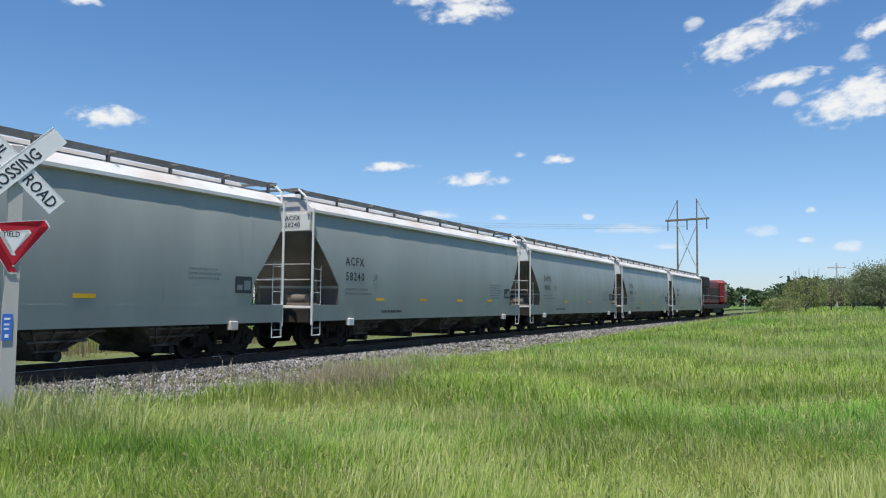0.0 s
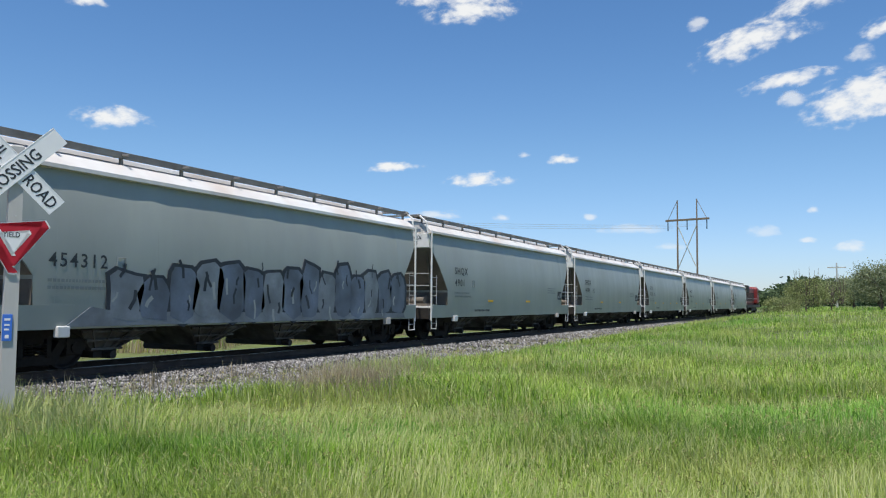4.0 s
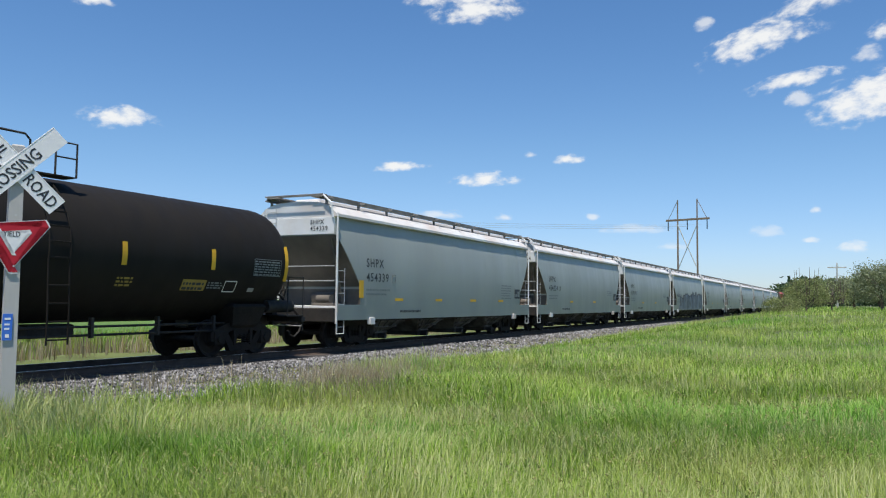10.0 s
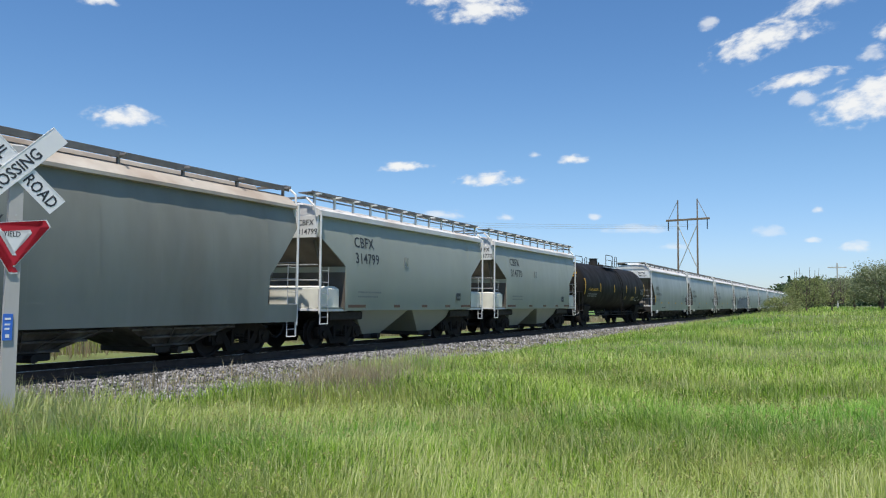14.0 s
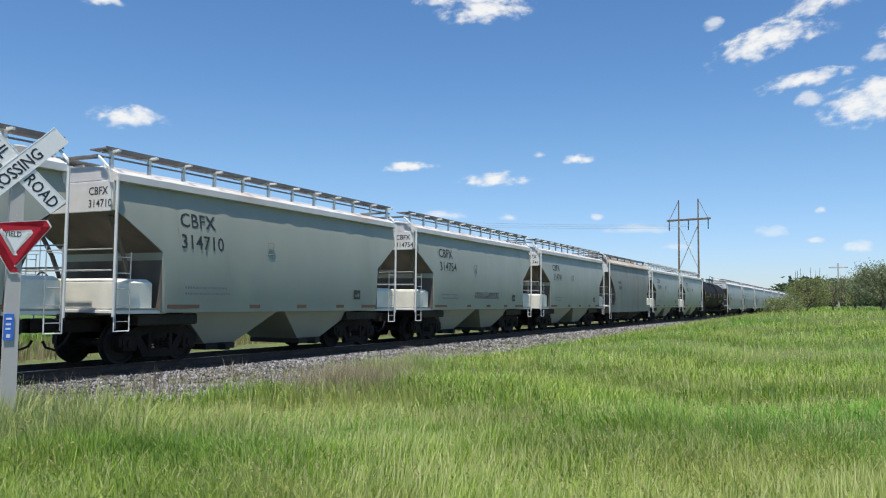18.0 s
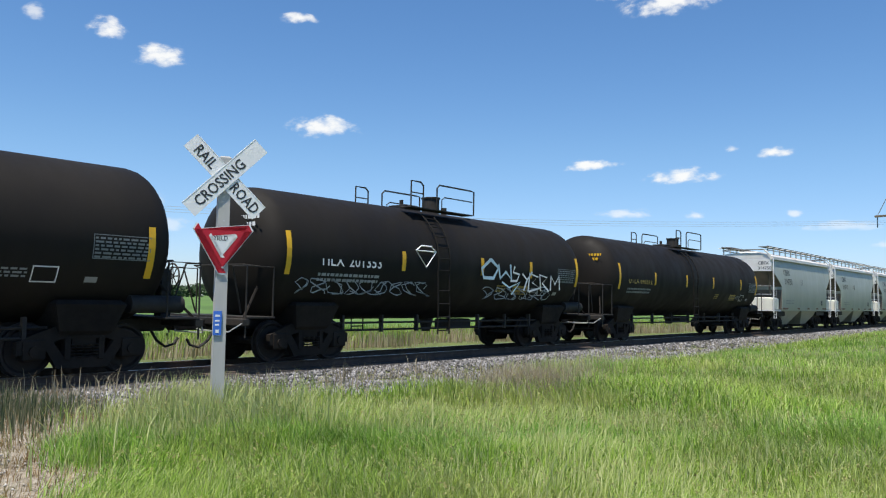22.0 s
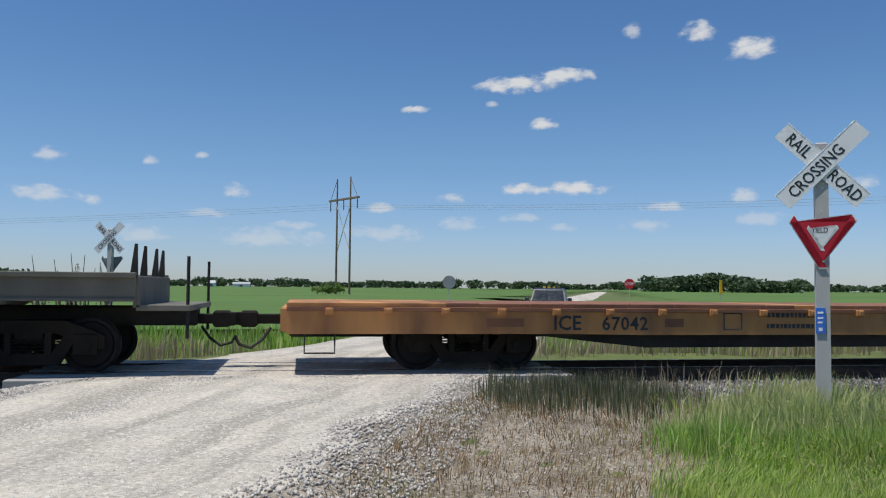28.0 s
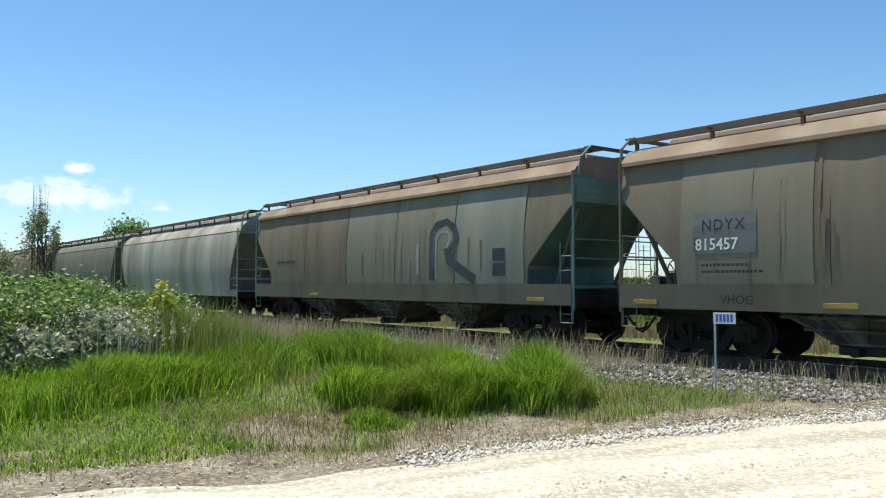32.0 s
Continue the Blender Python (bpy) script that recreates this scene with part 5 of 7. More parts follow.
for x, w in ((-0.72, 0.1), (0.74, 0.2), (3.4, 0.15)):
    put("side_pocket", Shape().box(x - w, -1.575, 1.32, x + w, -1.562, 1.5), M["black_steel"], gond)
put("side_pocket", Shape().extrude_y([(-4.1, 0.75), (-3.75, 0.98), (-3.55, 0.95), (-3.5, 0.62), (-3.6, 0.56)], -1.568, -1.5), M["black_steel"], gond, "dark opening above the truck")
cx_ = lambda pts: [(-0.72 + (a - 595) / 174.7, 1.62 - (b - 75) / 188) for a, b in pts]
for pts in ([(580, 158), (610, 195), (606, 250), (586, 290), (596, 316)], [(586, 158), (640, 164), (660, 180), (664, 240), (656, 290), (640, 312)], [(690, 178), (692, 240), (702, 272), (738, 278), (752, 232), (744, 182), (720, 162), (684, 166)],
            [(770, 168), (762, 230), (764, 284), (776, 312)], [(786, 170), (796, 224), (792, 276), (806, 282), (826, 232), (820, 170)], [(846, 170), (856, 264), (880, 300)], [(858, 182), (870, 276), (886, 290), (900, 214), (940, 176), (900, 158), (862, 178)],
            [(936, 182), (918, 230), (950, 292), (940, 312)], [(1032, 168), (1036, 214), (986, 220), (990, 274), (1040, 270), (1046, 290), (1006, 292)]):
    stroke(gond, "spray_paint", cx_(pts), 0.026, M["graffiti_dark"], -1.5685, "dark sprayed letter")
for pts, c in (([(300, 168), (262, 180), (246, 220), (262, 252), (300, 258)], "graffiti_faint"), ([(345, 165), (350, 210), (385, 228), (402, 190), (398, 160)], "old_teal"), ([(425, 160), (440, 170), (430, 230)], "old_teal"),
               ([(470, 158), (512, 176), (526, 206), (478, 212), (446, 240), (448, 284)], "graffiti_faint"), ([(484, 226), (500, 262), (480, 290)], "graffiti_faint"), ([(386, 232), (392, 300)], "old_brown"), ([(322, 180), (330, 300)], "graffiti_faint")):
    stroke(gond, "spray_paint", cx_(pts), 0.03, M[c], -1.5675, "faded sprayed letter")
write_on(gond, "QUIT", 0.2, 2.44, -1.5685, 0.94, M["graffiti_dark"], 1.0, 0.004)
scrawl(gond, 2.1, 3.2, 0.62, 0.78, -1.5685, random.Random(3), 5, M["graffiti_dark"], 0.012, label="small dark scrawl")
write_on(bulk, "CAIX", 0.38, -7.45, -1.56, 0.76, M["ink_white"], 1.1, 0.006)
small_print(bulk, -4.0, 1.0, -1.56, 2, 1.0, rng, "ink_white", h=0.07, gap=0.16)
small_print(bulk, 1.0, 0.95, -1.56, 3, 0.9, rng, "ink_faint", h=0.05, gap=0.1)
small_print(bulk, 7.0, 0.95, -1.56, 2, 1.0, rng, "ink_white", h=0.07, gap=0.15)
small_print(bulk, 9.0, 0.85, -1.56, 2, 0.9, rng, "ink_white", h=0.06, gap=0.12)
stencil_box(bulk, 5.3, 0.72, -1.557, 0.6, 0.36)
for x in (-6.36, -2.54, 0.05, 2.45, 6.6):
    put("reflective_strip", Shape().box(x, -1.56, 0.95, x + 0.5, -1.552, 1.07), M["yellow"], bulk)
for e in (-1, 1):
    put("round_mark", Shape().tube([(e * 10.25, -1.5, 2.95), (e * 10.25, -1.575, 2.95)], 0.12, 18), M["ink_white"], bulk, "white round dot")
    put("reflective_strip", Shape().box(e * 9.5 - (0.27 if e > 0 else -0.3), -1.56, 0.88, e * 9.5 + (0.27 if e > 0 else 0.6), -1.552, 1.1), M["yellow"], bulk)
    put("paint_patch", Shape().box(e * 8.7 - 0.1, -1.56, 0.94, e * 8.7 + 0.1, -1.552, 1.13), M["ink_white"], bulk)
scrawl(bulk, 10.2, 10.6, 1.45, 1.6, -1.557, random.Random(4), 3, M["ink_faint"], 0.012, label="small pale scrawl")

# print on the rear heads of the tanks
for car, half, ink in ((tank_1, 8.27, "yellow"), (tank_2, 8.3, "yellow"), (tank_3, 6.87, "ink_white"), (tank_4, 9.73, "ink_white"), (tank_5, 9.64, "yellow")):
    for e in (-1, 1):
        xh = e * (half - 0.7 * (1 - math.sqrt(1 - (1.0 / 1.53) ** 2)) + 0.05)
        tagged(put("head_print", bars([(0, 0.16, 0.75), (0, 0, 0.6)], rng, 0.07, 0.09), M[ink], car, "small print on the tank head", at=pose(xh, -1.05 * e * -1 if e < 0 else -0.35, 3.0, 0, 0, 90 * e) if e > 0 else pose(xh, -0.35, 3.0, 0, 0, -90)), kind="stuff")
# weathered hoppers
y = near(RIB, 2.3)
put("number_panel", Shape().loft([[(-6.8, near(RIB, z) - 0.012, z), (-5.42, near(RIB, z) - 0.012, z)] for z in (2.05, 2.3, 2.6, 2.84)], False, False), M["panel_grey"], old_1, "dark repainted number panel")
letter_side(old_1, RIB, "NDYX", 0.3, -6.6, 2.5, M["ink_dark"], 1.2, 0.016)
letter_side(old_1, RIB, "815457", 0.32, -6.74, 2.12, M["ink_white"], 0.98, 0.016)
scrawl(old_1, 4.9, 5.9, 1.7, 2.0, near(RIB, 1.9) - 0.014, random.Random(1), 3, M["ink_dark"], 0.022, label="small dark scrawl")
small_print(old_1, -6.6, 1.8, near(RIB, 1.9) - 0.014, 2, 1.3, rng, "ink_dark", h=0.05, gap=0.13)
write_on(old_1, "VHOG", 0.24, -6.2, -1.603, 1.08, M["ink_dark"], 1.0, 0.002)
for car, xs in ((old_1, (-8.3, -4.2, 4.4)), (old_2, (-4.0, 7.2))):
    for x in xs:
        put("reflective_strip", Shape().box(x, -1.602, 1.04, x + 0.6, -1.58, 1.13), M["dull_yellow"], car, "dull yellow reflective strip")
def side_panel(car, x0, x1, z0, z1, mat, label, off=0.015):
    """A sheet of the side in another paint, laid on its curve."""
    put("side_sheet", Shape().loft([[(x0, near(RIB, z) + 0.01 - off, z), (x1, near(RIB, z) + 0.01 - off, z)] for z in np.linspace(z0, z1, 7)], False, False), mat, car, label, 60)


for car, spans in ((old_1, ((-7.1, -4.35, "old_olive"), (-1.45, 1.35, "old_rust"), (1.4, 2.75, "old_tan"), (4.3, 7.0, "old_rust"))), (old_2, ((-7.0, -4.4, "old_tan"), (-4.35, -1.5, "old_rust"), (-1.45, 1.4, "old_olive"), (1.45, 4.3, "old_olive"), (4.35, 7.1, "old_pale")))):
    for x0, x1, paint in spans:
        side_panel(car, x0, x1, 1.46, 3.97, M[paint], "faded sheet of another tone")
# rust runs below the seams
rn = random.Random(31)
for car in (old_1, old_2):
    s = Shape()
    for k in range(26):
        x, z1 = rn.uniform(-6.9, 6.9), rn.uniform(2.2, 3.8)
        z0, w = max(1.47, z1 - rn.uniform(0.5, 2.2)), rn.uniform(0.012, 0.05)
        s.loft([[(x - w * (1 - 0.7 * f), near(RIB, z) - 0.012, z), (x + w * (1 - 0.7 * f), near(RIB, z) - 0.012, z)] for f, z in ((0, z1), (0.35, z1 + (z0 - z1) * 0.35), (0.7, z1 + (z0 - z1) * 0.7), (1, z0))], False, False)
    tagged(put("rust_runs", s, M["old_rust"], car, "dark rust runs down the side"), kind="stuff")
# a large painted letter and patches on the second one
stroke(old_2, "painted_letter", [(3.3, 1.55), (3.3, 2.2), (3.3, 2.85), (3.5, 3.08), (3.95, 3.15), (4.3, 2.98), (4.42, 2.7), (4.3, 2.4), (4.05, 2.22)], 0.13, M["paint_grey"], -0.013, "large dark painted letter")
stroke(old_2, "painted_letter", [(4.0, 2.45), (4.1, 2.1), (4.5, 1.9), (5.2, 1.56)], 0.14, M["paint_grey"], -0.015, "large dark painted letter")
stroke(old_2, "painted_letter", [(3.5, 1.6), (3.5, 2.2), (3.5, 2.75), (3.7, 2.9), (4.0, 2.92), (4.15, 2.7), (4.0, 2.45)], 0.035, M["graffiti_faint"], -0.017, "worn pale outline")
for x, z0, z1 in ((1.7, 1.9, 2.85), (2.15, 1.6, 2.2), (2.6, 1.7, 2.6)):
    stroke(old_2, "painted_letter", [(x, z0), (x, 0.5 * (z0 + z1)), (x + 0.02, z1)], 0.07, M["old_grey"], -0.013, "worn painted stroke")
for z in (1.66, 2.04):
    put("stencil_square", Shape().box(5.95, near(RIB, 2.0) - 0.018, z, 6.4, near(RIB, 2.0) - 0.002, z + 0.33), M["ink_dark"], old_2, "dark painted square")

small_print(old_2, -6.6, 2.2, near(RIB, 2.3) - 0.016, 1, 1.6, rng, "ink_dark", h=0.1)

# ---- signs ----
def crossbuck(at, label, back=False):
    """A railway crossing sign on a square timber post, facing -y in its own space."""
    ob = thing("crossing_sign", label, "crossing sign", "crossbuck signs", at)
    put("post", Shape().box(-0.075, -0.075, -0.5, 0.075, 0.075, 3.22, 0.004), M["wood_post"], ob, "weathered square timber post")
    y0 = -0.085
    for k, (ang, words) in enumerate(((-45, (("RAIL", -0.50), ("ROAD", 0.13))), (45, (("CROSSING", -0.49),)))):
        y = y0 - 0.012 * k
        blade = put("blade", Shape().box(-0.61, -0.006, -0.115, 0.61, 0.0, 0.115), M["sign_white"], ob, "white reflective blade with black letters", at=pose(0, y, 2.95, 0, -ang, 0))
        put("bright_edge", Shape().box(-0.608, -0.009, 0.104, 0.608, -0.0062, 0.113), M["sign_white"], blade)
        for word, x in words:
            put("lettering", lettering(word, 0.19, M["ink_dark"], 1.0 if len(word) > 4 else 1.05, 0.003), None, blade, "", at=pose(x, -0.0085, -0.068, 90, 0, 0) @ Matrix.Diagonal((0.86 if len(word) > 4 else 0.8, 1, 1, 1)))
    tri = lambda r: [(r * math.sin(a + d), r * math.cos(a + d)) for a in (math.pi, math.pi / 3, -math.pi / 3) for d in (-0.12, 0.0, 0.12)]
    plate = lambda r, a, b: Shape().extrude_y([(x, 2.13 + z) for x, z in tri(r)][::-1], a, b)
    yy = 0.1 if back else y0
    yi = put("yield_sign", plate(0.4, yy - 0.008, yy), M["sign_back"] if back else M["sign_white"], ob, "grey back of a triangular sign" if back else "red and white give-way triangle")
    if not back:
        put("red_border", plate(0.382, yy - 0.011, yy - 0.0082), M["sign_red"], yi)
        put("white_centre", plate(0.188, yy - 0.014, yy - 0.0112), M["sign_white"], yi)
        put("lettering", lettering("YIELD", 0.085, M["ink_dark"], 1.0, 0.001), None, yi, at=pose(-0.12, yy - 0.0165, 2.155, 90, 0, 0) @ Matrix.Diagonal((0.8, 1, 1, 1)))
        for z in (1.82, 2.4):
            put("bolt", Shape().tube([(0, yy - 0.02, z), (0, yy - 0.005, z)], 0.012, 8), M["galv"], ob)
    tag = put("notice_plate", Shape().box(-0.085, -0.092, 0.98, 0.015, -0.078, 1.28), M["sign_blue"], ob, "small blue emergency notice plate")
    put("print_bar", Shape().box(-0.065, -0.0945, 1.21, -0.005, -0.0925, 1.235).box(-0.065, -0.0945, 1.15, -0.01, -0.0925, 1.17).box(-0.065, -0.0945, 1.1, -0.015, -0.0925, 1.12).box(-0.055, -0.0945, 1.01, -0.015, -0.0925, 1.05), M["sign_white"], tag)
    return ob


crossbuck(pose(6.0, 8.52, 0, 0, 0, -27), "white crossbuck sign and give-way triangle on a timber post in grass")
crossbuck(pose(-6.0, 26.74, 0.0, 0, 0, -18), "distant crossbuck sign with the grey back of a triangle", True)

crossbuck(pose(188, 19.8, 0.0, 0, 0, -90), "small far crossbuck sign beyond the locomotive")

plate = thing("marker_sign", "small white and blue plate on a thin steel stake", "marker sign", at=pose(-7.2, 10.68, -0.12, 0, 0, 28))
put("stake", Shape().box(-0.015, -0.012, -0.3, 0.015, 0.012, 1.1), M["galv"], plate)
pl = put("plate", Shape().box(-0.02, -0.022, 0.98, 0.3, -0.014, 1.15), M["sign_white"], plate)
for k in range(5):
    put("print_bar", Shape().box(0.015 + k * 0.052, -0.025, 1.005, 0.053 + k * 0.052, -0.0225, 1.125), M["sign_blue"], pl)

stub = thing("track_marker", "short grey stub post at the road edge beside the rails", "stub post", at=pose(-5.1, 12.1, -0.1))
put("stub", Shape().box(-0.04, -0.04, -0.2, 0.04, 0.04, 0.22, 0.005), M["wood_post"], stub)


def small_sign(at, label, kind, shape_mat, post_h=2.0):
    ob = thing("road_sign", label, "road sign", "road signs", at)
    put("post", Shape().box(-0.03, -0.03, -0.4, 0.03, 0.03, post_h + 0.3), M["galv"], ob)
    n = 8 if kind == "stop" else 20
    r = 0.4 if kind == "stop" else 0.39
    poly = [(r * math.cos(2 * math.pi * (k + 0.5) / n), post_h + r * math.sin(2 * math.pi * (k + 0.5) / n)) for k in range(n)]
    pl = put("plate", Shape().extrude_y(poly, -0.05, -0.035), shape_mat, ob)
    if kind == "stop":
        put("lettering", lettering("STOP", 0.3, M["sign_white"]), None, pl, at=pose(-0.34, -0.055, post_h - 0.11, 90, 0, 0) @ Matrix.Diagonal((0.95, 1, 1, 1)))
    return ob


small_sign(pose(24.57, 58.0, -0.1, 0, 0, -20), "red octagonal stop sign at the roadside far off", "stop", M["sign_red"])
small_sign(pose(8.6, 47.2, -0.2, 0, 0, -12), "grey back of a round warning sign beside the gravel road", "round", M["sign_back"])
mk = thing("yellow_marker", "slim yellow marker on a thin stake in the crop", "marker post", at=pose(21.8, 39.4, -0.3))
put("stake", Shape().tube([(0, 0, -0.2), (0, 0, 1.8)], 0.015, 5), M["galv"], mk)
put("flag", Shape().box(-0.08, -0.03, 1.55, 0.1, 0.03, 2.3, 0.02), M["yellow"], mk)


# ---- power line ----
def pole_pair(at, height, gap, label):
    ob = thing("power_pole", label, "power pole", "two-legged power poles", at)
    for sg in (-1, 1):
        put("pole", Shape().tube([(sg * gap / 2, 0, -1), (sg * gap / 2, 0, height * 0.6), (sg * gap / 2, 0, height)], [0.2, 0.16, 0.11], 8), M["wood_pole"], ob, "", 40)
        put("peak_brace", Shape().tube([(sg * gap / 2, 0, height - 0.1), (sg * gap, 0, height - 3.5)], 0.05, 5), M["wood_pole"], ob)
        put("insulator", Shape().tube([(sg * gap, 0, height - 3.6), (sg * gap, 0, height - 5.4)], 0.09, 6), M["glass_dark"], ob)
        put("cross_brace", Shape().tube([(sg * gap / 2, 0.12 * sg, height - 4.4), (-sg * gap / 2, 0.12 * sg, height - 12.2)], 0.08, 5), M["wood_post"], ob)
    put("crossarm", Shape().box(-gap * 1.12, -0.12, height - 3.75, gap * 1.12, 0.12, height - 3.4), M["wood_pole"], ob)
    put("insulator", Shape().tube([(0, 0, height - 3.6), (0, 0, height - 5.4)], 0.09, 6), M["glass_dark"], ob)
    return ob


P_LABEL = "tall two-legged timber power pole with a crossarm and X brace"
POLES = [(144.9, 24.6, 20.0, -90 - 15), (6.5, 135.0, 19.9, -61), (-226, 226, 19.5, 10)]
for x, y, h, a in POLES:
    pole_pair(pose(x, y, -0.2, 0, 0, a), h, 3.6 if x > 100 else 4.2, P_LABEL)
line = thing("power_line", "thin power wires strung between the timber poles", "power line")
ends = [(x, y, h - 5.0) for x, y, h, a in POLES] + [(-480, 420, 15.0)]
for a, b in zip(ends, ends[1:]):
    for off in (-3.6, 0, 3.6):
        s = Shape()
        d = Vector((b[0] - a[0], b[1] - a[1], 0)).normalized()
        n = Vector((-d.y, d.x, 0)) * off
        s.tube([Vector(a).lerp(Vector(b), k / 16) + n - Vector((0, 0, 10.0 * (k / 16) * (1 - k / 16))) for k in range(17)], 0.022, 3)
        put("wire", s, M["galv"], line)
up = thing("utility_pole", "slim timber utility pole with a short crossarm", "utility pole", at=pose(155, 1.2, 0.8))
put("pole", Shape().tube([(0, 0, -1), (0, 0, 8.0)], [0.16, 0.11], 8), M["wood_post"], up, "", 40)
put("crossarm", Shape().box(-0.08, -1.5, 7.1, 0.08, 1.5, 7.3), M["wood_post"], up)

# ---- pickup truck that waits on the road beyond the track ----
car = thing("pickup_truck", "dark pickup truck with amber roof lights waiting on the gravel", "pickup truck", at=pose(12.9, 41.0, -0.42, 0, 0, -22))
put("body", Shape().extrude_x([(-2.6, 0.45), (-2.65, 0.95), (-2.5, 1.08), (-1.2, 1.15), (2.6, 1.1), (2.6, 0.45)], -0.98, 0.98), M["truck_blue"], car)
cab = put("cab", Shape().loft([[(-0.95, -1.2, 1.12), (0.95, -1.2, 1.12), (0.95, 0.7, 1.12), (-0.95, 0.7, 1.12)], [(-0.78, -0.62, 1.85), (0.78, -0.62, 1.85), (0.78, 0.5, 1.85), (-0.78, 0.5, 1.85)], [(-0.7, -0.5, 1.93), (0.7, -0.5, 1.93), (0.7, 0.4, 1.93), (-0.7, 0.4, 1.93)]]), M["truck_blue"], car)
put("windscreen", Shape().add([(-0.84, -1.17, 1.2), (0.84, -1.17, 1.2), (0.72, -0.69, 1.8), (-0.72, -0.69, 1.8)], [(0, 1, 2, 3)]).add([(-0.84, -1.19, 1.2), (0.84, -1.19, 1.2), (0.72, -0.71, 1.8), (-0.72, -0.71, 1.8)], [(0, 1, 2, 3)]), M["glass_dark"], cab)
for x in (-0.25, 0.0, 0.25):
    put("roof_light", Shape().box(x - 0.07, -0.5, 1.93, x + 0.07, -0.38, 1.99), M["yellow"], cab)
put("bumper", Shape().box(-1.0, -2.85, 0.42, 1.0, -2.62, 0.66), M["chrome"], car)
put("grille", Shape().box(-0.6, -2.68, 0.68, 0.6, -2.62, 0.95), M["chrome"], car)
for sg in (-1, 1):
    put("headlight", Shape().box(sg * 0.78 - 0.14, -2.69, 0.72, sg * 0.78 + 0.14, -2.62, 0.92), M["sign_white"], car)
    put("mirror", Shape().box(sg * 1.1 - 0.1, -1.0, 1.2, sg * 1.1 + 0.1, -0.92, 1.42), M["truck_blue"], car)
    for y in (-1.75, 1.75):
        w = put("wheel", Shape().tube([(sg * 0.98, y, 0.38), (sg * 0.74, y, 0.38)], 0.38, 18), M["black_steel"], car, "", 40)
        put("rim", Shape().tube([(sg * 0.99, y, 0.38), (sg * 0.9, y, 0.38)], 0.22, 12), M["chrome"], w)

# ---- farm sheds far off ----
for x, y, w, d, h in ((-66, 900, 18, 10, 5.5), (-98, 905, 8, 8, 7)):
    sh = thing("farm_shed", "small white farm shed at the edge of the far woods", "farm shed", at=pose(x, y, 0))
    put("wall", Shape().box(-w / 2, -d / 2, -1, w / 2, d / 2, h * 0.6), M["sign_white"], sh)
    put("roof", Shape().extrude_x([(-d / 2 - 0.4, h * 0.6), (d / 2 + 0.4, h * 0.6), (0, h)], -w / 2 - 0.4, w / 2 + 0.4), M["galv"], sh)
    put("door", Shape().box(-1.8, -d / 2 - 0.1, -0.5, 1.8, -d / 2, h * 0.45), M["board_grey"], sh)


# ---- clouds: soft patches far off ----
def cloud_material():
    m = bpy.data.materials.new("cloud")
    m.use_nodes = True
    n, l = m.node_tree.nodes, m.node_tree.links
    n.remove(n["Principled BSDF"])
    co, info = n.new("ShaderNodeTexCoord"), n.new("ShaderNodeObjectInfo")
    off = n.new("ShaderNodeVectorMath")
    off.operation = "SCALE"
    off.inputs[0].default_value = (37, 91, 53)
    l.new(info.outputs["Random"], off.inputs["Scale"])
    sc = n.new("ShaderNodeVectorMath")
    sc.operation = "MULTIPLY_ADD"
    l.new(co.outputs["Object"], sc.inputs[0])
    sc.inputs[1].default_value = (0.018, 0.018, 0.032)
    l.new(off.outputs[0], sc.inputs[2])
    t = n.new("ShaderNodeTexNoise")
    t.inputs["Scale"].default_value, t.inputs["Detail"].default_value, t.inputs["Roughness"].default_value = 1.0, 6, 0.55
    l.new(sc.outputs[0], t.inputs["Vector"])
    g = n.new("ShaderNodeVectorMath")
    g.operation = "MULTIPLY_ADD"
    l.new(co.outputs["Generated"], g.inputs[0])
    g.inputs[1].default_value, g.inputs[2].default_value = (2, 0, 2), (-1, 0, -1)
    cut, up_, low_, join = n.new("ShaderNodeSeparateXYZ"), n.new("ShaderNodeMath"), n.new("ShaderNodeMath"), n.new("ShaderNodeMath")
    l.new(g.outputs[0], cut.inputs[0])                # flatter below than above
    up_.operation, low_.operation, join.operation = "MAXIMUM", "MINIMUM", "MULTIPLY_ADD"
    up_.inputs[1].default_value, low_.inputs[1].default_value, join.inputs[1].default_value = 0.0, 0.0, 1.5
    l.new(cut.outputs[2], up_.inputs[0])
    l.new(cut.outputs[2], low_.inputs[0])
    l.new(low_.outputs[0], join.inputs[0])
    l.new(up_.outputs[0], join.inputs[2])
    flat = n.new("ShaderNodeCombineXYZ")
    l.new(cut.outputs[0], flat.inputs[0])
    l.new(join.outputs[0], flat.inputs[2])
    ln = n.new("ShaderNodeVectorMath")
    ln.operation = "LENGTH"
    l.new(flat.outputs[0], ln.inputs[0])
    a = n.new("ShaderNodeMath")
    a.operation = "MULTIPLY_ADD"                     # noise * 2.2 - distance from the middle
    l.new(t.outputs[0], a.inputs[0])
    a.inputs[1].default_value = 2.7
    neg = n.new("ShaderNodeMath")
    neg.operation = "MULTIPLY"
    neg.inputs[1].default_value = -1.45
    l.new(ln.outputs["Value"], neg.inputs[0])
    l.new(neg.outputs[0], a.inputs[2])
    r = n.new("ShaderNodeMapRange")
    r.interpolation_type = "SMOOTHSTEP"
    r.inputs[1].default_value, r.inputs[2].default_value = 0.1, 1.25
    l.new(a.outputs[0], r.inputs[0])
    edge = n.new("ShaderNodeMapRange")
    edge.interpolation_type = "SMOOTHSTEP"
    edge.inputs[1].default_value, edge.inputs[2].default_value = 1.0, 0.7
    l.new(ln.outputs["Value"], edge.inputs[0])
    mul = n.new("ShaderNodeMath")
    mul.operation = "MULTIPLY"
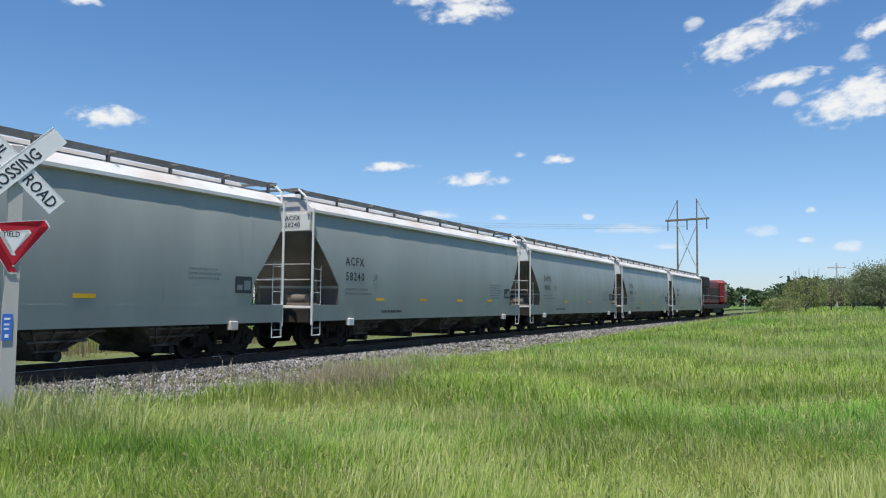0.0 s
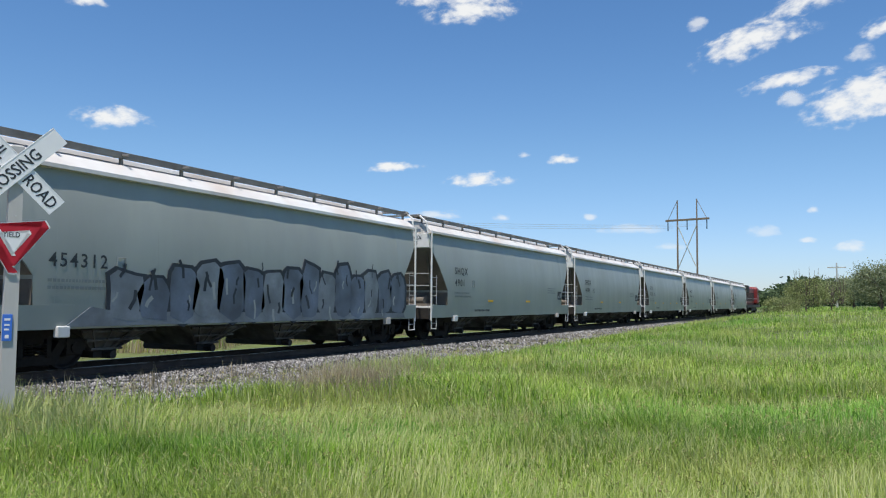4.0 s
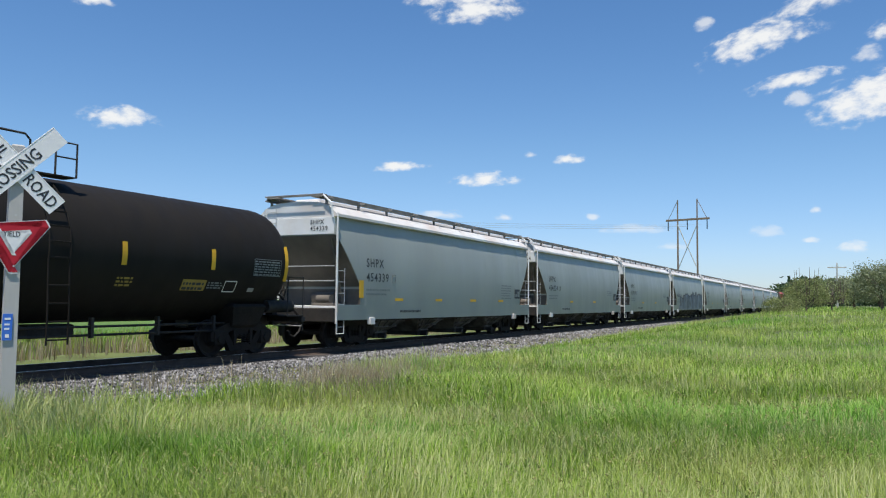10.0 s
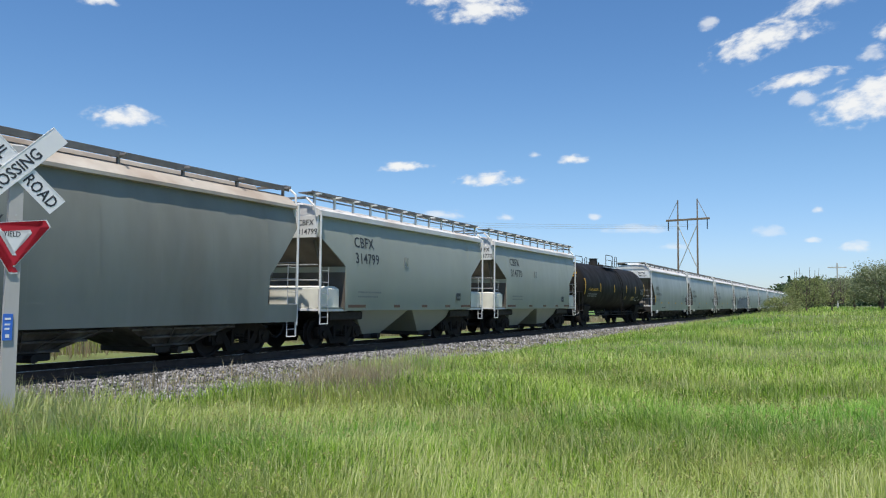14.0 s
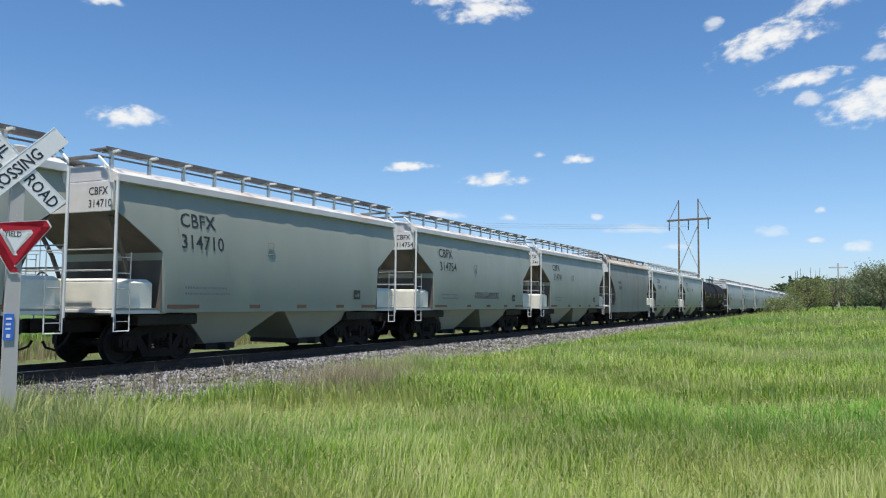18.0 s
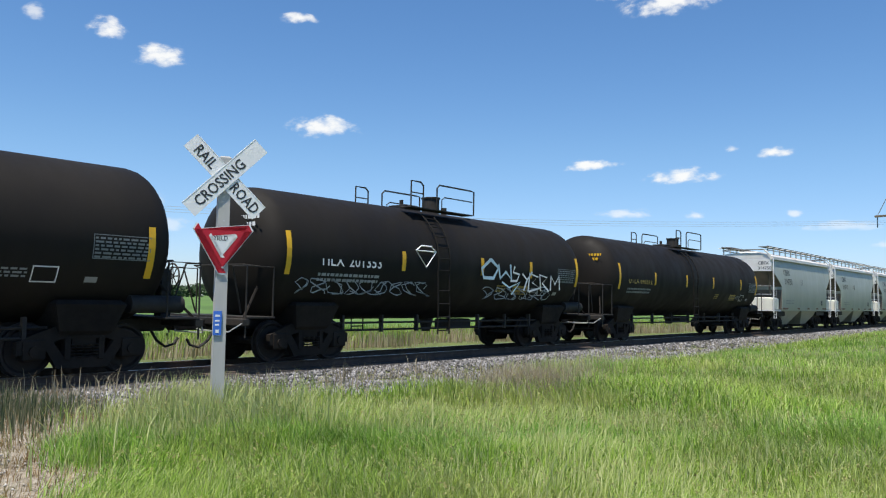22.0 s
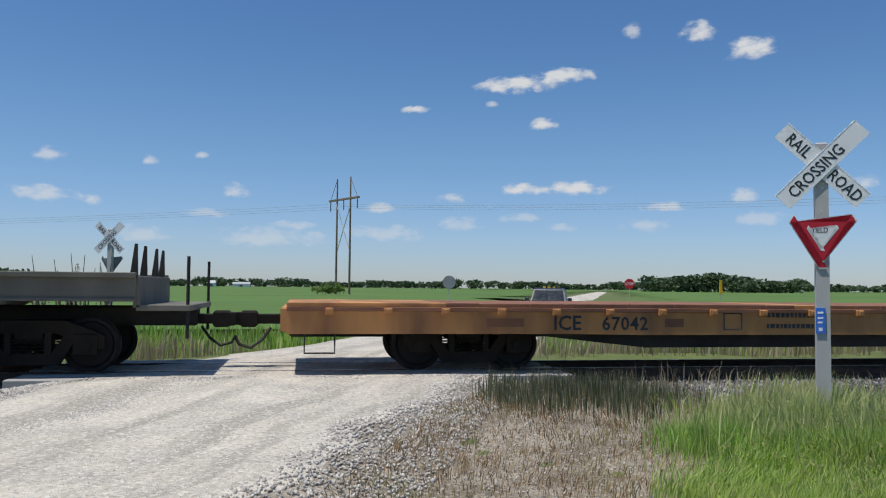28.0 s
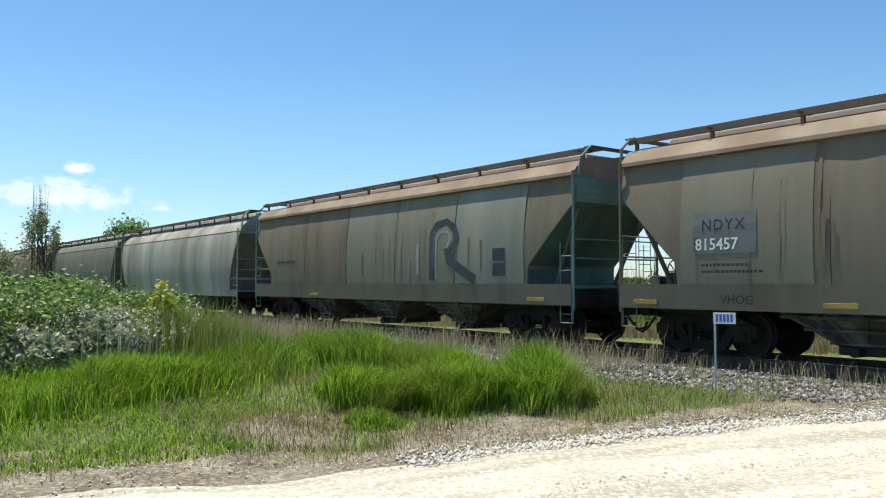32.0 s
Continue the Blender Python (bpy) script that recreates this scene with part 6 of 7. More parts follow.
    l.new(r.outputs[0], mul.inputs[0])
    l.new(edge.outputs[0], mul.inputs[1])
    thin = n.new("ShaderNodeAttribute")
    thin.attribute_type, thin.attribute_name = "OBJECT", "thick"
    mu2 = n.new("ShaderNodeMath")
    mu2.operation = "MULTIPLY"
    l.new(mul.outputs[0], mu2.inputs[0])
    l.new(thin.outputs["Fac"], mu2.inputs[1])
    # emission replaces sunlight on the cloud; the ramp paints its blue-grey shading
    em, tr, mx = n.new("ShaderNodeEmission"), n.new("ShaderNodeBsdfTransparent"), n.new("ShaderNodeMixShader")
    ramp = n.new("ShaderNodeValToRGB")
    ramp.color_ramp.elements[0].color, ramp.color_ramp.elements[1].color = (0.6, 0.69, 0.8, 1), (0.86, 0.875, 0.89, 1)
    ramp.color_ramp.elements[0].position, ramp.color_ramp.elements[1].position = 0.1, 0.62
    l.new(a.outputs[0], ramp.inputs[0])
    l.new(ramp.outputs[0], em.inputs[0])
    l.new(mu2.outputs[0], mx.inputs[0])
    l.new(tr.outputs[0], mx.inputs[1])
    l.new(em.outputs[0], mx.inputs[2])
    l.new(mx.outputs[0], n["Material Output"].inputs[0])
    return m


M["cloud"] = cloud_material()
# bearing, elevation, width and height in degrees
CLOUDS_ALONG = [(-40.5, 11.8, 4.9, 1.9), (-59.4, 9.6, 4.0, 0.9), (-65.7, 8.7, 4.7, 1.3), (-71.7, 10.1, 2.0, 0.9), (-68.9, 10.4, 1.0, 0.6), (-65.0, 20.5, 6.4, 2.6), (-80.9, 18.7, 1.5, 1.1), (-84.4, 17.4, 7.8, 2.6),
                (-88.6, 19.6, 6.9, 1.8), (-92.6, 17.3, 3.1, 1.5), (-86.6, 14.7, 5.7, 1.3), (-86.9, 13.4, 1.8, 1.2), (-90.9, 15.7, 1.7, 1.5), (-91.4, 13.0, 7.7, 3.6), (-61.4, 21.0, 3.0, 1.2), (-38.6, 19.0, 2.9, 0.9)]
CLOUDS_LOW = [(-85.1, 4.8, 2.3, 1.0), (-88.2, 6.2, 0.8, 0.7), (-76.7, 5.2, 5.0, 0.9), (-73.6, 6.0, 1.2, 0.6), (-67.6, 6.0, 1.5, 0.7), (-90.3, 3.7, 2.0, 0.9), (-87.7, 4.2, 1.3, 0.5), (-79.1, 3.9, 2.3, 0.6), (-62.8, 6.2, 3.8, 0.8)]
CLOUDS_ACROSS = [(-15.0, 14.4, 5.6, 1.6), (-18.4, 14.9, 4.6, 1.3), (-7.9, 12.6, 2.1, 0.7), (-13.3, 13.0, 1.0, 0.5), (-17.0, 11.6, 2.1, 1.1), (-23.3, 17.6, 1.5, 1.2), (-27.6, 17.2, 2.3, 1.7), (-30.9, 15.9, 3.2, 1.9),
                 (-19.0, 7.1, 5.6, 1.2), (-15.4, 7.0, 2.8, 1.0), (-10.5, 6.4, 2.6, 0.8), (-5.2, 5.6, 2.7, 0.9), (-25.2, 5.7, 3.1, 0.9), (-30.6, 6.3, 2.0, 1.2), (-31.7, 4.8, 3.7, 1.3), (-24.2, 4.4, 3.9, 1.1), (-11.1, 4.5, 3.2, 1.2),
                 (-15.5, 5.0, 3.1, 0.8), (-5.8, 3.8, 6.6, 1.4), (-18.2, 4.3, 2.1, 0.7), (-37.7, 6.8, 1.5, 1.1)]
CLOUDS_BACK = [(16.5, 8.3, 1.9, 1.2), (10.4, 8.3, 1.2, 0.8), (7.0, 8.9, 1.2, 0.6), (16.7, 5.8, 4.4, 1.2), (4.8, 6.5, 2.2, 1.2), (6.7, 5.0, 3.0, 0.8), (2.4, 3.4, 8.1, 1.7), (10.9, 3.4, 3.7, 1.3), (0.7, 4.3, 3.4, 0.7),
               (13.9, 5.6, 1.3, 0.9), (26.9, 4.2, 5.6, 1.8), (77.9, 5.6, 9.9, 2.6), (76.9, 7.4, 2.2, 1.1), (72.0, 5.1, 1.6, 0.8), (84.5, 8.3, 3.4, 2.3)]
CLOUDS = []
rng = random.Random(8)
for az, el, w, h in CLOUDS_ALONG + CLOUDS_LOW + CLOUDS_ACROSS + CLOUDS_BACK:
    far = 2600
    a, e = radians(az), radians(el)
    p = Vector((-math.sin(a) * far, math.cos(a) * far, math.tan(e) * far))
    W, Hh = far * math.tan(radians(w)) * 0.68, far * math.tan(radians(h)) * 0.74 / math.cos(e)
    s = Shape()
    cols, rows_ = 12, 6
    for j in range(rows_ + 1):
        for i in range(cols + 1):
            u, v = i / cols * 2 - 1, j / rows_ * 2 - 1
            s.v.append((u * W, 0.3 * W * (u * u + v * v), v * Hh))
    s.f = [(j * (cols + 1) + i, j * (cols + 1) + i + 1, (j + 1) * (cols + 1) + i + 1, (j + 1) * (cols + 1) + i) for j in range(rows_) for i in range(cols)]
    m = pose(p.x, p.y, p.z, 0, 0, az) @ pose(0, 0, 0, 0, -14 if az < -83 and el > 16 else (-9 if az < -80 and el > 11 else (-4 if el > 8 else 0)), 0)
    ob = tagged(put("cloud", s, M["cloud"], None, at=m), "small white fair-weather cloud in a blue sky", "cloud", "clouds")
    ob["thick"] = 0.4 if el < 5.4 and w > 2 else (0.62 if el < 7 or w < 2 else 0.95)
    drift = Vector((40, -96, 0)) * (0.4 if el < 6.5 else 1.0)
    mid = Matrix.Translation(drift * -(0.0 if az < -38 else 0.88))
    CLOUDS.append((ob, mid @ m, drift))

# ---- plants ----
GREEN = [(0.06, 0.12, 0.014), (0.15, 0.27, 0.03), (0.27, 0.44, 0.05), (0.38, 0.56, 0.075), (0.50, 0.63, 0.14), (0.66, 0.70, 0.32)]
M["grass"] = island_material("grass", GREEN, 0.6, 0.25, 0.4, 0.6, (0.46, 0.46, 0.15), 0.22, ((0.7, (0.15, 0.42, 0.06), 0.14, 0.49), (0.4, (0.52, 0.53, 0.19), 0.9, 0.56), (0.5, (0.07, 0.15, 0.02), 1.9, 0.56), (0.5, (0.34, 0.25, 0.12), 0.5, 0.63)))
M["grass_pale"] = island_material("grass_pale", [(0.28, 0.35, 0.10), (0.42, 0.47, 0.17), (0.60, 0.61, 0.30)], 0.7, 0.2, 0.3)
M["grass_dry"] = island_material("grass_dry", [(0.24, 0.19, 0.11), (0.37, 0.31, 0.2), (0.5, 0.45, 0.32)], 0.8, 0.15, 0.3)
M["grass_dark"] = island_material("grass_dark", [(0.05, 0.075, 0.03), (0.09, 0.12, 0.06), (0.17, 0.18, 0.1), (0.3, 0.27, 0.17)], 0.7, 0.2, 0.25)
M["grass_lush"] = island_material("grass_lush", [(0.03, 0.065, 0.006), (0.11, 0.22, 0.014), (0.27, 0.44, 0.035), (0.46, 0.58, 0.11)], 0.6, 0.2, 0.4, 0.6, (0.22, 0.25, 0.06), 0.8)
M["tuft_brown"] = island_material("tuft_brown", [(0.13, 0.085, 0.045), (0.27, 0.16, 0.075), (0.38, 0.28, 0.15), (0.5, 0.45, 0.33)], 0.8, 0.15, 0.2, 0.5, (0.2, 0.24, 0.06), 0.9)
M["weed_mixed"] = island_material("weed_mixed", [(0.10, 0.11, 0.04), (0.19, 0.20, 0.07), (0.30, 0.28, 0.14), (0.20, 0.30, 0.05), (0.42, 0.38, 0.24)], 0.7, 0.2, 0.3, 0.6, (0.3, 0.22, 0.1), 0.8)
M["weed_stalk"] = island_material("weed_stalk", [(0.12, 0.18, 0.03), (0.22, 0.30, 0.05), (0.34, 0.38, 0.09), (0.40, 0.36, 0.18)], 0.7, 0.2, 0.35, 0.6, (0.4, 0.42, 0.08), 0.3)
M["leaf"] = island_material("leaf", [(0.06, 0.12, 0.02), (0.10, 0.18, 0.035), (0.15, 0.25, 0.055)], 0.5, 0.35, 0.3)
M["leaf_thin"] = island_material("leaf_thin", [(0.14, 0.17, 0.06), (0.25, 0.29, 0.11), (0.4, 0.42, 0.2)], 0.6, 0.25, 0.45)
M["leaf_thicket"] = island_material("leaf_thicket", [(0.05, 0.1, 0.02), (0.12, 0.21, 0.04), (0.22, 0.32, 0.08), (0.42, 0.46, 0.26)], 0.5, 0.35, 0.35)
M["leaf_light"] = island_material("leaf_light", [(0.12, 0.2, 0.04), (0.2, 0.3, 0.07), (0.32, 0.4, 0.14)], 0.5, 0.35, 0.45)
M["leaf_pale"] = island_material("leaf_pale", [(0.16, 0.2, 0.1), (0.32, 0.36, 0.22), (0.55, 0.56, 0.42)], 0.6, 0.3, 0.3)
M["leaf_flower"] = island_material("leaf_flower", [(0.3, 0.32, 0.2), (0.6, 0.6, 0.5), (0.75, 0.74, 0.68)], 0.7, 0.2, 0.3)
M["seed_head"] = island_material("seed_head", [(0.24, 0.26, 0.07), (0.36, 0.37, 0.12), (0.48, 0.46, 0.2), (0.34, 0.26, 0.12)], 0.7, 0.15, 0.35)
M["leaf_yellow"] = island_material("leaf_yellow", [(0.25, 0.3, 0.03), (0.4, 0.42, 0.05), (0.5, 0.48, 0.08)], 0.6, 0.3, 0.3)
# distant trees and woods: air haze mixed into the leaf colours
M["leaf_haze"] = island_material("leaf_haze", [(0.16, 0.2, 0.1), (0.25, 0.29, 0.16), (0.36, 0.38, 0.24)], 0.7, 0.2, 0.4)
M["leaf_far_haze"] = island_material("leaf_far_haze", [(0.055, 0.085, 0.045), (0.08, 0.12, 0.06), (0.11, 0.15, 0.08)], 0.8, 0.1, 0.15)
M["stone"] = island_material("stone", [(0.05, 0.048, 0.047), (0.12, 0.115, 0.112), (0.22, 0.21, 0.205), (0.42, 0.405, 0.395)], 0.9, 0.2)
M["pebble"] = island_material("pebble", [(0.3, 0.275, 0.24), (0.48, 0.445, 0.39), (0.68, 0.64, 0.57)], 0.9, 0.2)
R_ = np.random.default_rng(5)


def raw_mesh(name, verts, tris, mat):
    me = bpy.data.meshes.new(name)
    me.vertices.add(len(verts))
    me.vertices.foreach_set("co", verts.astype(np.float32).ravel())
    me.loops.add(tris.size)
    me.loops.foreach_set("vertex_index", tris.astype(np.int32).ravel())
    me.polygons.add(len(tris))
    me.polygons.foreach_set("loop_start", np.arange(0, tris.size, 3, dtype=np.int32))
    me.update(calc_edges=True)
    me.materials.append(mat)
    return me


def blades(x, y, h, w, lean=0.75, wind=(0.5, 0.15), droop=0.5, base=None):
    """Curved tapering blades: five points and three triangles each."""
    n = len(x)
    z = height(x, y) - 0.02 if base is None else base
    a = R_.uniform(0, 2 * np.pi, n)
    h = h * (1 + 0.22 * np.sin(x * 2.9 + 1.4 * np.sin(y * 2.2)) * np.sin(y * 3.3 + 0.8))
    face = R_.uniform(0, 2 * np.pi, n)
    out = R_.uniform(0, lean, n)
    gust = 0.35 * np.sin(x * 1.1 + 1.6 * np.sin(y * 0.8))
    dx = np.cos(a) * out + gust * lean + wind[0] * R_.uniform(0.05, 0.45, n) * droop
    dy = np.sin(a) * out + wind[1] * R_.uniform(0.05, 0.45, n) * droop
    sx, sy = np.cos(face) * w / 2, np.sin(face) * w / 2
    v = np.empty((n, 5, 3))
    v[:, 0] = np.stack([x - sx, y - sy, z], 1)
    v[:, 1] = np.stack([x + sx, y + sy, z], 1)
    mx, my, mz = x + dx * h * 0.35, y + dy * h * 0.35, z + h * 0.62
    v[:, 2] = np.stack([mx - sx * 0.8, my - sy * 0.8, mz], 1)
    v[:, 3] = np.stack([mx + sx * 0.8, my + sy * 0.8, mz], 1)
    v[:, 4] = np.stack([x + dx * h, y + dy * h, z + h * (1 - 0.25 * np.hypot(dx, dy))], 1)
    t = np.array([[0, 1, 3], [0, 3, 2], [2, 3, 4]])[None] + (np.arange(n) * 5)[:, None, None]
    return v.reshape(-1, 3), t.reshape(-1, 3)


def stuff(name, parts, mat, label, category):
    vs, ts, o = [], [], 0
    for v, t in parts:
        vs.append(v)
        ts.append(t + o)
        o += len(v)
    ob = new(name, raw_mesh(name, np.concatenate(vs), np.concatenate(ts), mat))
    return tagged(ob, label, category, kind="stuff")


def scatter(n, x0, x1, y0, y1):
    return R_.uniform(x0, x1, n), R_.uniform(y0, y1, n)


def polar(n, r0, r1, a0, a1):
    """Points round the standpoint between two bearings (degrees from +y to the left), even in area."""
    r = np.sqrt(R_.uniform(r0 * r0, r1 * r1, n))
    a = np.radians(R_.uniform(a0, a1, n))
    return -np.sin(a) * r, np.cos(a) * r


def keep(x, y, *masks):
    k = np.ones(len(x), bool)
    for m in masks:
        k &= m
    return x[k], y[k]


def road_gap(x, y):
    """How far beyond the road's edge, in metres; negative on it."""
    return np.abs(x - road_mid(y)) - road_half(y)


def right_field(x, y):
    """Green verge: past the worn dirt, up to the ballast."""
    edge = np.interp(y, [-6, 3, 6, 8.8, 10.2, 13], [0.6, 2.0, 3.2, 4.5, 5.5, 5.6]) + 0.25 * np.sin(y * 3.1) + 0.12 * np.sin(y * 7.7)
    top = np.interp(x, [4, 9, 12, 16, 20, 27, 60, 200], [9.7, 9.1, 8.3, 8.9, 9.9, 10.4, 9.8, 8.5])
    if np.ndim(x):
        edge = edge + R_.normal(0, 0.22, len(x))
    return (x > edge) & (y < top + 0.25 * np.sin(x * 1.9) + 0.2 * np.sin(x * 4.7))


def clumpy(x, y, s=0.6, sharp=0.0):
    f = np.sin(x * 1.9 / s + 1.7 * np.sin(y * 1.1 / s)) * np.sin(y * 2.3 / s + 1.2 * np.sin(x * 0.8 / s))
    return R_.uniform(-1, 1, len(x)) < f * 0.8 + 0.5


parts = []
for n, r0, r1, w, hh in ((200000, 4.2, 10, 0.0075, 0.27), (120000, 10, 20, 0.012, 0.27), (90000, 20, 38, 0.013, 0.21), (70000, 38, 75, 0.022, 0.22), (26000, 75, 170, 0.06, 0.36)):
    x, y = polar(n, r0, r1, -101, -24 if r0 < 20 else -50)
    x, y = keep(x, y, right_field(x, y))
    x, y = keep(x, y, clumpy(x, y, 0.8 if r0 < 20 else 2.0))
    h = hh * R_.uniform(0.45, 1.2, len(x)) * (1 + 0.25 * np.sin(x * 0.7 + np.sin(y * 0.9)) + 0.18 * np.sin(x * 1.7 + 2 * y))
    parts.append(blades(x, y, h, w * R_.uniform(0.7, 1.4, len(x))))
n = 9000
x, y = scatter(n, 4.5, 6.2, 5.5, 8.2)
x, y = keep(x, y, right_field(x, y))
parts.append(blades(x, y, R_.uniform(0.2, 0.42, len(x)), R_.uniform(0.007, 0.012, len(x)), 0.4))
stuff("verge_grass", parts, M["grass"], "tall wind-blown green grass on the railway verge", "grass")

# pale seed heads and stalks among it
parts = []
for n, r0, r1, w, hh in ((24000, 4.2, 11, 0.006, 0.34), (16000, 11, 24, 0.009, 0.33), (9000, 24, 60, 0.018, 0.25)):
    x, y = polar(n, r0, r1, -101, -24 if r0 < 20 else -50)
    x, y = keep(x, y, right_field(x, y))
    parts.append(blades(x, y, hh * R_.uniform(0.7, 1.15, len(x)), w * R_.uniform(0.7, 1.4, len(x)), 0.6, (0.9, 0.2), 0.8))
for cx, cy, rad, n in ((7.0, 9.3, 1.0, 900), (16.0, 9.6, 1.5, 900), (5.2, 7.2, 1.3, 1800), (5.4, 8.6, 0.9, 1200)):
    x, y = R_.normal(cx, rad * 0.5, n), R_.normal(cy, rad * 0.4, n)
    parts.append(blades(x, y, R_.uniform(0.3, 0.62, n), R_.uniform(0.008, 0.016, n), 0.4))
stuff("seed_grass", parts, M["grass_pale"], "pale straw-coloured seed stalks among the verge grass", "grass")

# dry stalks: beside the ballast, round the posts, on the dirt
parts = []
for cx, cy, rad, n in ((11.6, 7.5, 1.2, 1500), (12.5, 8.3, 1.2, 900), (5.6, 8.9, 0.7, 500), (15.5, 9.3, 1.6, 500)):
    x, y = R_.normal(cx, rad * 0.5, n), R_.normal(cy, rad * 0.4, n)
    parts.append(blades(x, y, R_.uniform(0.25, 0.55, n), R_.uniform(0.006, 0.011, n), 0.5))
x, y = scatter(9000, -32, 60, 11.0, 12.9)
x, y = keep(x, y, road_gap(x, y) > 0.5, clumpy(x, y, 1.1))
parts.append(blades(x, y, R_.uniform(0.15, 0.5, len(x)) * np.where(x > 15, 0.55, 1.0), R_.uniform(0.008, 0.016, len(x)), 0.5))
x, y = scatter(30000, -40, 70, 17.9, 21.5)
x, y = keep(x, y, road_gap(x, y) > 0.2, clumpy(x, y, 1.2))
parts.append(blades(x, y, R_.uniform(0.25, 0.75, len(x)), R_.uniform(0.012, 0.028, len(x)), 0.4))
x, y = scatter(26000, -26, -4.5, -2.0, 12.4)
gap = road_gap(x, y)
x, y = keep(x, y, gap > 0.2, gap < 5.0, clumpy(x, y, 0.7))
parts.append(blades(x, y, R_.uniform(0.04, 0.2, len(x)), R_.uniform(0.006, 0.011, len(x)), 1.0))
x, y = scatter(3500, -30, -9.5, 9.6, 12.6)
x, y = keep(x, y, clumpy(x, y, 0.9))
parts.append(blades(x, y, R_.uniform(0.3, 0.8, len(x)), R_.uniform(0.008, 0.016, len(x)), 0.6))
stuff("dry_grass", parts, M["grass_dry"], "dry straw-brown stalks along the ballast and dirt", "dry grass")

# mixed weeds between the mounds
x, y = scatter(30000, -15, -6, 3.0, 10.6)
x, y = keep(x, y, np.hypot((x + 7.8) / 0.95, (y - 4.2) / 0.95) > R_.uniform(0.6, 1.2, len(x)))
x, y = keep(x, y, road_gap(x, y) > 1.0 + 0.4 * np.sin(y * 1.3) + 0.2 * np.sin(y * 4.1))
stuff("verge_weeds", [blades(x, y, 0.14 * R_.uniform(0.3, 1.5, len(x)), R_.uniform(0.006, 0.012, len(x)), 1.0)], M["weed_mixed"], "short olive and straw weeds between the grass mounds", "weeds")

# low brown tufts on the worn dirt, rusty ground cover at the road's edge
x, y = scatter(50000, 0.0, 6.0, 3.0, 12.6)
x, y = keep(x, y, road_gap(x, y) > 0.15, ~right_field(x, y), clumpy(x, y, 0.3))
parts = [blades(x, y, R_.uniform(0.04, 0.17, len(x)), R_.uniform(0.005, 0.009, len(x)), 0.9)]
x, y = scatter(65000, -12, -3.5, -0.5, 12.2)
g = road_gap(x, y)
x, y = keep(x, y, g > 0.1, g < 1.3 + 0.4 * np.sin(y * 1.3), clumpy(x, y, 0.5))
parts.append(blades(x, y, R_.uniform(0.025, 0.1, len(x)), R_.uniform(0.004, 0.008, len(x)), 1.1))
x, y = R_.normal(-7.8, 0.7, 6000), R_.normal(4.2, 0.7, 6000)
parts.append(blades(x, y, R_.uniform(0.03, 0.13, len(x)), R_.uniform(0.004, 0.009, len(x)), 1.1))
stuff("dirt_tufts", parts, M["tuft_brown"], "low rusty-brown tufts on the worn dirt", "dry grass")
x, y = scatter(7000, -0.5, 6.0, 3.0, 12.6)
x, y = keep(x, y, road_gap(x, y) > -0.2, ~right_field(x, y), clumpy(x, y, 0.9))
shoulder_xy = (x, y)

# dark reeds between the road and the post
n = 6500
x, y = R_.uniform(2.2, 5.8, n), R_.uniform(8.6, 12.8, n)
x, y = keep(x, y, road_gap(x, y) > 0.1, (x - 3.9) ** 2 / 2.2 + (y - 10.9) ** 2 / 2.6 < R_.uniform(0.3, 1.5, n) + 0.3 * np.sin(x * 5))
stuff("reeds", [blades(x, y, R_.uniform(0.15, 0.42, len(x)), R_.uniform(0.008, 0.013, len(x)), 0.2, (0.3, 0.1), 0.3)], M["grass_dark"], "dark grey-green reeds beside the gravel road", "reeds")

# tall flowering weeds beyond the track
parts = []
for x0, x1, n, hh in ((-40, -6, 9000, 1.25), (-27, -10, 5200, 2.35), (8, 60, 5000, 0.9)):
    x, y = scatter(n, x0, x1, 18.6, 24.0)
    x, y = keep(x, y, road_gap(x, y) > 1.2, clumpy(x, y, 2.2))
    parts.append(blades(x, y, hh * R_.uniform(0.55, 1.1, len(x)), R_.uniform(0.012, 0.03, len(x)), 0.22, (0.6, 0.1), 0.4))
stuff("weed_stalks", parts, M["weed_stalk"], "tall yellow-green weeds beyond the rails", "weeds")

# far side and left verge green grass
parts = []
x, y = scatter(52000, -45, 75, 19.5, 30.5)
x, y = keep(x, y, road_gap(x, y) > 0.4, clumpy(x, y, 1.8), ~((x < -4.6) & (y < 25.5)))
parts.append(blades(x, y, R_.uniform(0.3, 0.75, len(x)), R_.uniform(0.02, 0.05, len(x)), 0.4))
x, y = scatter(40000, -36, -4.6, 17.8, 25.0)
x, y = keep(x, y, road_gap(x, y) > 0.2, clumpy(x, y, 1.4))
dry_beyond = blades(x, y, R_.uniform(0.2, 0.7, len(x)), R_.uniform(0.012, 0.026, len(x)), 0.7)
stuff("far_grass", parts, M["grass"], "long green grass between the track and the crop", "grass")
stuff("dead_weeds", [dry_beyond], M["grass_dry"], "dead straw-brown weeds beyond the rails", "dry grass")


parts = []
# short lawn at the road, a taller strip behind it, and mounds
x, y = scatter(60000, -12.5, -6.2, -2.5, 4.4)
x, y = keep(x, y, road_gap(x, y) > 0.75 + 0.25 * np.sin(y * 2.3), np.hypot((x + 7.8) / 0.95, (y - 4.2) / 0.95) > 1)
parts.append(blades(x, y, 0.085 * R_.uniform(0.5, 1.4, len(x)), R_.uniform(0.008, 0.015, len(x)), 1.1))
u = R_.uniform(0, 1, 26000)
x, y = -10.4 - 1.3 * u + R_.normal(0, 0.45, 26000), 0.2 + 5.2 * u + R_.normal(0, 0.4, 26000)
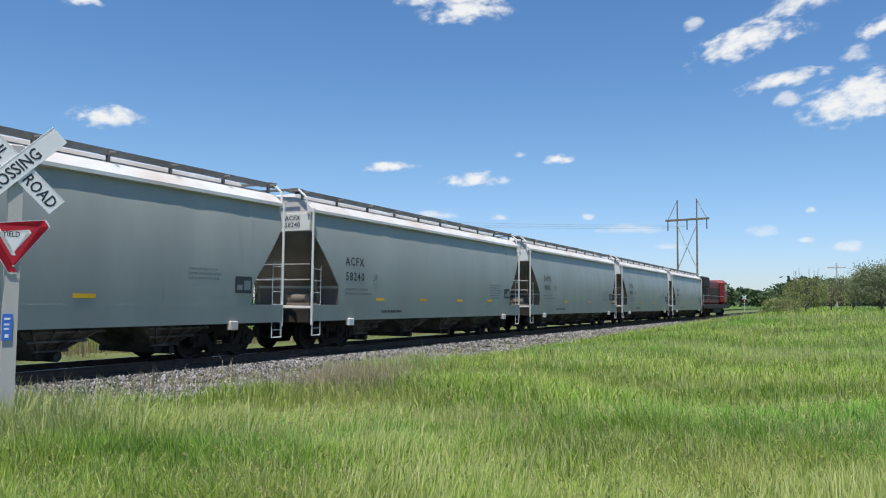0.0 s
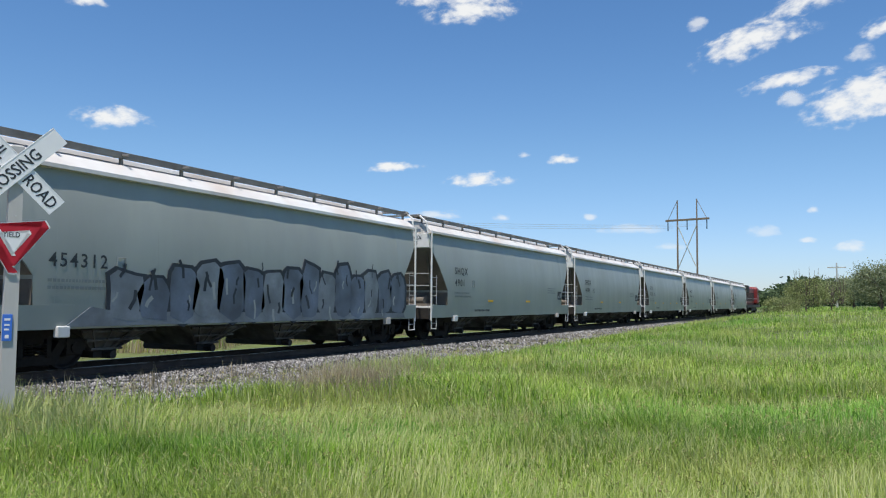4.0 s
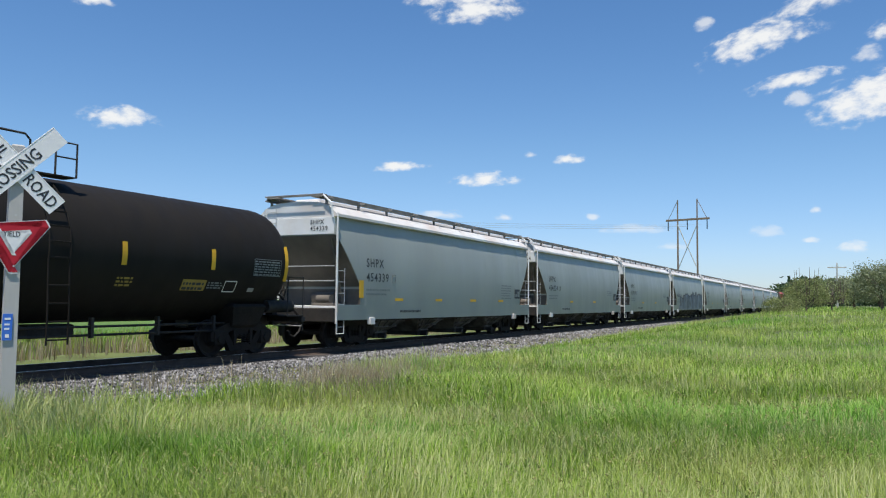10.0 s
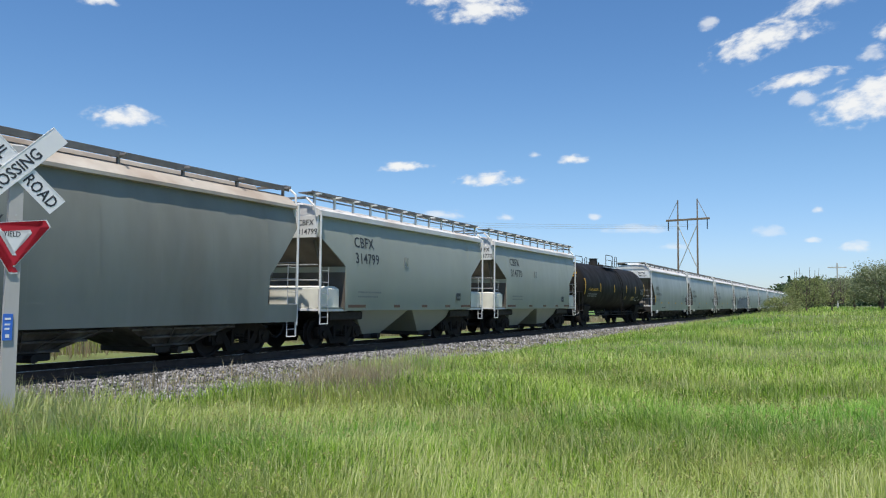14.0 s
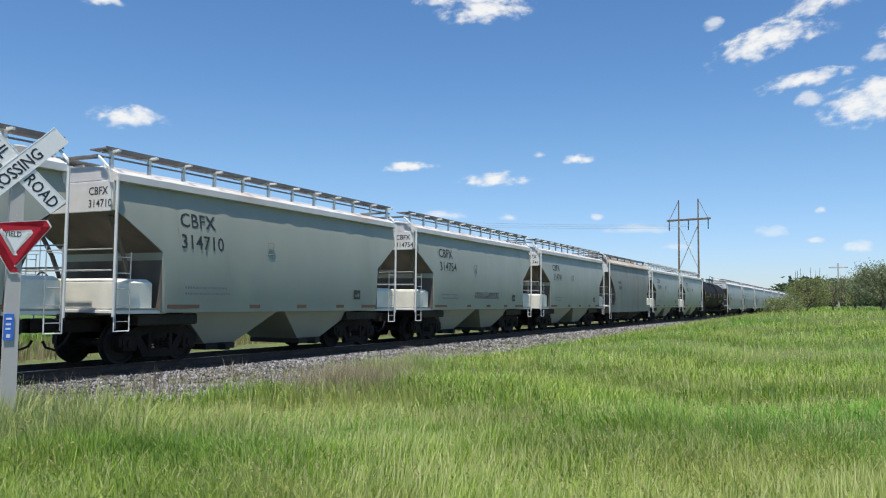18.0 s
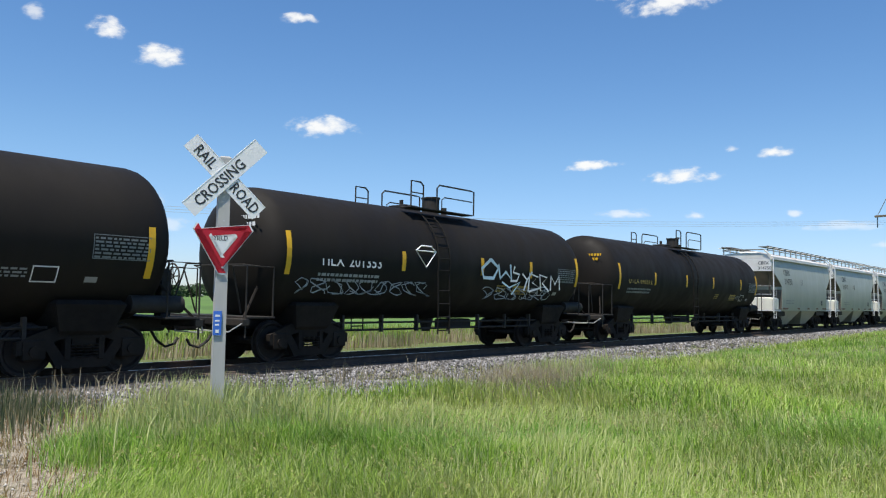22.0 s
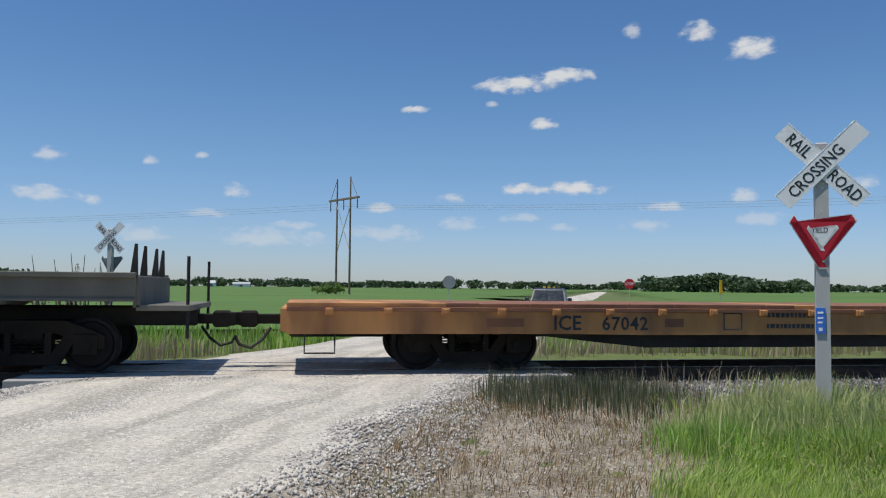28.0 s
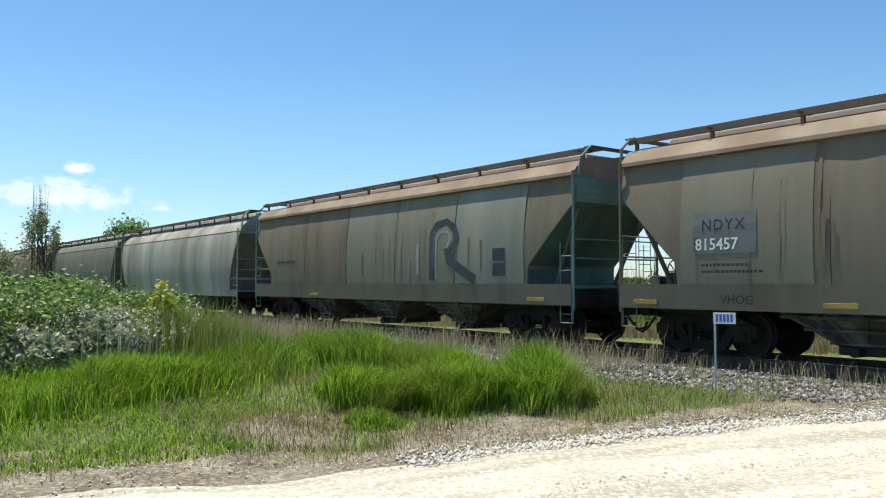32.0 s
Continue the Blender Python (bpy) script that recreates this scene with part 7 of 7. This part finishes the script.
parts.append(blades(x, y, 0.4 * R_.uniform(0.5, 1.15, len(x)), R_.uniform(0.008, 0.015, len(x)), 0.8))
for cx, cy, rx, ry, hh, n in ((-12.2, 7.2, 1.9, 0.9, 0.5, 12000), (-10.8, 7.9, 1.2, 0.7, 0.5, 6000), (-8.9, 5.6, 0.9, 0.75, 0.42, 7000), (-8.3, 6.5, 0.9, 0.8, 0.5, 8000), (-7.7, 7.4, 0.8, 0.8, 0.5, 7000), (-8.6, 8.3, 0.9, 0.5, 0.55, 5000), (-7.9, 5.0, 0.5, 0.35, 0.2, 1500), (-10.9, 3.0, 0.8, 1.3, 0.4, 7000), (-11.8, 5.4, 0.9, 0.9, 0.42, 6000)):
    d, a = np.sqrt(R_.uniform(0, 1, n)), R_.uniform(0, 2 * math.pi, n)
    d = d * (0.85 + 0.12 * np.sin(3 * a + cx) + 0.08 * np.sin(7 * a + cy))
    x, y = cx + rx * d * np.cos(a), cy + ry * d * np.sin(a)
    parts.append(blades(x, y, hh * 1.2 * np.clip(1.25 - 0.75 * d * d, 0.3, 1.2) * R_.uniform(0.6, 1.15, n), R_.uniform(0.008, 0.015, n), 0.8))
x, y = scatter(9000, -15, -6, 4.0, 10.4)
x, y = keep(x, y, road_gap(x, y) > 1.1 + 0.4 * np.sin(y * 1.3) + 0.2 * np.sin(y * 4.1), R_.uniform(size=len(x)) < np.clip((11.2 - y) / 3, 0.1, 1))
parts.append(blades(x, y, 0.17 * R_.uniform(0.4, 1.5, len(x)), R_.uniform(0.007, 0.013, len(x)), 0.7))
x, y = scatter(16000, -50, -14, -6, 11)
x, y = keep(x, y, clumpy(x, y, 0.8))
parts.append(blades(x, y, R_.uniform(0.15, 0.45, len(x)), R_.uniform(0.012, 0.03, len(x)), 0.5))
stuff("lush_grass", parts, M["grass_lush"], "bright lush green grass mounds beside the road", "grass")


parts = []
for cx, cy, n in ((-12.9, 4.2, 3600), (-12.4, 4.9, 1500), (-13.6, 3.9, 2600)):
    x, y = R_.normal(cx, 0.4, n), R_.normal(cy, 0.3, n)
    parts.append(blades(x, y, R_.uniform(0.35, 1.05, n), R_.uniform(0.009, 0.016, n), 0.4))
stuff("thicket_grass", parts, M["weed_stalk"], "tall yellow-green grass at the foot of the thicket", "grass")

# plain verge close round the standpoint
x, y = polar(60000, 0.5, 6.0, -180, 180)
x, y = keep(x, y, road_gap(x, y) > 0.35, ~((x > 0) & (y > 3.0)))
stuff("short_grass", [blades(x, y, R_.uniform(0.05, 0.16, len(x)), R_.uniform(0.006, 0.012, len(x)), 0.7)], M["grass"], "short trodden grass of the verge", "grass")


# ---- leaves, shrubs and trees ----
def leaves(centres, size, elong=1.7):
    """A pointed two-triangle leaf, folded along its midrib, at each centre."""
    n = len(centres)
    d = R_.normal(size=(n, 3))
    d[:, 2] = np.abs(d[:, 2]) * 0.5 + 0.1
    d /= np.linalg.norm(d, axis=1)[:, None]
    s = np.cross(d, R_.normal(size=(n, 3)))
    s /= np.linalg.norm(s, axis=1)[:, None] + 1e-9
    L = size * R_.uniform(0.6, 1.3, n)[:, None]
    up = np.cross(s, d) * 0.12
    v = np.empty((n, 4, 3))
    v[:, 0] = centres - d * L * elong / 2
    v[:, 1] = centres + s * L * 0.5 + up * L
    v[:, 2] = centres + d * L * elong / 2
    v[:, 3] = centres - s * L * 0.5 + up * L
    t = np.array([[0, 1, 2], [0, 2, 3]])[None] + (np.arange(n) * 4)[:, None, None]
    return v.reshape(-1, 3), t.reshape(-1, 3)


def crown(n, clumps, rx, ry, rz, zc, spread=0.32):
    """Leaf centres in clumps over an uneven ellipsoid shell."""
    a, b = R_.uniform(0, 2 * np.pi, clumps), np.arcsin(R_.uniform(-0.6, 1, clumps))
    r = R_.uniform(0.55, 1.0, clumps)
    c = np.stack([np.cos(a) * np.cos(b) * rx * r, np.sin(a) * np.cos(b) * ry * r, zc + np.sin(b) * rz * r], 1)
    k = R_.integers(0, clumps, n)
    s = spread * R_.uniform(0.5, 1.2, clumps)[k][:, None] * np.array([rx, ry, rz])
    p = c[k] + R_.normal(size=(n, 3)) * s * 0.5
    p[:, 2] = np.maximum(p[:, 2], 0.03)
    return p


def tree(at, h, rx, ry, n, clumps, size, mat, label, name="tree", category="tree", trunk=0.12, low=0.35, bare=0):
    ob = thing(name, label, category, "", at)
    wood = Shape()
    rn = random.Random(int(h * 100 + rx * 10))
    wood.tube([(0, 0, -0.3), (0.05 * h, 0.02 * h, h * 0.35), (0.02 * h, -0.02 * h, h * 0.85)], [trunk, trunk * 0.7, trunk * 0.2], 7)
    for k in range(9):
        a, z0 = rn.uniform(0, 6.28), h * rn.uniform(0.15, 0.6)
        e = Vector((math.cos(a) * rx * 0.8, math.sin(a) * ry * 0.8, min(h * 0.95, z0 + h * rn.uniform(0.15, 0.4))))
        wood.tube([(0.03 * h, 0, z0), Vector((0.03 * h, 0, z0)).lerp(e, 0.5) + Vector((0, 0, 0.06 * h)), e], [trunk * 0.5, trunk * 0.3, trunk * 0.08], 5)
    for k in range(bare):
        a = rn.uniform(0, 6.28)
        b = Vector((math.cos(a) * rx * 0.5, math.sin(a) * ry * 0.5, h * 0.3))
        wood.tube([b, b + Vector((rn.uniform(-0.3, 0.3), rn.uniform(-0.3, 0.3), h * rn.uniform(0.5, 0.9)))], [0.03, 0.008], 4)
    put("trunk", wood, M["bark"], ob, "", 60)
    c = crown(n, clumps, rx, ry, h * (1 - low) * 0.5, h * (low + (1 - low) * 0.48))
    v, t = leaves(c, size)
    put("crown", raw_mesh("crown", v, t, mat), None, ob)
    return ob


def seed_heads(n, r0, r1, size, hh):
    """Nodding panicles: a thin stalk and a handful of small spikelets at its bent tip."""
    x, y = polar(n, r0, r1, -101, -26 if r0 < 20 else -50)
    x, y = keep(x, y, right_field(x, y))
    x, y = keep(x, y, clumpy(x, y, 1.6))
    h = hh * R_.uniform(0.75, 1.25, len(x))
    z = height(x, y)
    k = 7
    f = np.tile(np.linspace(0, 1, k), len(x))
    tip = np.repeat(np.stack([x + 0.22 * h, y + 0.06 * h, z + h], 1), k, 0)
    tip = tip + np.stack([f * 0.13, f * 0.03 + R_.normal(0, 0.014, len(f)), -0.08 * f * f + R_.normal(0, 0.012, len(f))], 1) * (size / 0.02)
    return [leaves(tip, size, 2.2), blades(x, y, h, np.full(len(x), size * 0.22), 0.12, (0.5, 0.1), 0.8)]


stuff("seed_heads", seed_heads(2400, 4.2, 10, 0.010, 0.4) + seed_heads(1900, 10, 20, 0.015, 0.38) + seed_heads(900, 20, 45, 0.022, 0.26), M["seed_head"], "nodding olive-straw seed heads over the verge grass", "grass")
# a broad-leaved yellow-flowered weed in the verge

# shrubs on the bank along the track, and woods behind them
tree(pose(56, 2.2, 0.75), 2.6, 1.5, 1.4, 7500, 110, 0.05, M["leaf_thin"], "loose green shrub with bare twigs on the grassy bank", "shrub", "shrub", 0.07, 0.1, 14)
tree(pose(60, 0.8, 0.85), 2.3, 1.6, 1.3, 2600, 80, 0.045, M["leaf_thin"], "thin half-bare shrub on the grassy bank", "shrub", "shrub", 0.06, 0.1, 26)
tree(pose(53, 3.4, 0.5), 1.5, 1.5, 1.2, 6000, 70, 0.05, M["leaf_thin"], "low dark shrub at the edge of the track", "shrub", "shrub", 0.05, 0.05)
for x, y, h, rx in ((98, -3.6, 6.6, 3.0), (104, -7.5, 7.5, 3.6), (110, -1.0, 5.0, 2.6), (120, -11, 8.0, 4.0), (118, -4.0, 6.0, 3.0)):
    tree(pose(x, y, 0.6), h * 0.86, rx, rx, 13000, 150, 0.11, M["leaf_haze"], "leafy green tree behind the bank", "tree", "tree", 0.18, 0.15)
# beyond the track to the other side
tree(pose(-46.5, 42, -0.3), 7.0, 3.1, 3.0, 9500, 70, 0.17, M["leaf"], "round leafy tree beyond the track", "tree", "tree", 0.2, 0.02)
tree(pose(-57, 40, -0.3), 7.5, 2.6, 2.6, 6500, 50, 0.17, M["leaf"], "dark leafy tree beyond the track", "tree", "tree", 0.2, 0.02)
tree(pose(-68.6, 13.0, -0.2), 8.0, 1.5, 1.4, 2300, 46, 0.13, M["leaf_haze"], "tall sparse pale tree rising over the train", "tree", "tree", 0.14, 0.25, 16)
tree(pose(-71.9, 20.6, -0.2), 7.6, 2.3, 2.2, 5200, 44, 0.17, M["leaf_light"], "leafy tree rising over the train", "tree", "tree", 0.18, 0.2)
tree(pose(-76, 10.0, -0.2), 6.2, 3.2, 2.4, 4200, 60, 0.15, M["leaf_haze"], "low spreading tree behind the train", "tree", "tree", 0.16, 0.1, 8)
tree(pose(-44, -1.0, -0.2), 9.5, 2.6, 2.4, 4500, 44, 0.17, M["leaf"], "loose tree at the field edge", "tree", "tree", 0.16, 0.25, 6)
# thicket beside the road
for x, y, h, rx, m in ((-13.6, 2.5, 1.0, 1.1, "leaf_thicket"), (-15.0, 3.2, 1.15, 1.4, "leaf_thicket"), (-13.0, 3.4, 0.8, 0.8, "leaf_pale"), (-15.2, 1.5, 1.25, 1.5, "leaf_thicket"), (-16.8, 3.4, 1.2, 1.4, "leaf_thicket"),
                       (-12.9, 1.2, 1.05, 1.1, "leaf_thicket"), (-13.4, 4.4, 0.75, 0.8, "leaf_light"), (-12.4, 2.3, 0.6, 0.6, "leaf_pale"), (-14.6, 4.6, 0.95, 0.9, "leaf_thicket"), (-16.5, 5.2, 0.9, 1.0, "leaf_light")):
    tree(pose(x, y, float(height(x, y)) - 0.05), h * 1.22, rx, rx * 0.9, 7000, 90, 0.05, M[m], "thicket of pale-leaved weeds beside the road" if m == "leaf_pale" else "dense green leafy thicket beside the road", "thicket", "shrub", 0.03, 0.02)
# whitish flower heads on upright stems along its front
x, y = scatter(420, -14.6, -11.9, 1.6, 4.8)
x, y = keep(x, y, np.abs((x + 13.3) - 0.75 * (y - 2.2)) < 0.9)
top = height(x, y) + R_.uniform(0.45, 0.95, len(x))
heads = np.repeat(np.stack([x, y, top], 1), 9, 0) + R_.normal(size=(len(x) * 9, 3)) * np.array([0.02, 0.02, 0.05])
stuff("white_flowers", [leaves(heads, 0.028, 1.3), blades(x, y, top - height(x, y), np.full(len(x), 0.012), 0.05)], M["leaf_flower"], "whitish flower heads on stems before the thicket", "flowers")
parts = []
for cx, cy, rad, n in ((-13.2, 5.2, 0.9, 4200), (-14.2, 5.9, 1.1, 5200), (-15.6, 7.0, 1.2, 4200)):
    x, y = R_.normal(cx, rad * 0.5, n), R_.normal(cy, rad * 0.45, n)
    parts.append(blades(x, y, R_.uniform(0.2, 0.75, n) * (0.6 if cx > -12 else 1.0), R_.uniform(0.007, 0.013, n), 0.6))
stuff("dead_stalks", parts, M["grass_dry"], "dead grey-brown stalks between thicket and grass mounds", "dry grass")
tree(pose(-12.9, 4.2, float(height(-12.9, 4.2))), 1.3, 0.28, 0.28, 500, 12, 0.06, M["leaf_yellow"], "slim yellow-flowered weed above the thicket", "tall_weed", "weed", 0.02, 0.3)
# weeds beyond the track
for k in range(22):
    x, y = -13 + R_.normal() * 3.2 - (k % 4) * 1.5, 19.8 + R_.uniform(0, 3.0)
    tree(pose(x, y, float(height(x, y))), R_.uniform(1.7, 2.7), 0.4, 0.4, 420, 16, 0.06, M["leaf_light"], "tall leafy weed beyond the rails", "tall_weed", "weed", 0.02, 0.25, 4)
for k in range(5):
    x, y = -7.6 + R_.normal() * 0.6, 26.4 + R_.normal() * 0.4
    tree(pose(x, y, float(height(x, y))), R_.uniform(1.8, 2.6), 0.3, 0.3, 60, 8, 0.05, M["grass_dry"], "bare dry weed stalks beside the far sign", "tall_weed", "weed", 0.015, 0.3, 6)
for k in range(7):
    x, y = (3.2 + R_.uniform(-1.5, 3), 132 + R_.uniform(-2, 2))
    tree(pose(x, y, 0), R_.uniform(1.2, 2.2), 0.9, 0.8, 300, 12, 0.2, M["leaf_light"], "weedy shrub at the foot of a power pole", "shrub", "shrub", 0.04, 0.1)


# far woods on the horizon
def woods(n, dist, a0, a1, hmin, hmax, per, leaf):
    a = np.radians(R_.uniform(a0, a1, n))
    r = dist * R_.uniform(0.95, 1.12, n)
    lift = 0.8 + 0.14 * np.sin(a * 23) + 0.12 * np.sin(a * 61 + 1)
    h = R_.uniform(hmin, hmax, n) * np.clip(lift, 0.45, 1.3)
    k = np.repeat(np.arange(n), per)
    w = h[k] * 0.55
    p = np.stack([-np.sin(a[k]) * r[k] + R_.normal(size=len(k)) * w * 0.5, np.cos(a[k]) * r[k] + R_.normal(size=len(k)) * w * 0.5, h[k] * np.sqrt(R_.uniform(0, 1, len(k)))], 1)
    return leaves(p, leaf, 1.3)


stuff("far_woods", [woods(1200, 1150, -46, 62, 7, 14, 40, 3.0), woods(150, 480, -34, -24, 6, 11, 60, 1.6), woods(130, 420, -92, -76, 9, 15, 60, 1.8), woods(90, 380, 10, 24, 5, 8, 50, 1.5), woods(200, 700, -105, -74, 10, 18, 50, 2.6), woods(120, 520, 62, 110, 7, 12, 50, 2)],
      M["leaf_far_haze"], "long dark line of woods on the horizon", "woods")


# ---- stones ----
def stones(x, y, z, size):
    n = len(x)
    base = np.array([(1, 0, 0), (0, 1, 0), (-1, 0, 0), (0, -1, 0), (0, 0, 0.8), (0, 0, -0.8)], float)
    v = base[None] * (1 + R_.uniform(-0.35, 0.35, (n, 6, 1))) + R_.uniform(-0.2, 0.2, (n, 6, 3))
    a = R_.uniform(0, 6.28, n)
    c, s = np.cos(a)[:, None], np.sin(a)[:, None]
    v = np.stack([v[..., 0] * c - v[..., 1] * s, v[..., 0] * s + v[..., 1] * c, v[..., 2]], -1) * size[:, None, None] + np.stack([x, y, z], 1)[:, None]
    f = np.array([(0, 1, 4), (1, 2, 4), (2, 3, 4), (3, 0, 4), (1, 0, 5), (2, 1, 5), (3, 2, 5), (0, 3, 5)])[None] + (np.arange(n) * 6)[:, None, None]
    return v.reshape(-1, 3), f.reshape(-1, 3)


def bed_z(y):
    return np.interp(np.abs(y - TRACK_Y), [1.3, 1.75, 2.75], [-0.17, -0.2, -0.42])


parts = []
for x0, x1, n, s0, s1 in ((-34, -5.0, 15000, 0.022, 0.05), (4.9, 26, 20000, 0.022, 0.05), (26, 75, 11000, 0.04, 0.08)):
    x, y = scatter(n, x0, x1, 10.6, 13.6)
    y = y - 0.25 * np.abs(R_.normal(size=n)) * (y < 12.5)
    parts.append(stones(x, y, np.maximum(bed_z(y), height(x, y)) + 0.015, R_.uniform(s0, s1, n)))
x, y = scatter(6000, -30, 40, 16.2, 18.2)
parts.append(stones(x, y, bed_z(y) + 0.015, R_.uniform(0.03, 0.06, len(x))))
stuff("ballast_stones", parts, M["stone"], "loose grey crushed-rock ballast stones", "ballast")

n = 34000
y = R_.uniform(4.0, 13.5, n)
u = np.select([R_.uniform(size=n) < 0.25, R_.uniform(size=n) < 0.75], [R_.uniform(0.6, 1.3, n), R_.choice([-0.92, -0.3, 0.12, 0.62], n) + R_.normal(0, 0.06, n)], R_.uniform(-1.15, 0.8, n))
x = road_mid(y) + u * road_half(y)
stuff("road_pebbles", [stones(x, y, height(x, y) + 0.02, R_.uniform(0.008, 0.026, n))], M["pebble"], "loose pale limestone pebbles on the road", "gravel")
x, y = shoulder_xy
x2, y2 = scatter(6000, -12, -3.5, -0.5, 12.4)
g = road_gap(x2, y2)
x2, y2 = keep(x2, y2, g > -0.4, g < 1.1 + 0.5 * np.sin(y2 * 1.3), clumpy(x2, y2, 0.8))
x, y = np.concatenate([x, x2]), np.concatenate([y, y2])
stuff("shoulder_pebbles", [stones(x, y, height(x, y) + 0.02, R_.uniform(0.006, 0.017, len(x)))], M["pebble"], "scattered pale pebbles on the dirt shoulder", "gravel")

# worn dirt at the road's edges
dx, dy = graded([(-3.0, 6.4, 0.16)]), graded([(0.2, 13.0, 0.16)])
sheet("worn_dirt", dx, dy, 0.008, M["dirt"], lambda x, y: road_gap(np.float64(x), np.float64(y)) > -0.6 and not bool(right_field(np.float64(x - 0.5), np.float64(y))) and y > 1.6 + 1.1 * math.sin(x * 1.3) + 0.5 * math.sin(x * 3.7), "worn brown dirt shoulder with dry weeds", "dirt")
dx, dy = graded([(-12, -4.0, 0.16)]), graded([(-1.0, 12.4, 0.16)])
sheet("worn_dirt", dx, dy, 0.008, M["soil"], lambda x, y: -0.7 < road_gap(np.float64(x), np.float64(y)) < 1.5 + 0.5 * math.sin(y * 1.3) or math.hypot(x + 7.8, y - 4.2) < 1.1, "worn brown dirt shoulder with dry weeds", "dirt")

# ties under the rails
rn = random.Random(6)
tie_mesh = Shape().box(-0.115, -1.3, -0.36, 0.115, 1.3, -0.158).mesh("tie", M["tie"])
track = tagged(new("track_ties"), "dark timber ties bedded in the ballast", "railway ties", kind="structure")
x = -62.0
while x < 84:
    if not -4.7 < x < 4.9:
        put("tie", tie_mesh, None, track, at=pose(x, TRACK_Y + rn.uniform(-0.04, 0.04), rn.uniform(-0.008, 0.004), 0, 0, rn.uniform(-1.2, 1.2)))
    x += 0.5 + rn.uniform(-0.02, 0.02)


def travelled(t):
    """Metres that the train has gone after t seconds."""
    return 10.68 * t + 0.03125 * max(0.0, t - 8) ** 2


def motions():
    times = [0, 2, 4, 6, 8, 10, 12, 14, 16, 18, 20, 22, 24, 26, 28, 30, 32]
    for car, q in CARS:
        walk(car, [(t, pose(q + travelled(t), TRACK_Y, 0)) for t in times])
    for place in (-0.889, 0.889):
        mine = [w for w, x in WHEELS if x == place] + [o for o in extra_wheels if abs(o.location.x - place) < 0.01]
        walk(mine[0], [(i / FPS, pose(place, 0, 0.457, 0, math.degrees(travelled(i / FPS) / 0.457) % 360, 0)) for i in range(32 * FPS + 1)])
        act, slot = mine[0].animation_data.action, mine[0].animation_data.action_slot
        for o in mine[1:]:
            o.rotation_mode = "QUATERNION"
            o.animation_data_create()
            o.animation_data.action, o.animation_data.action_slot = act, slot
    for c, m, drift in CLOUDS:
        walk(c, [(0, m), (32, Matrix.Translation(drift) @ m)])


keyed = {w for w, x in WHEELS}
extra_wheels = [o for o in bpy.data.objects if o.name.startswith("wheelset") and o not in keyed]
motions()
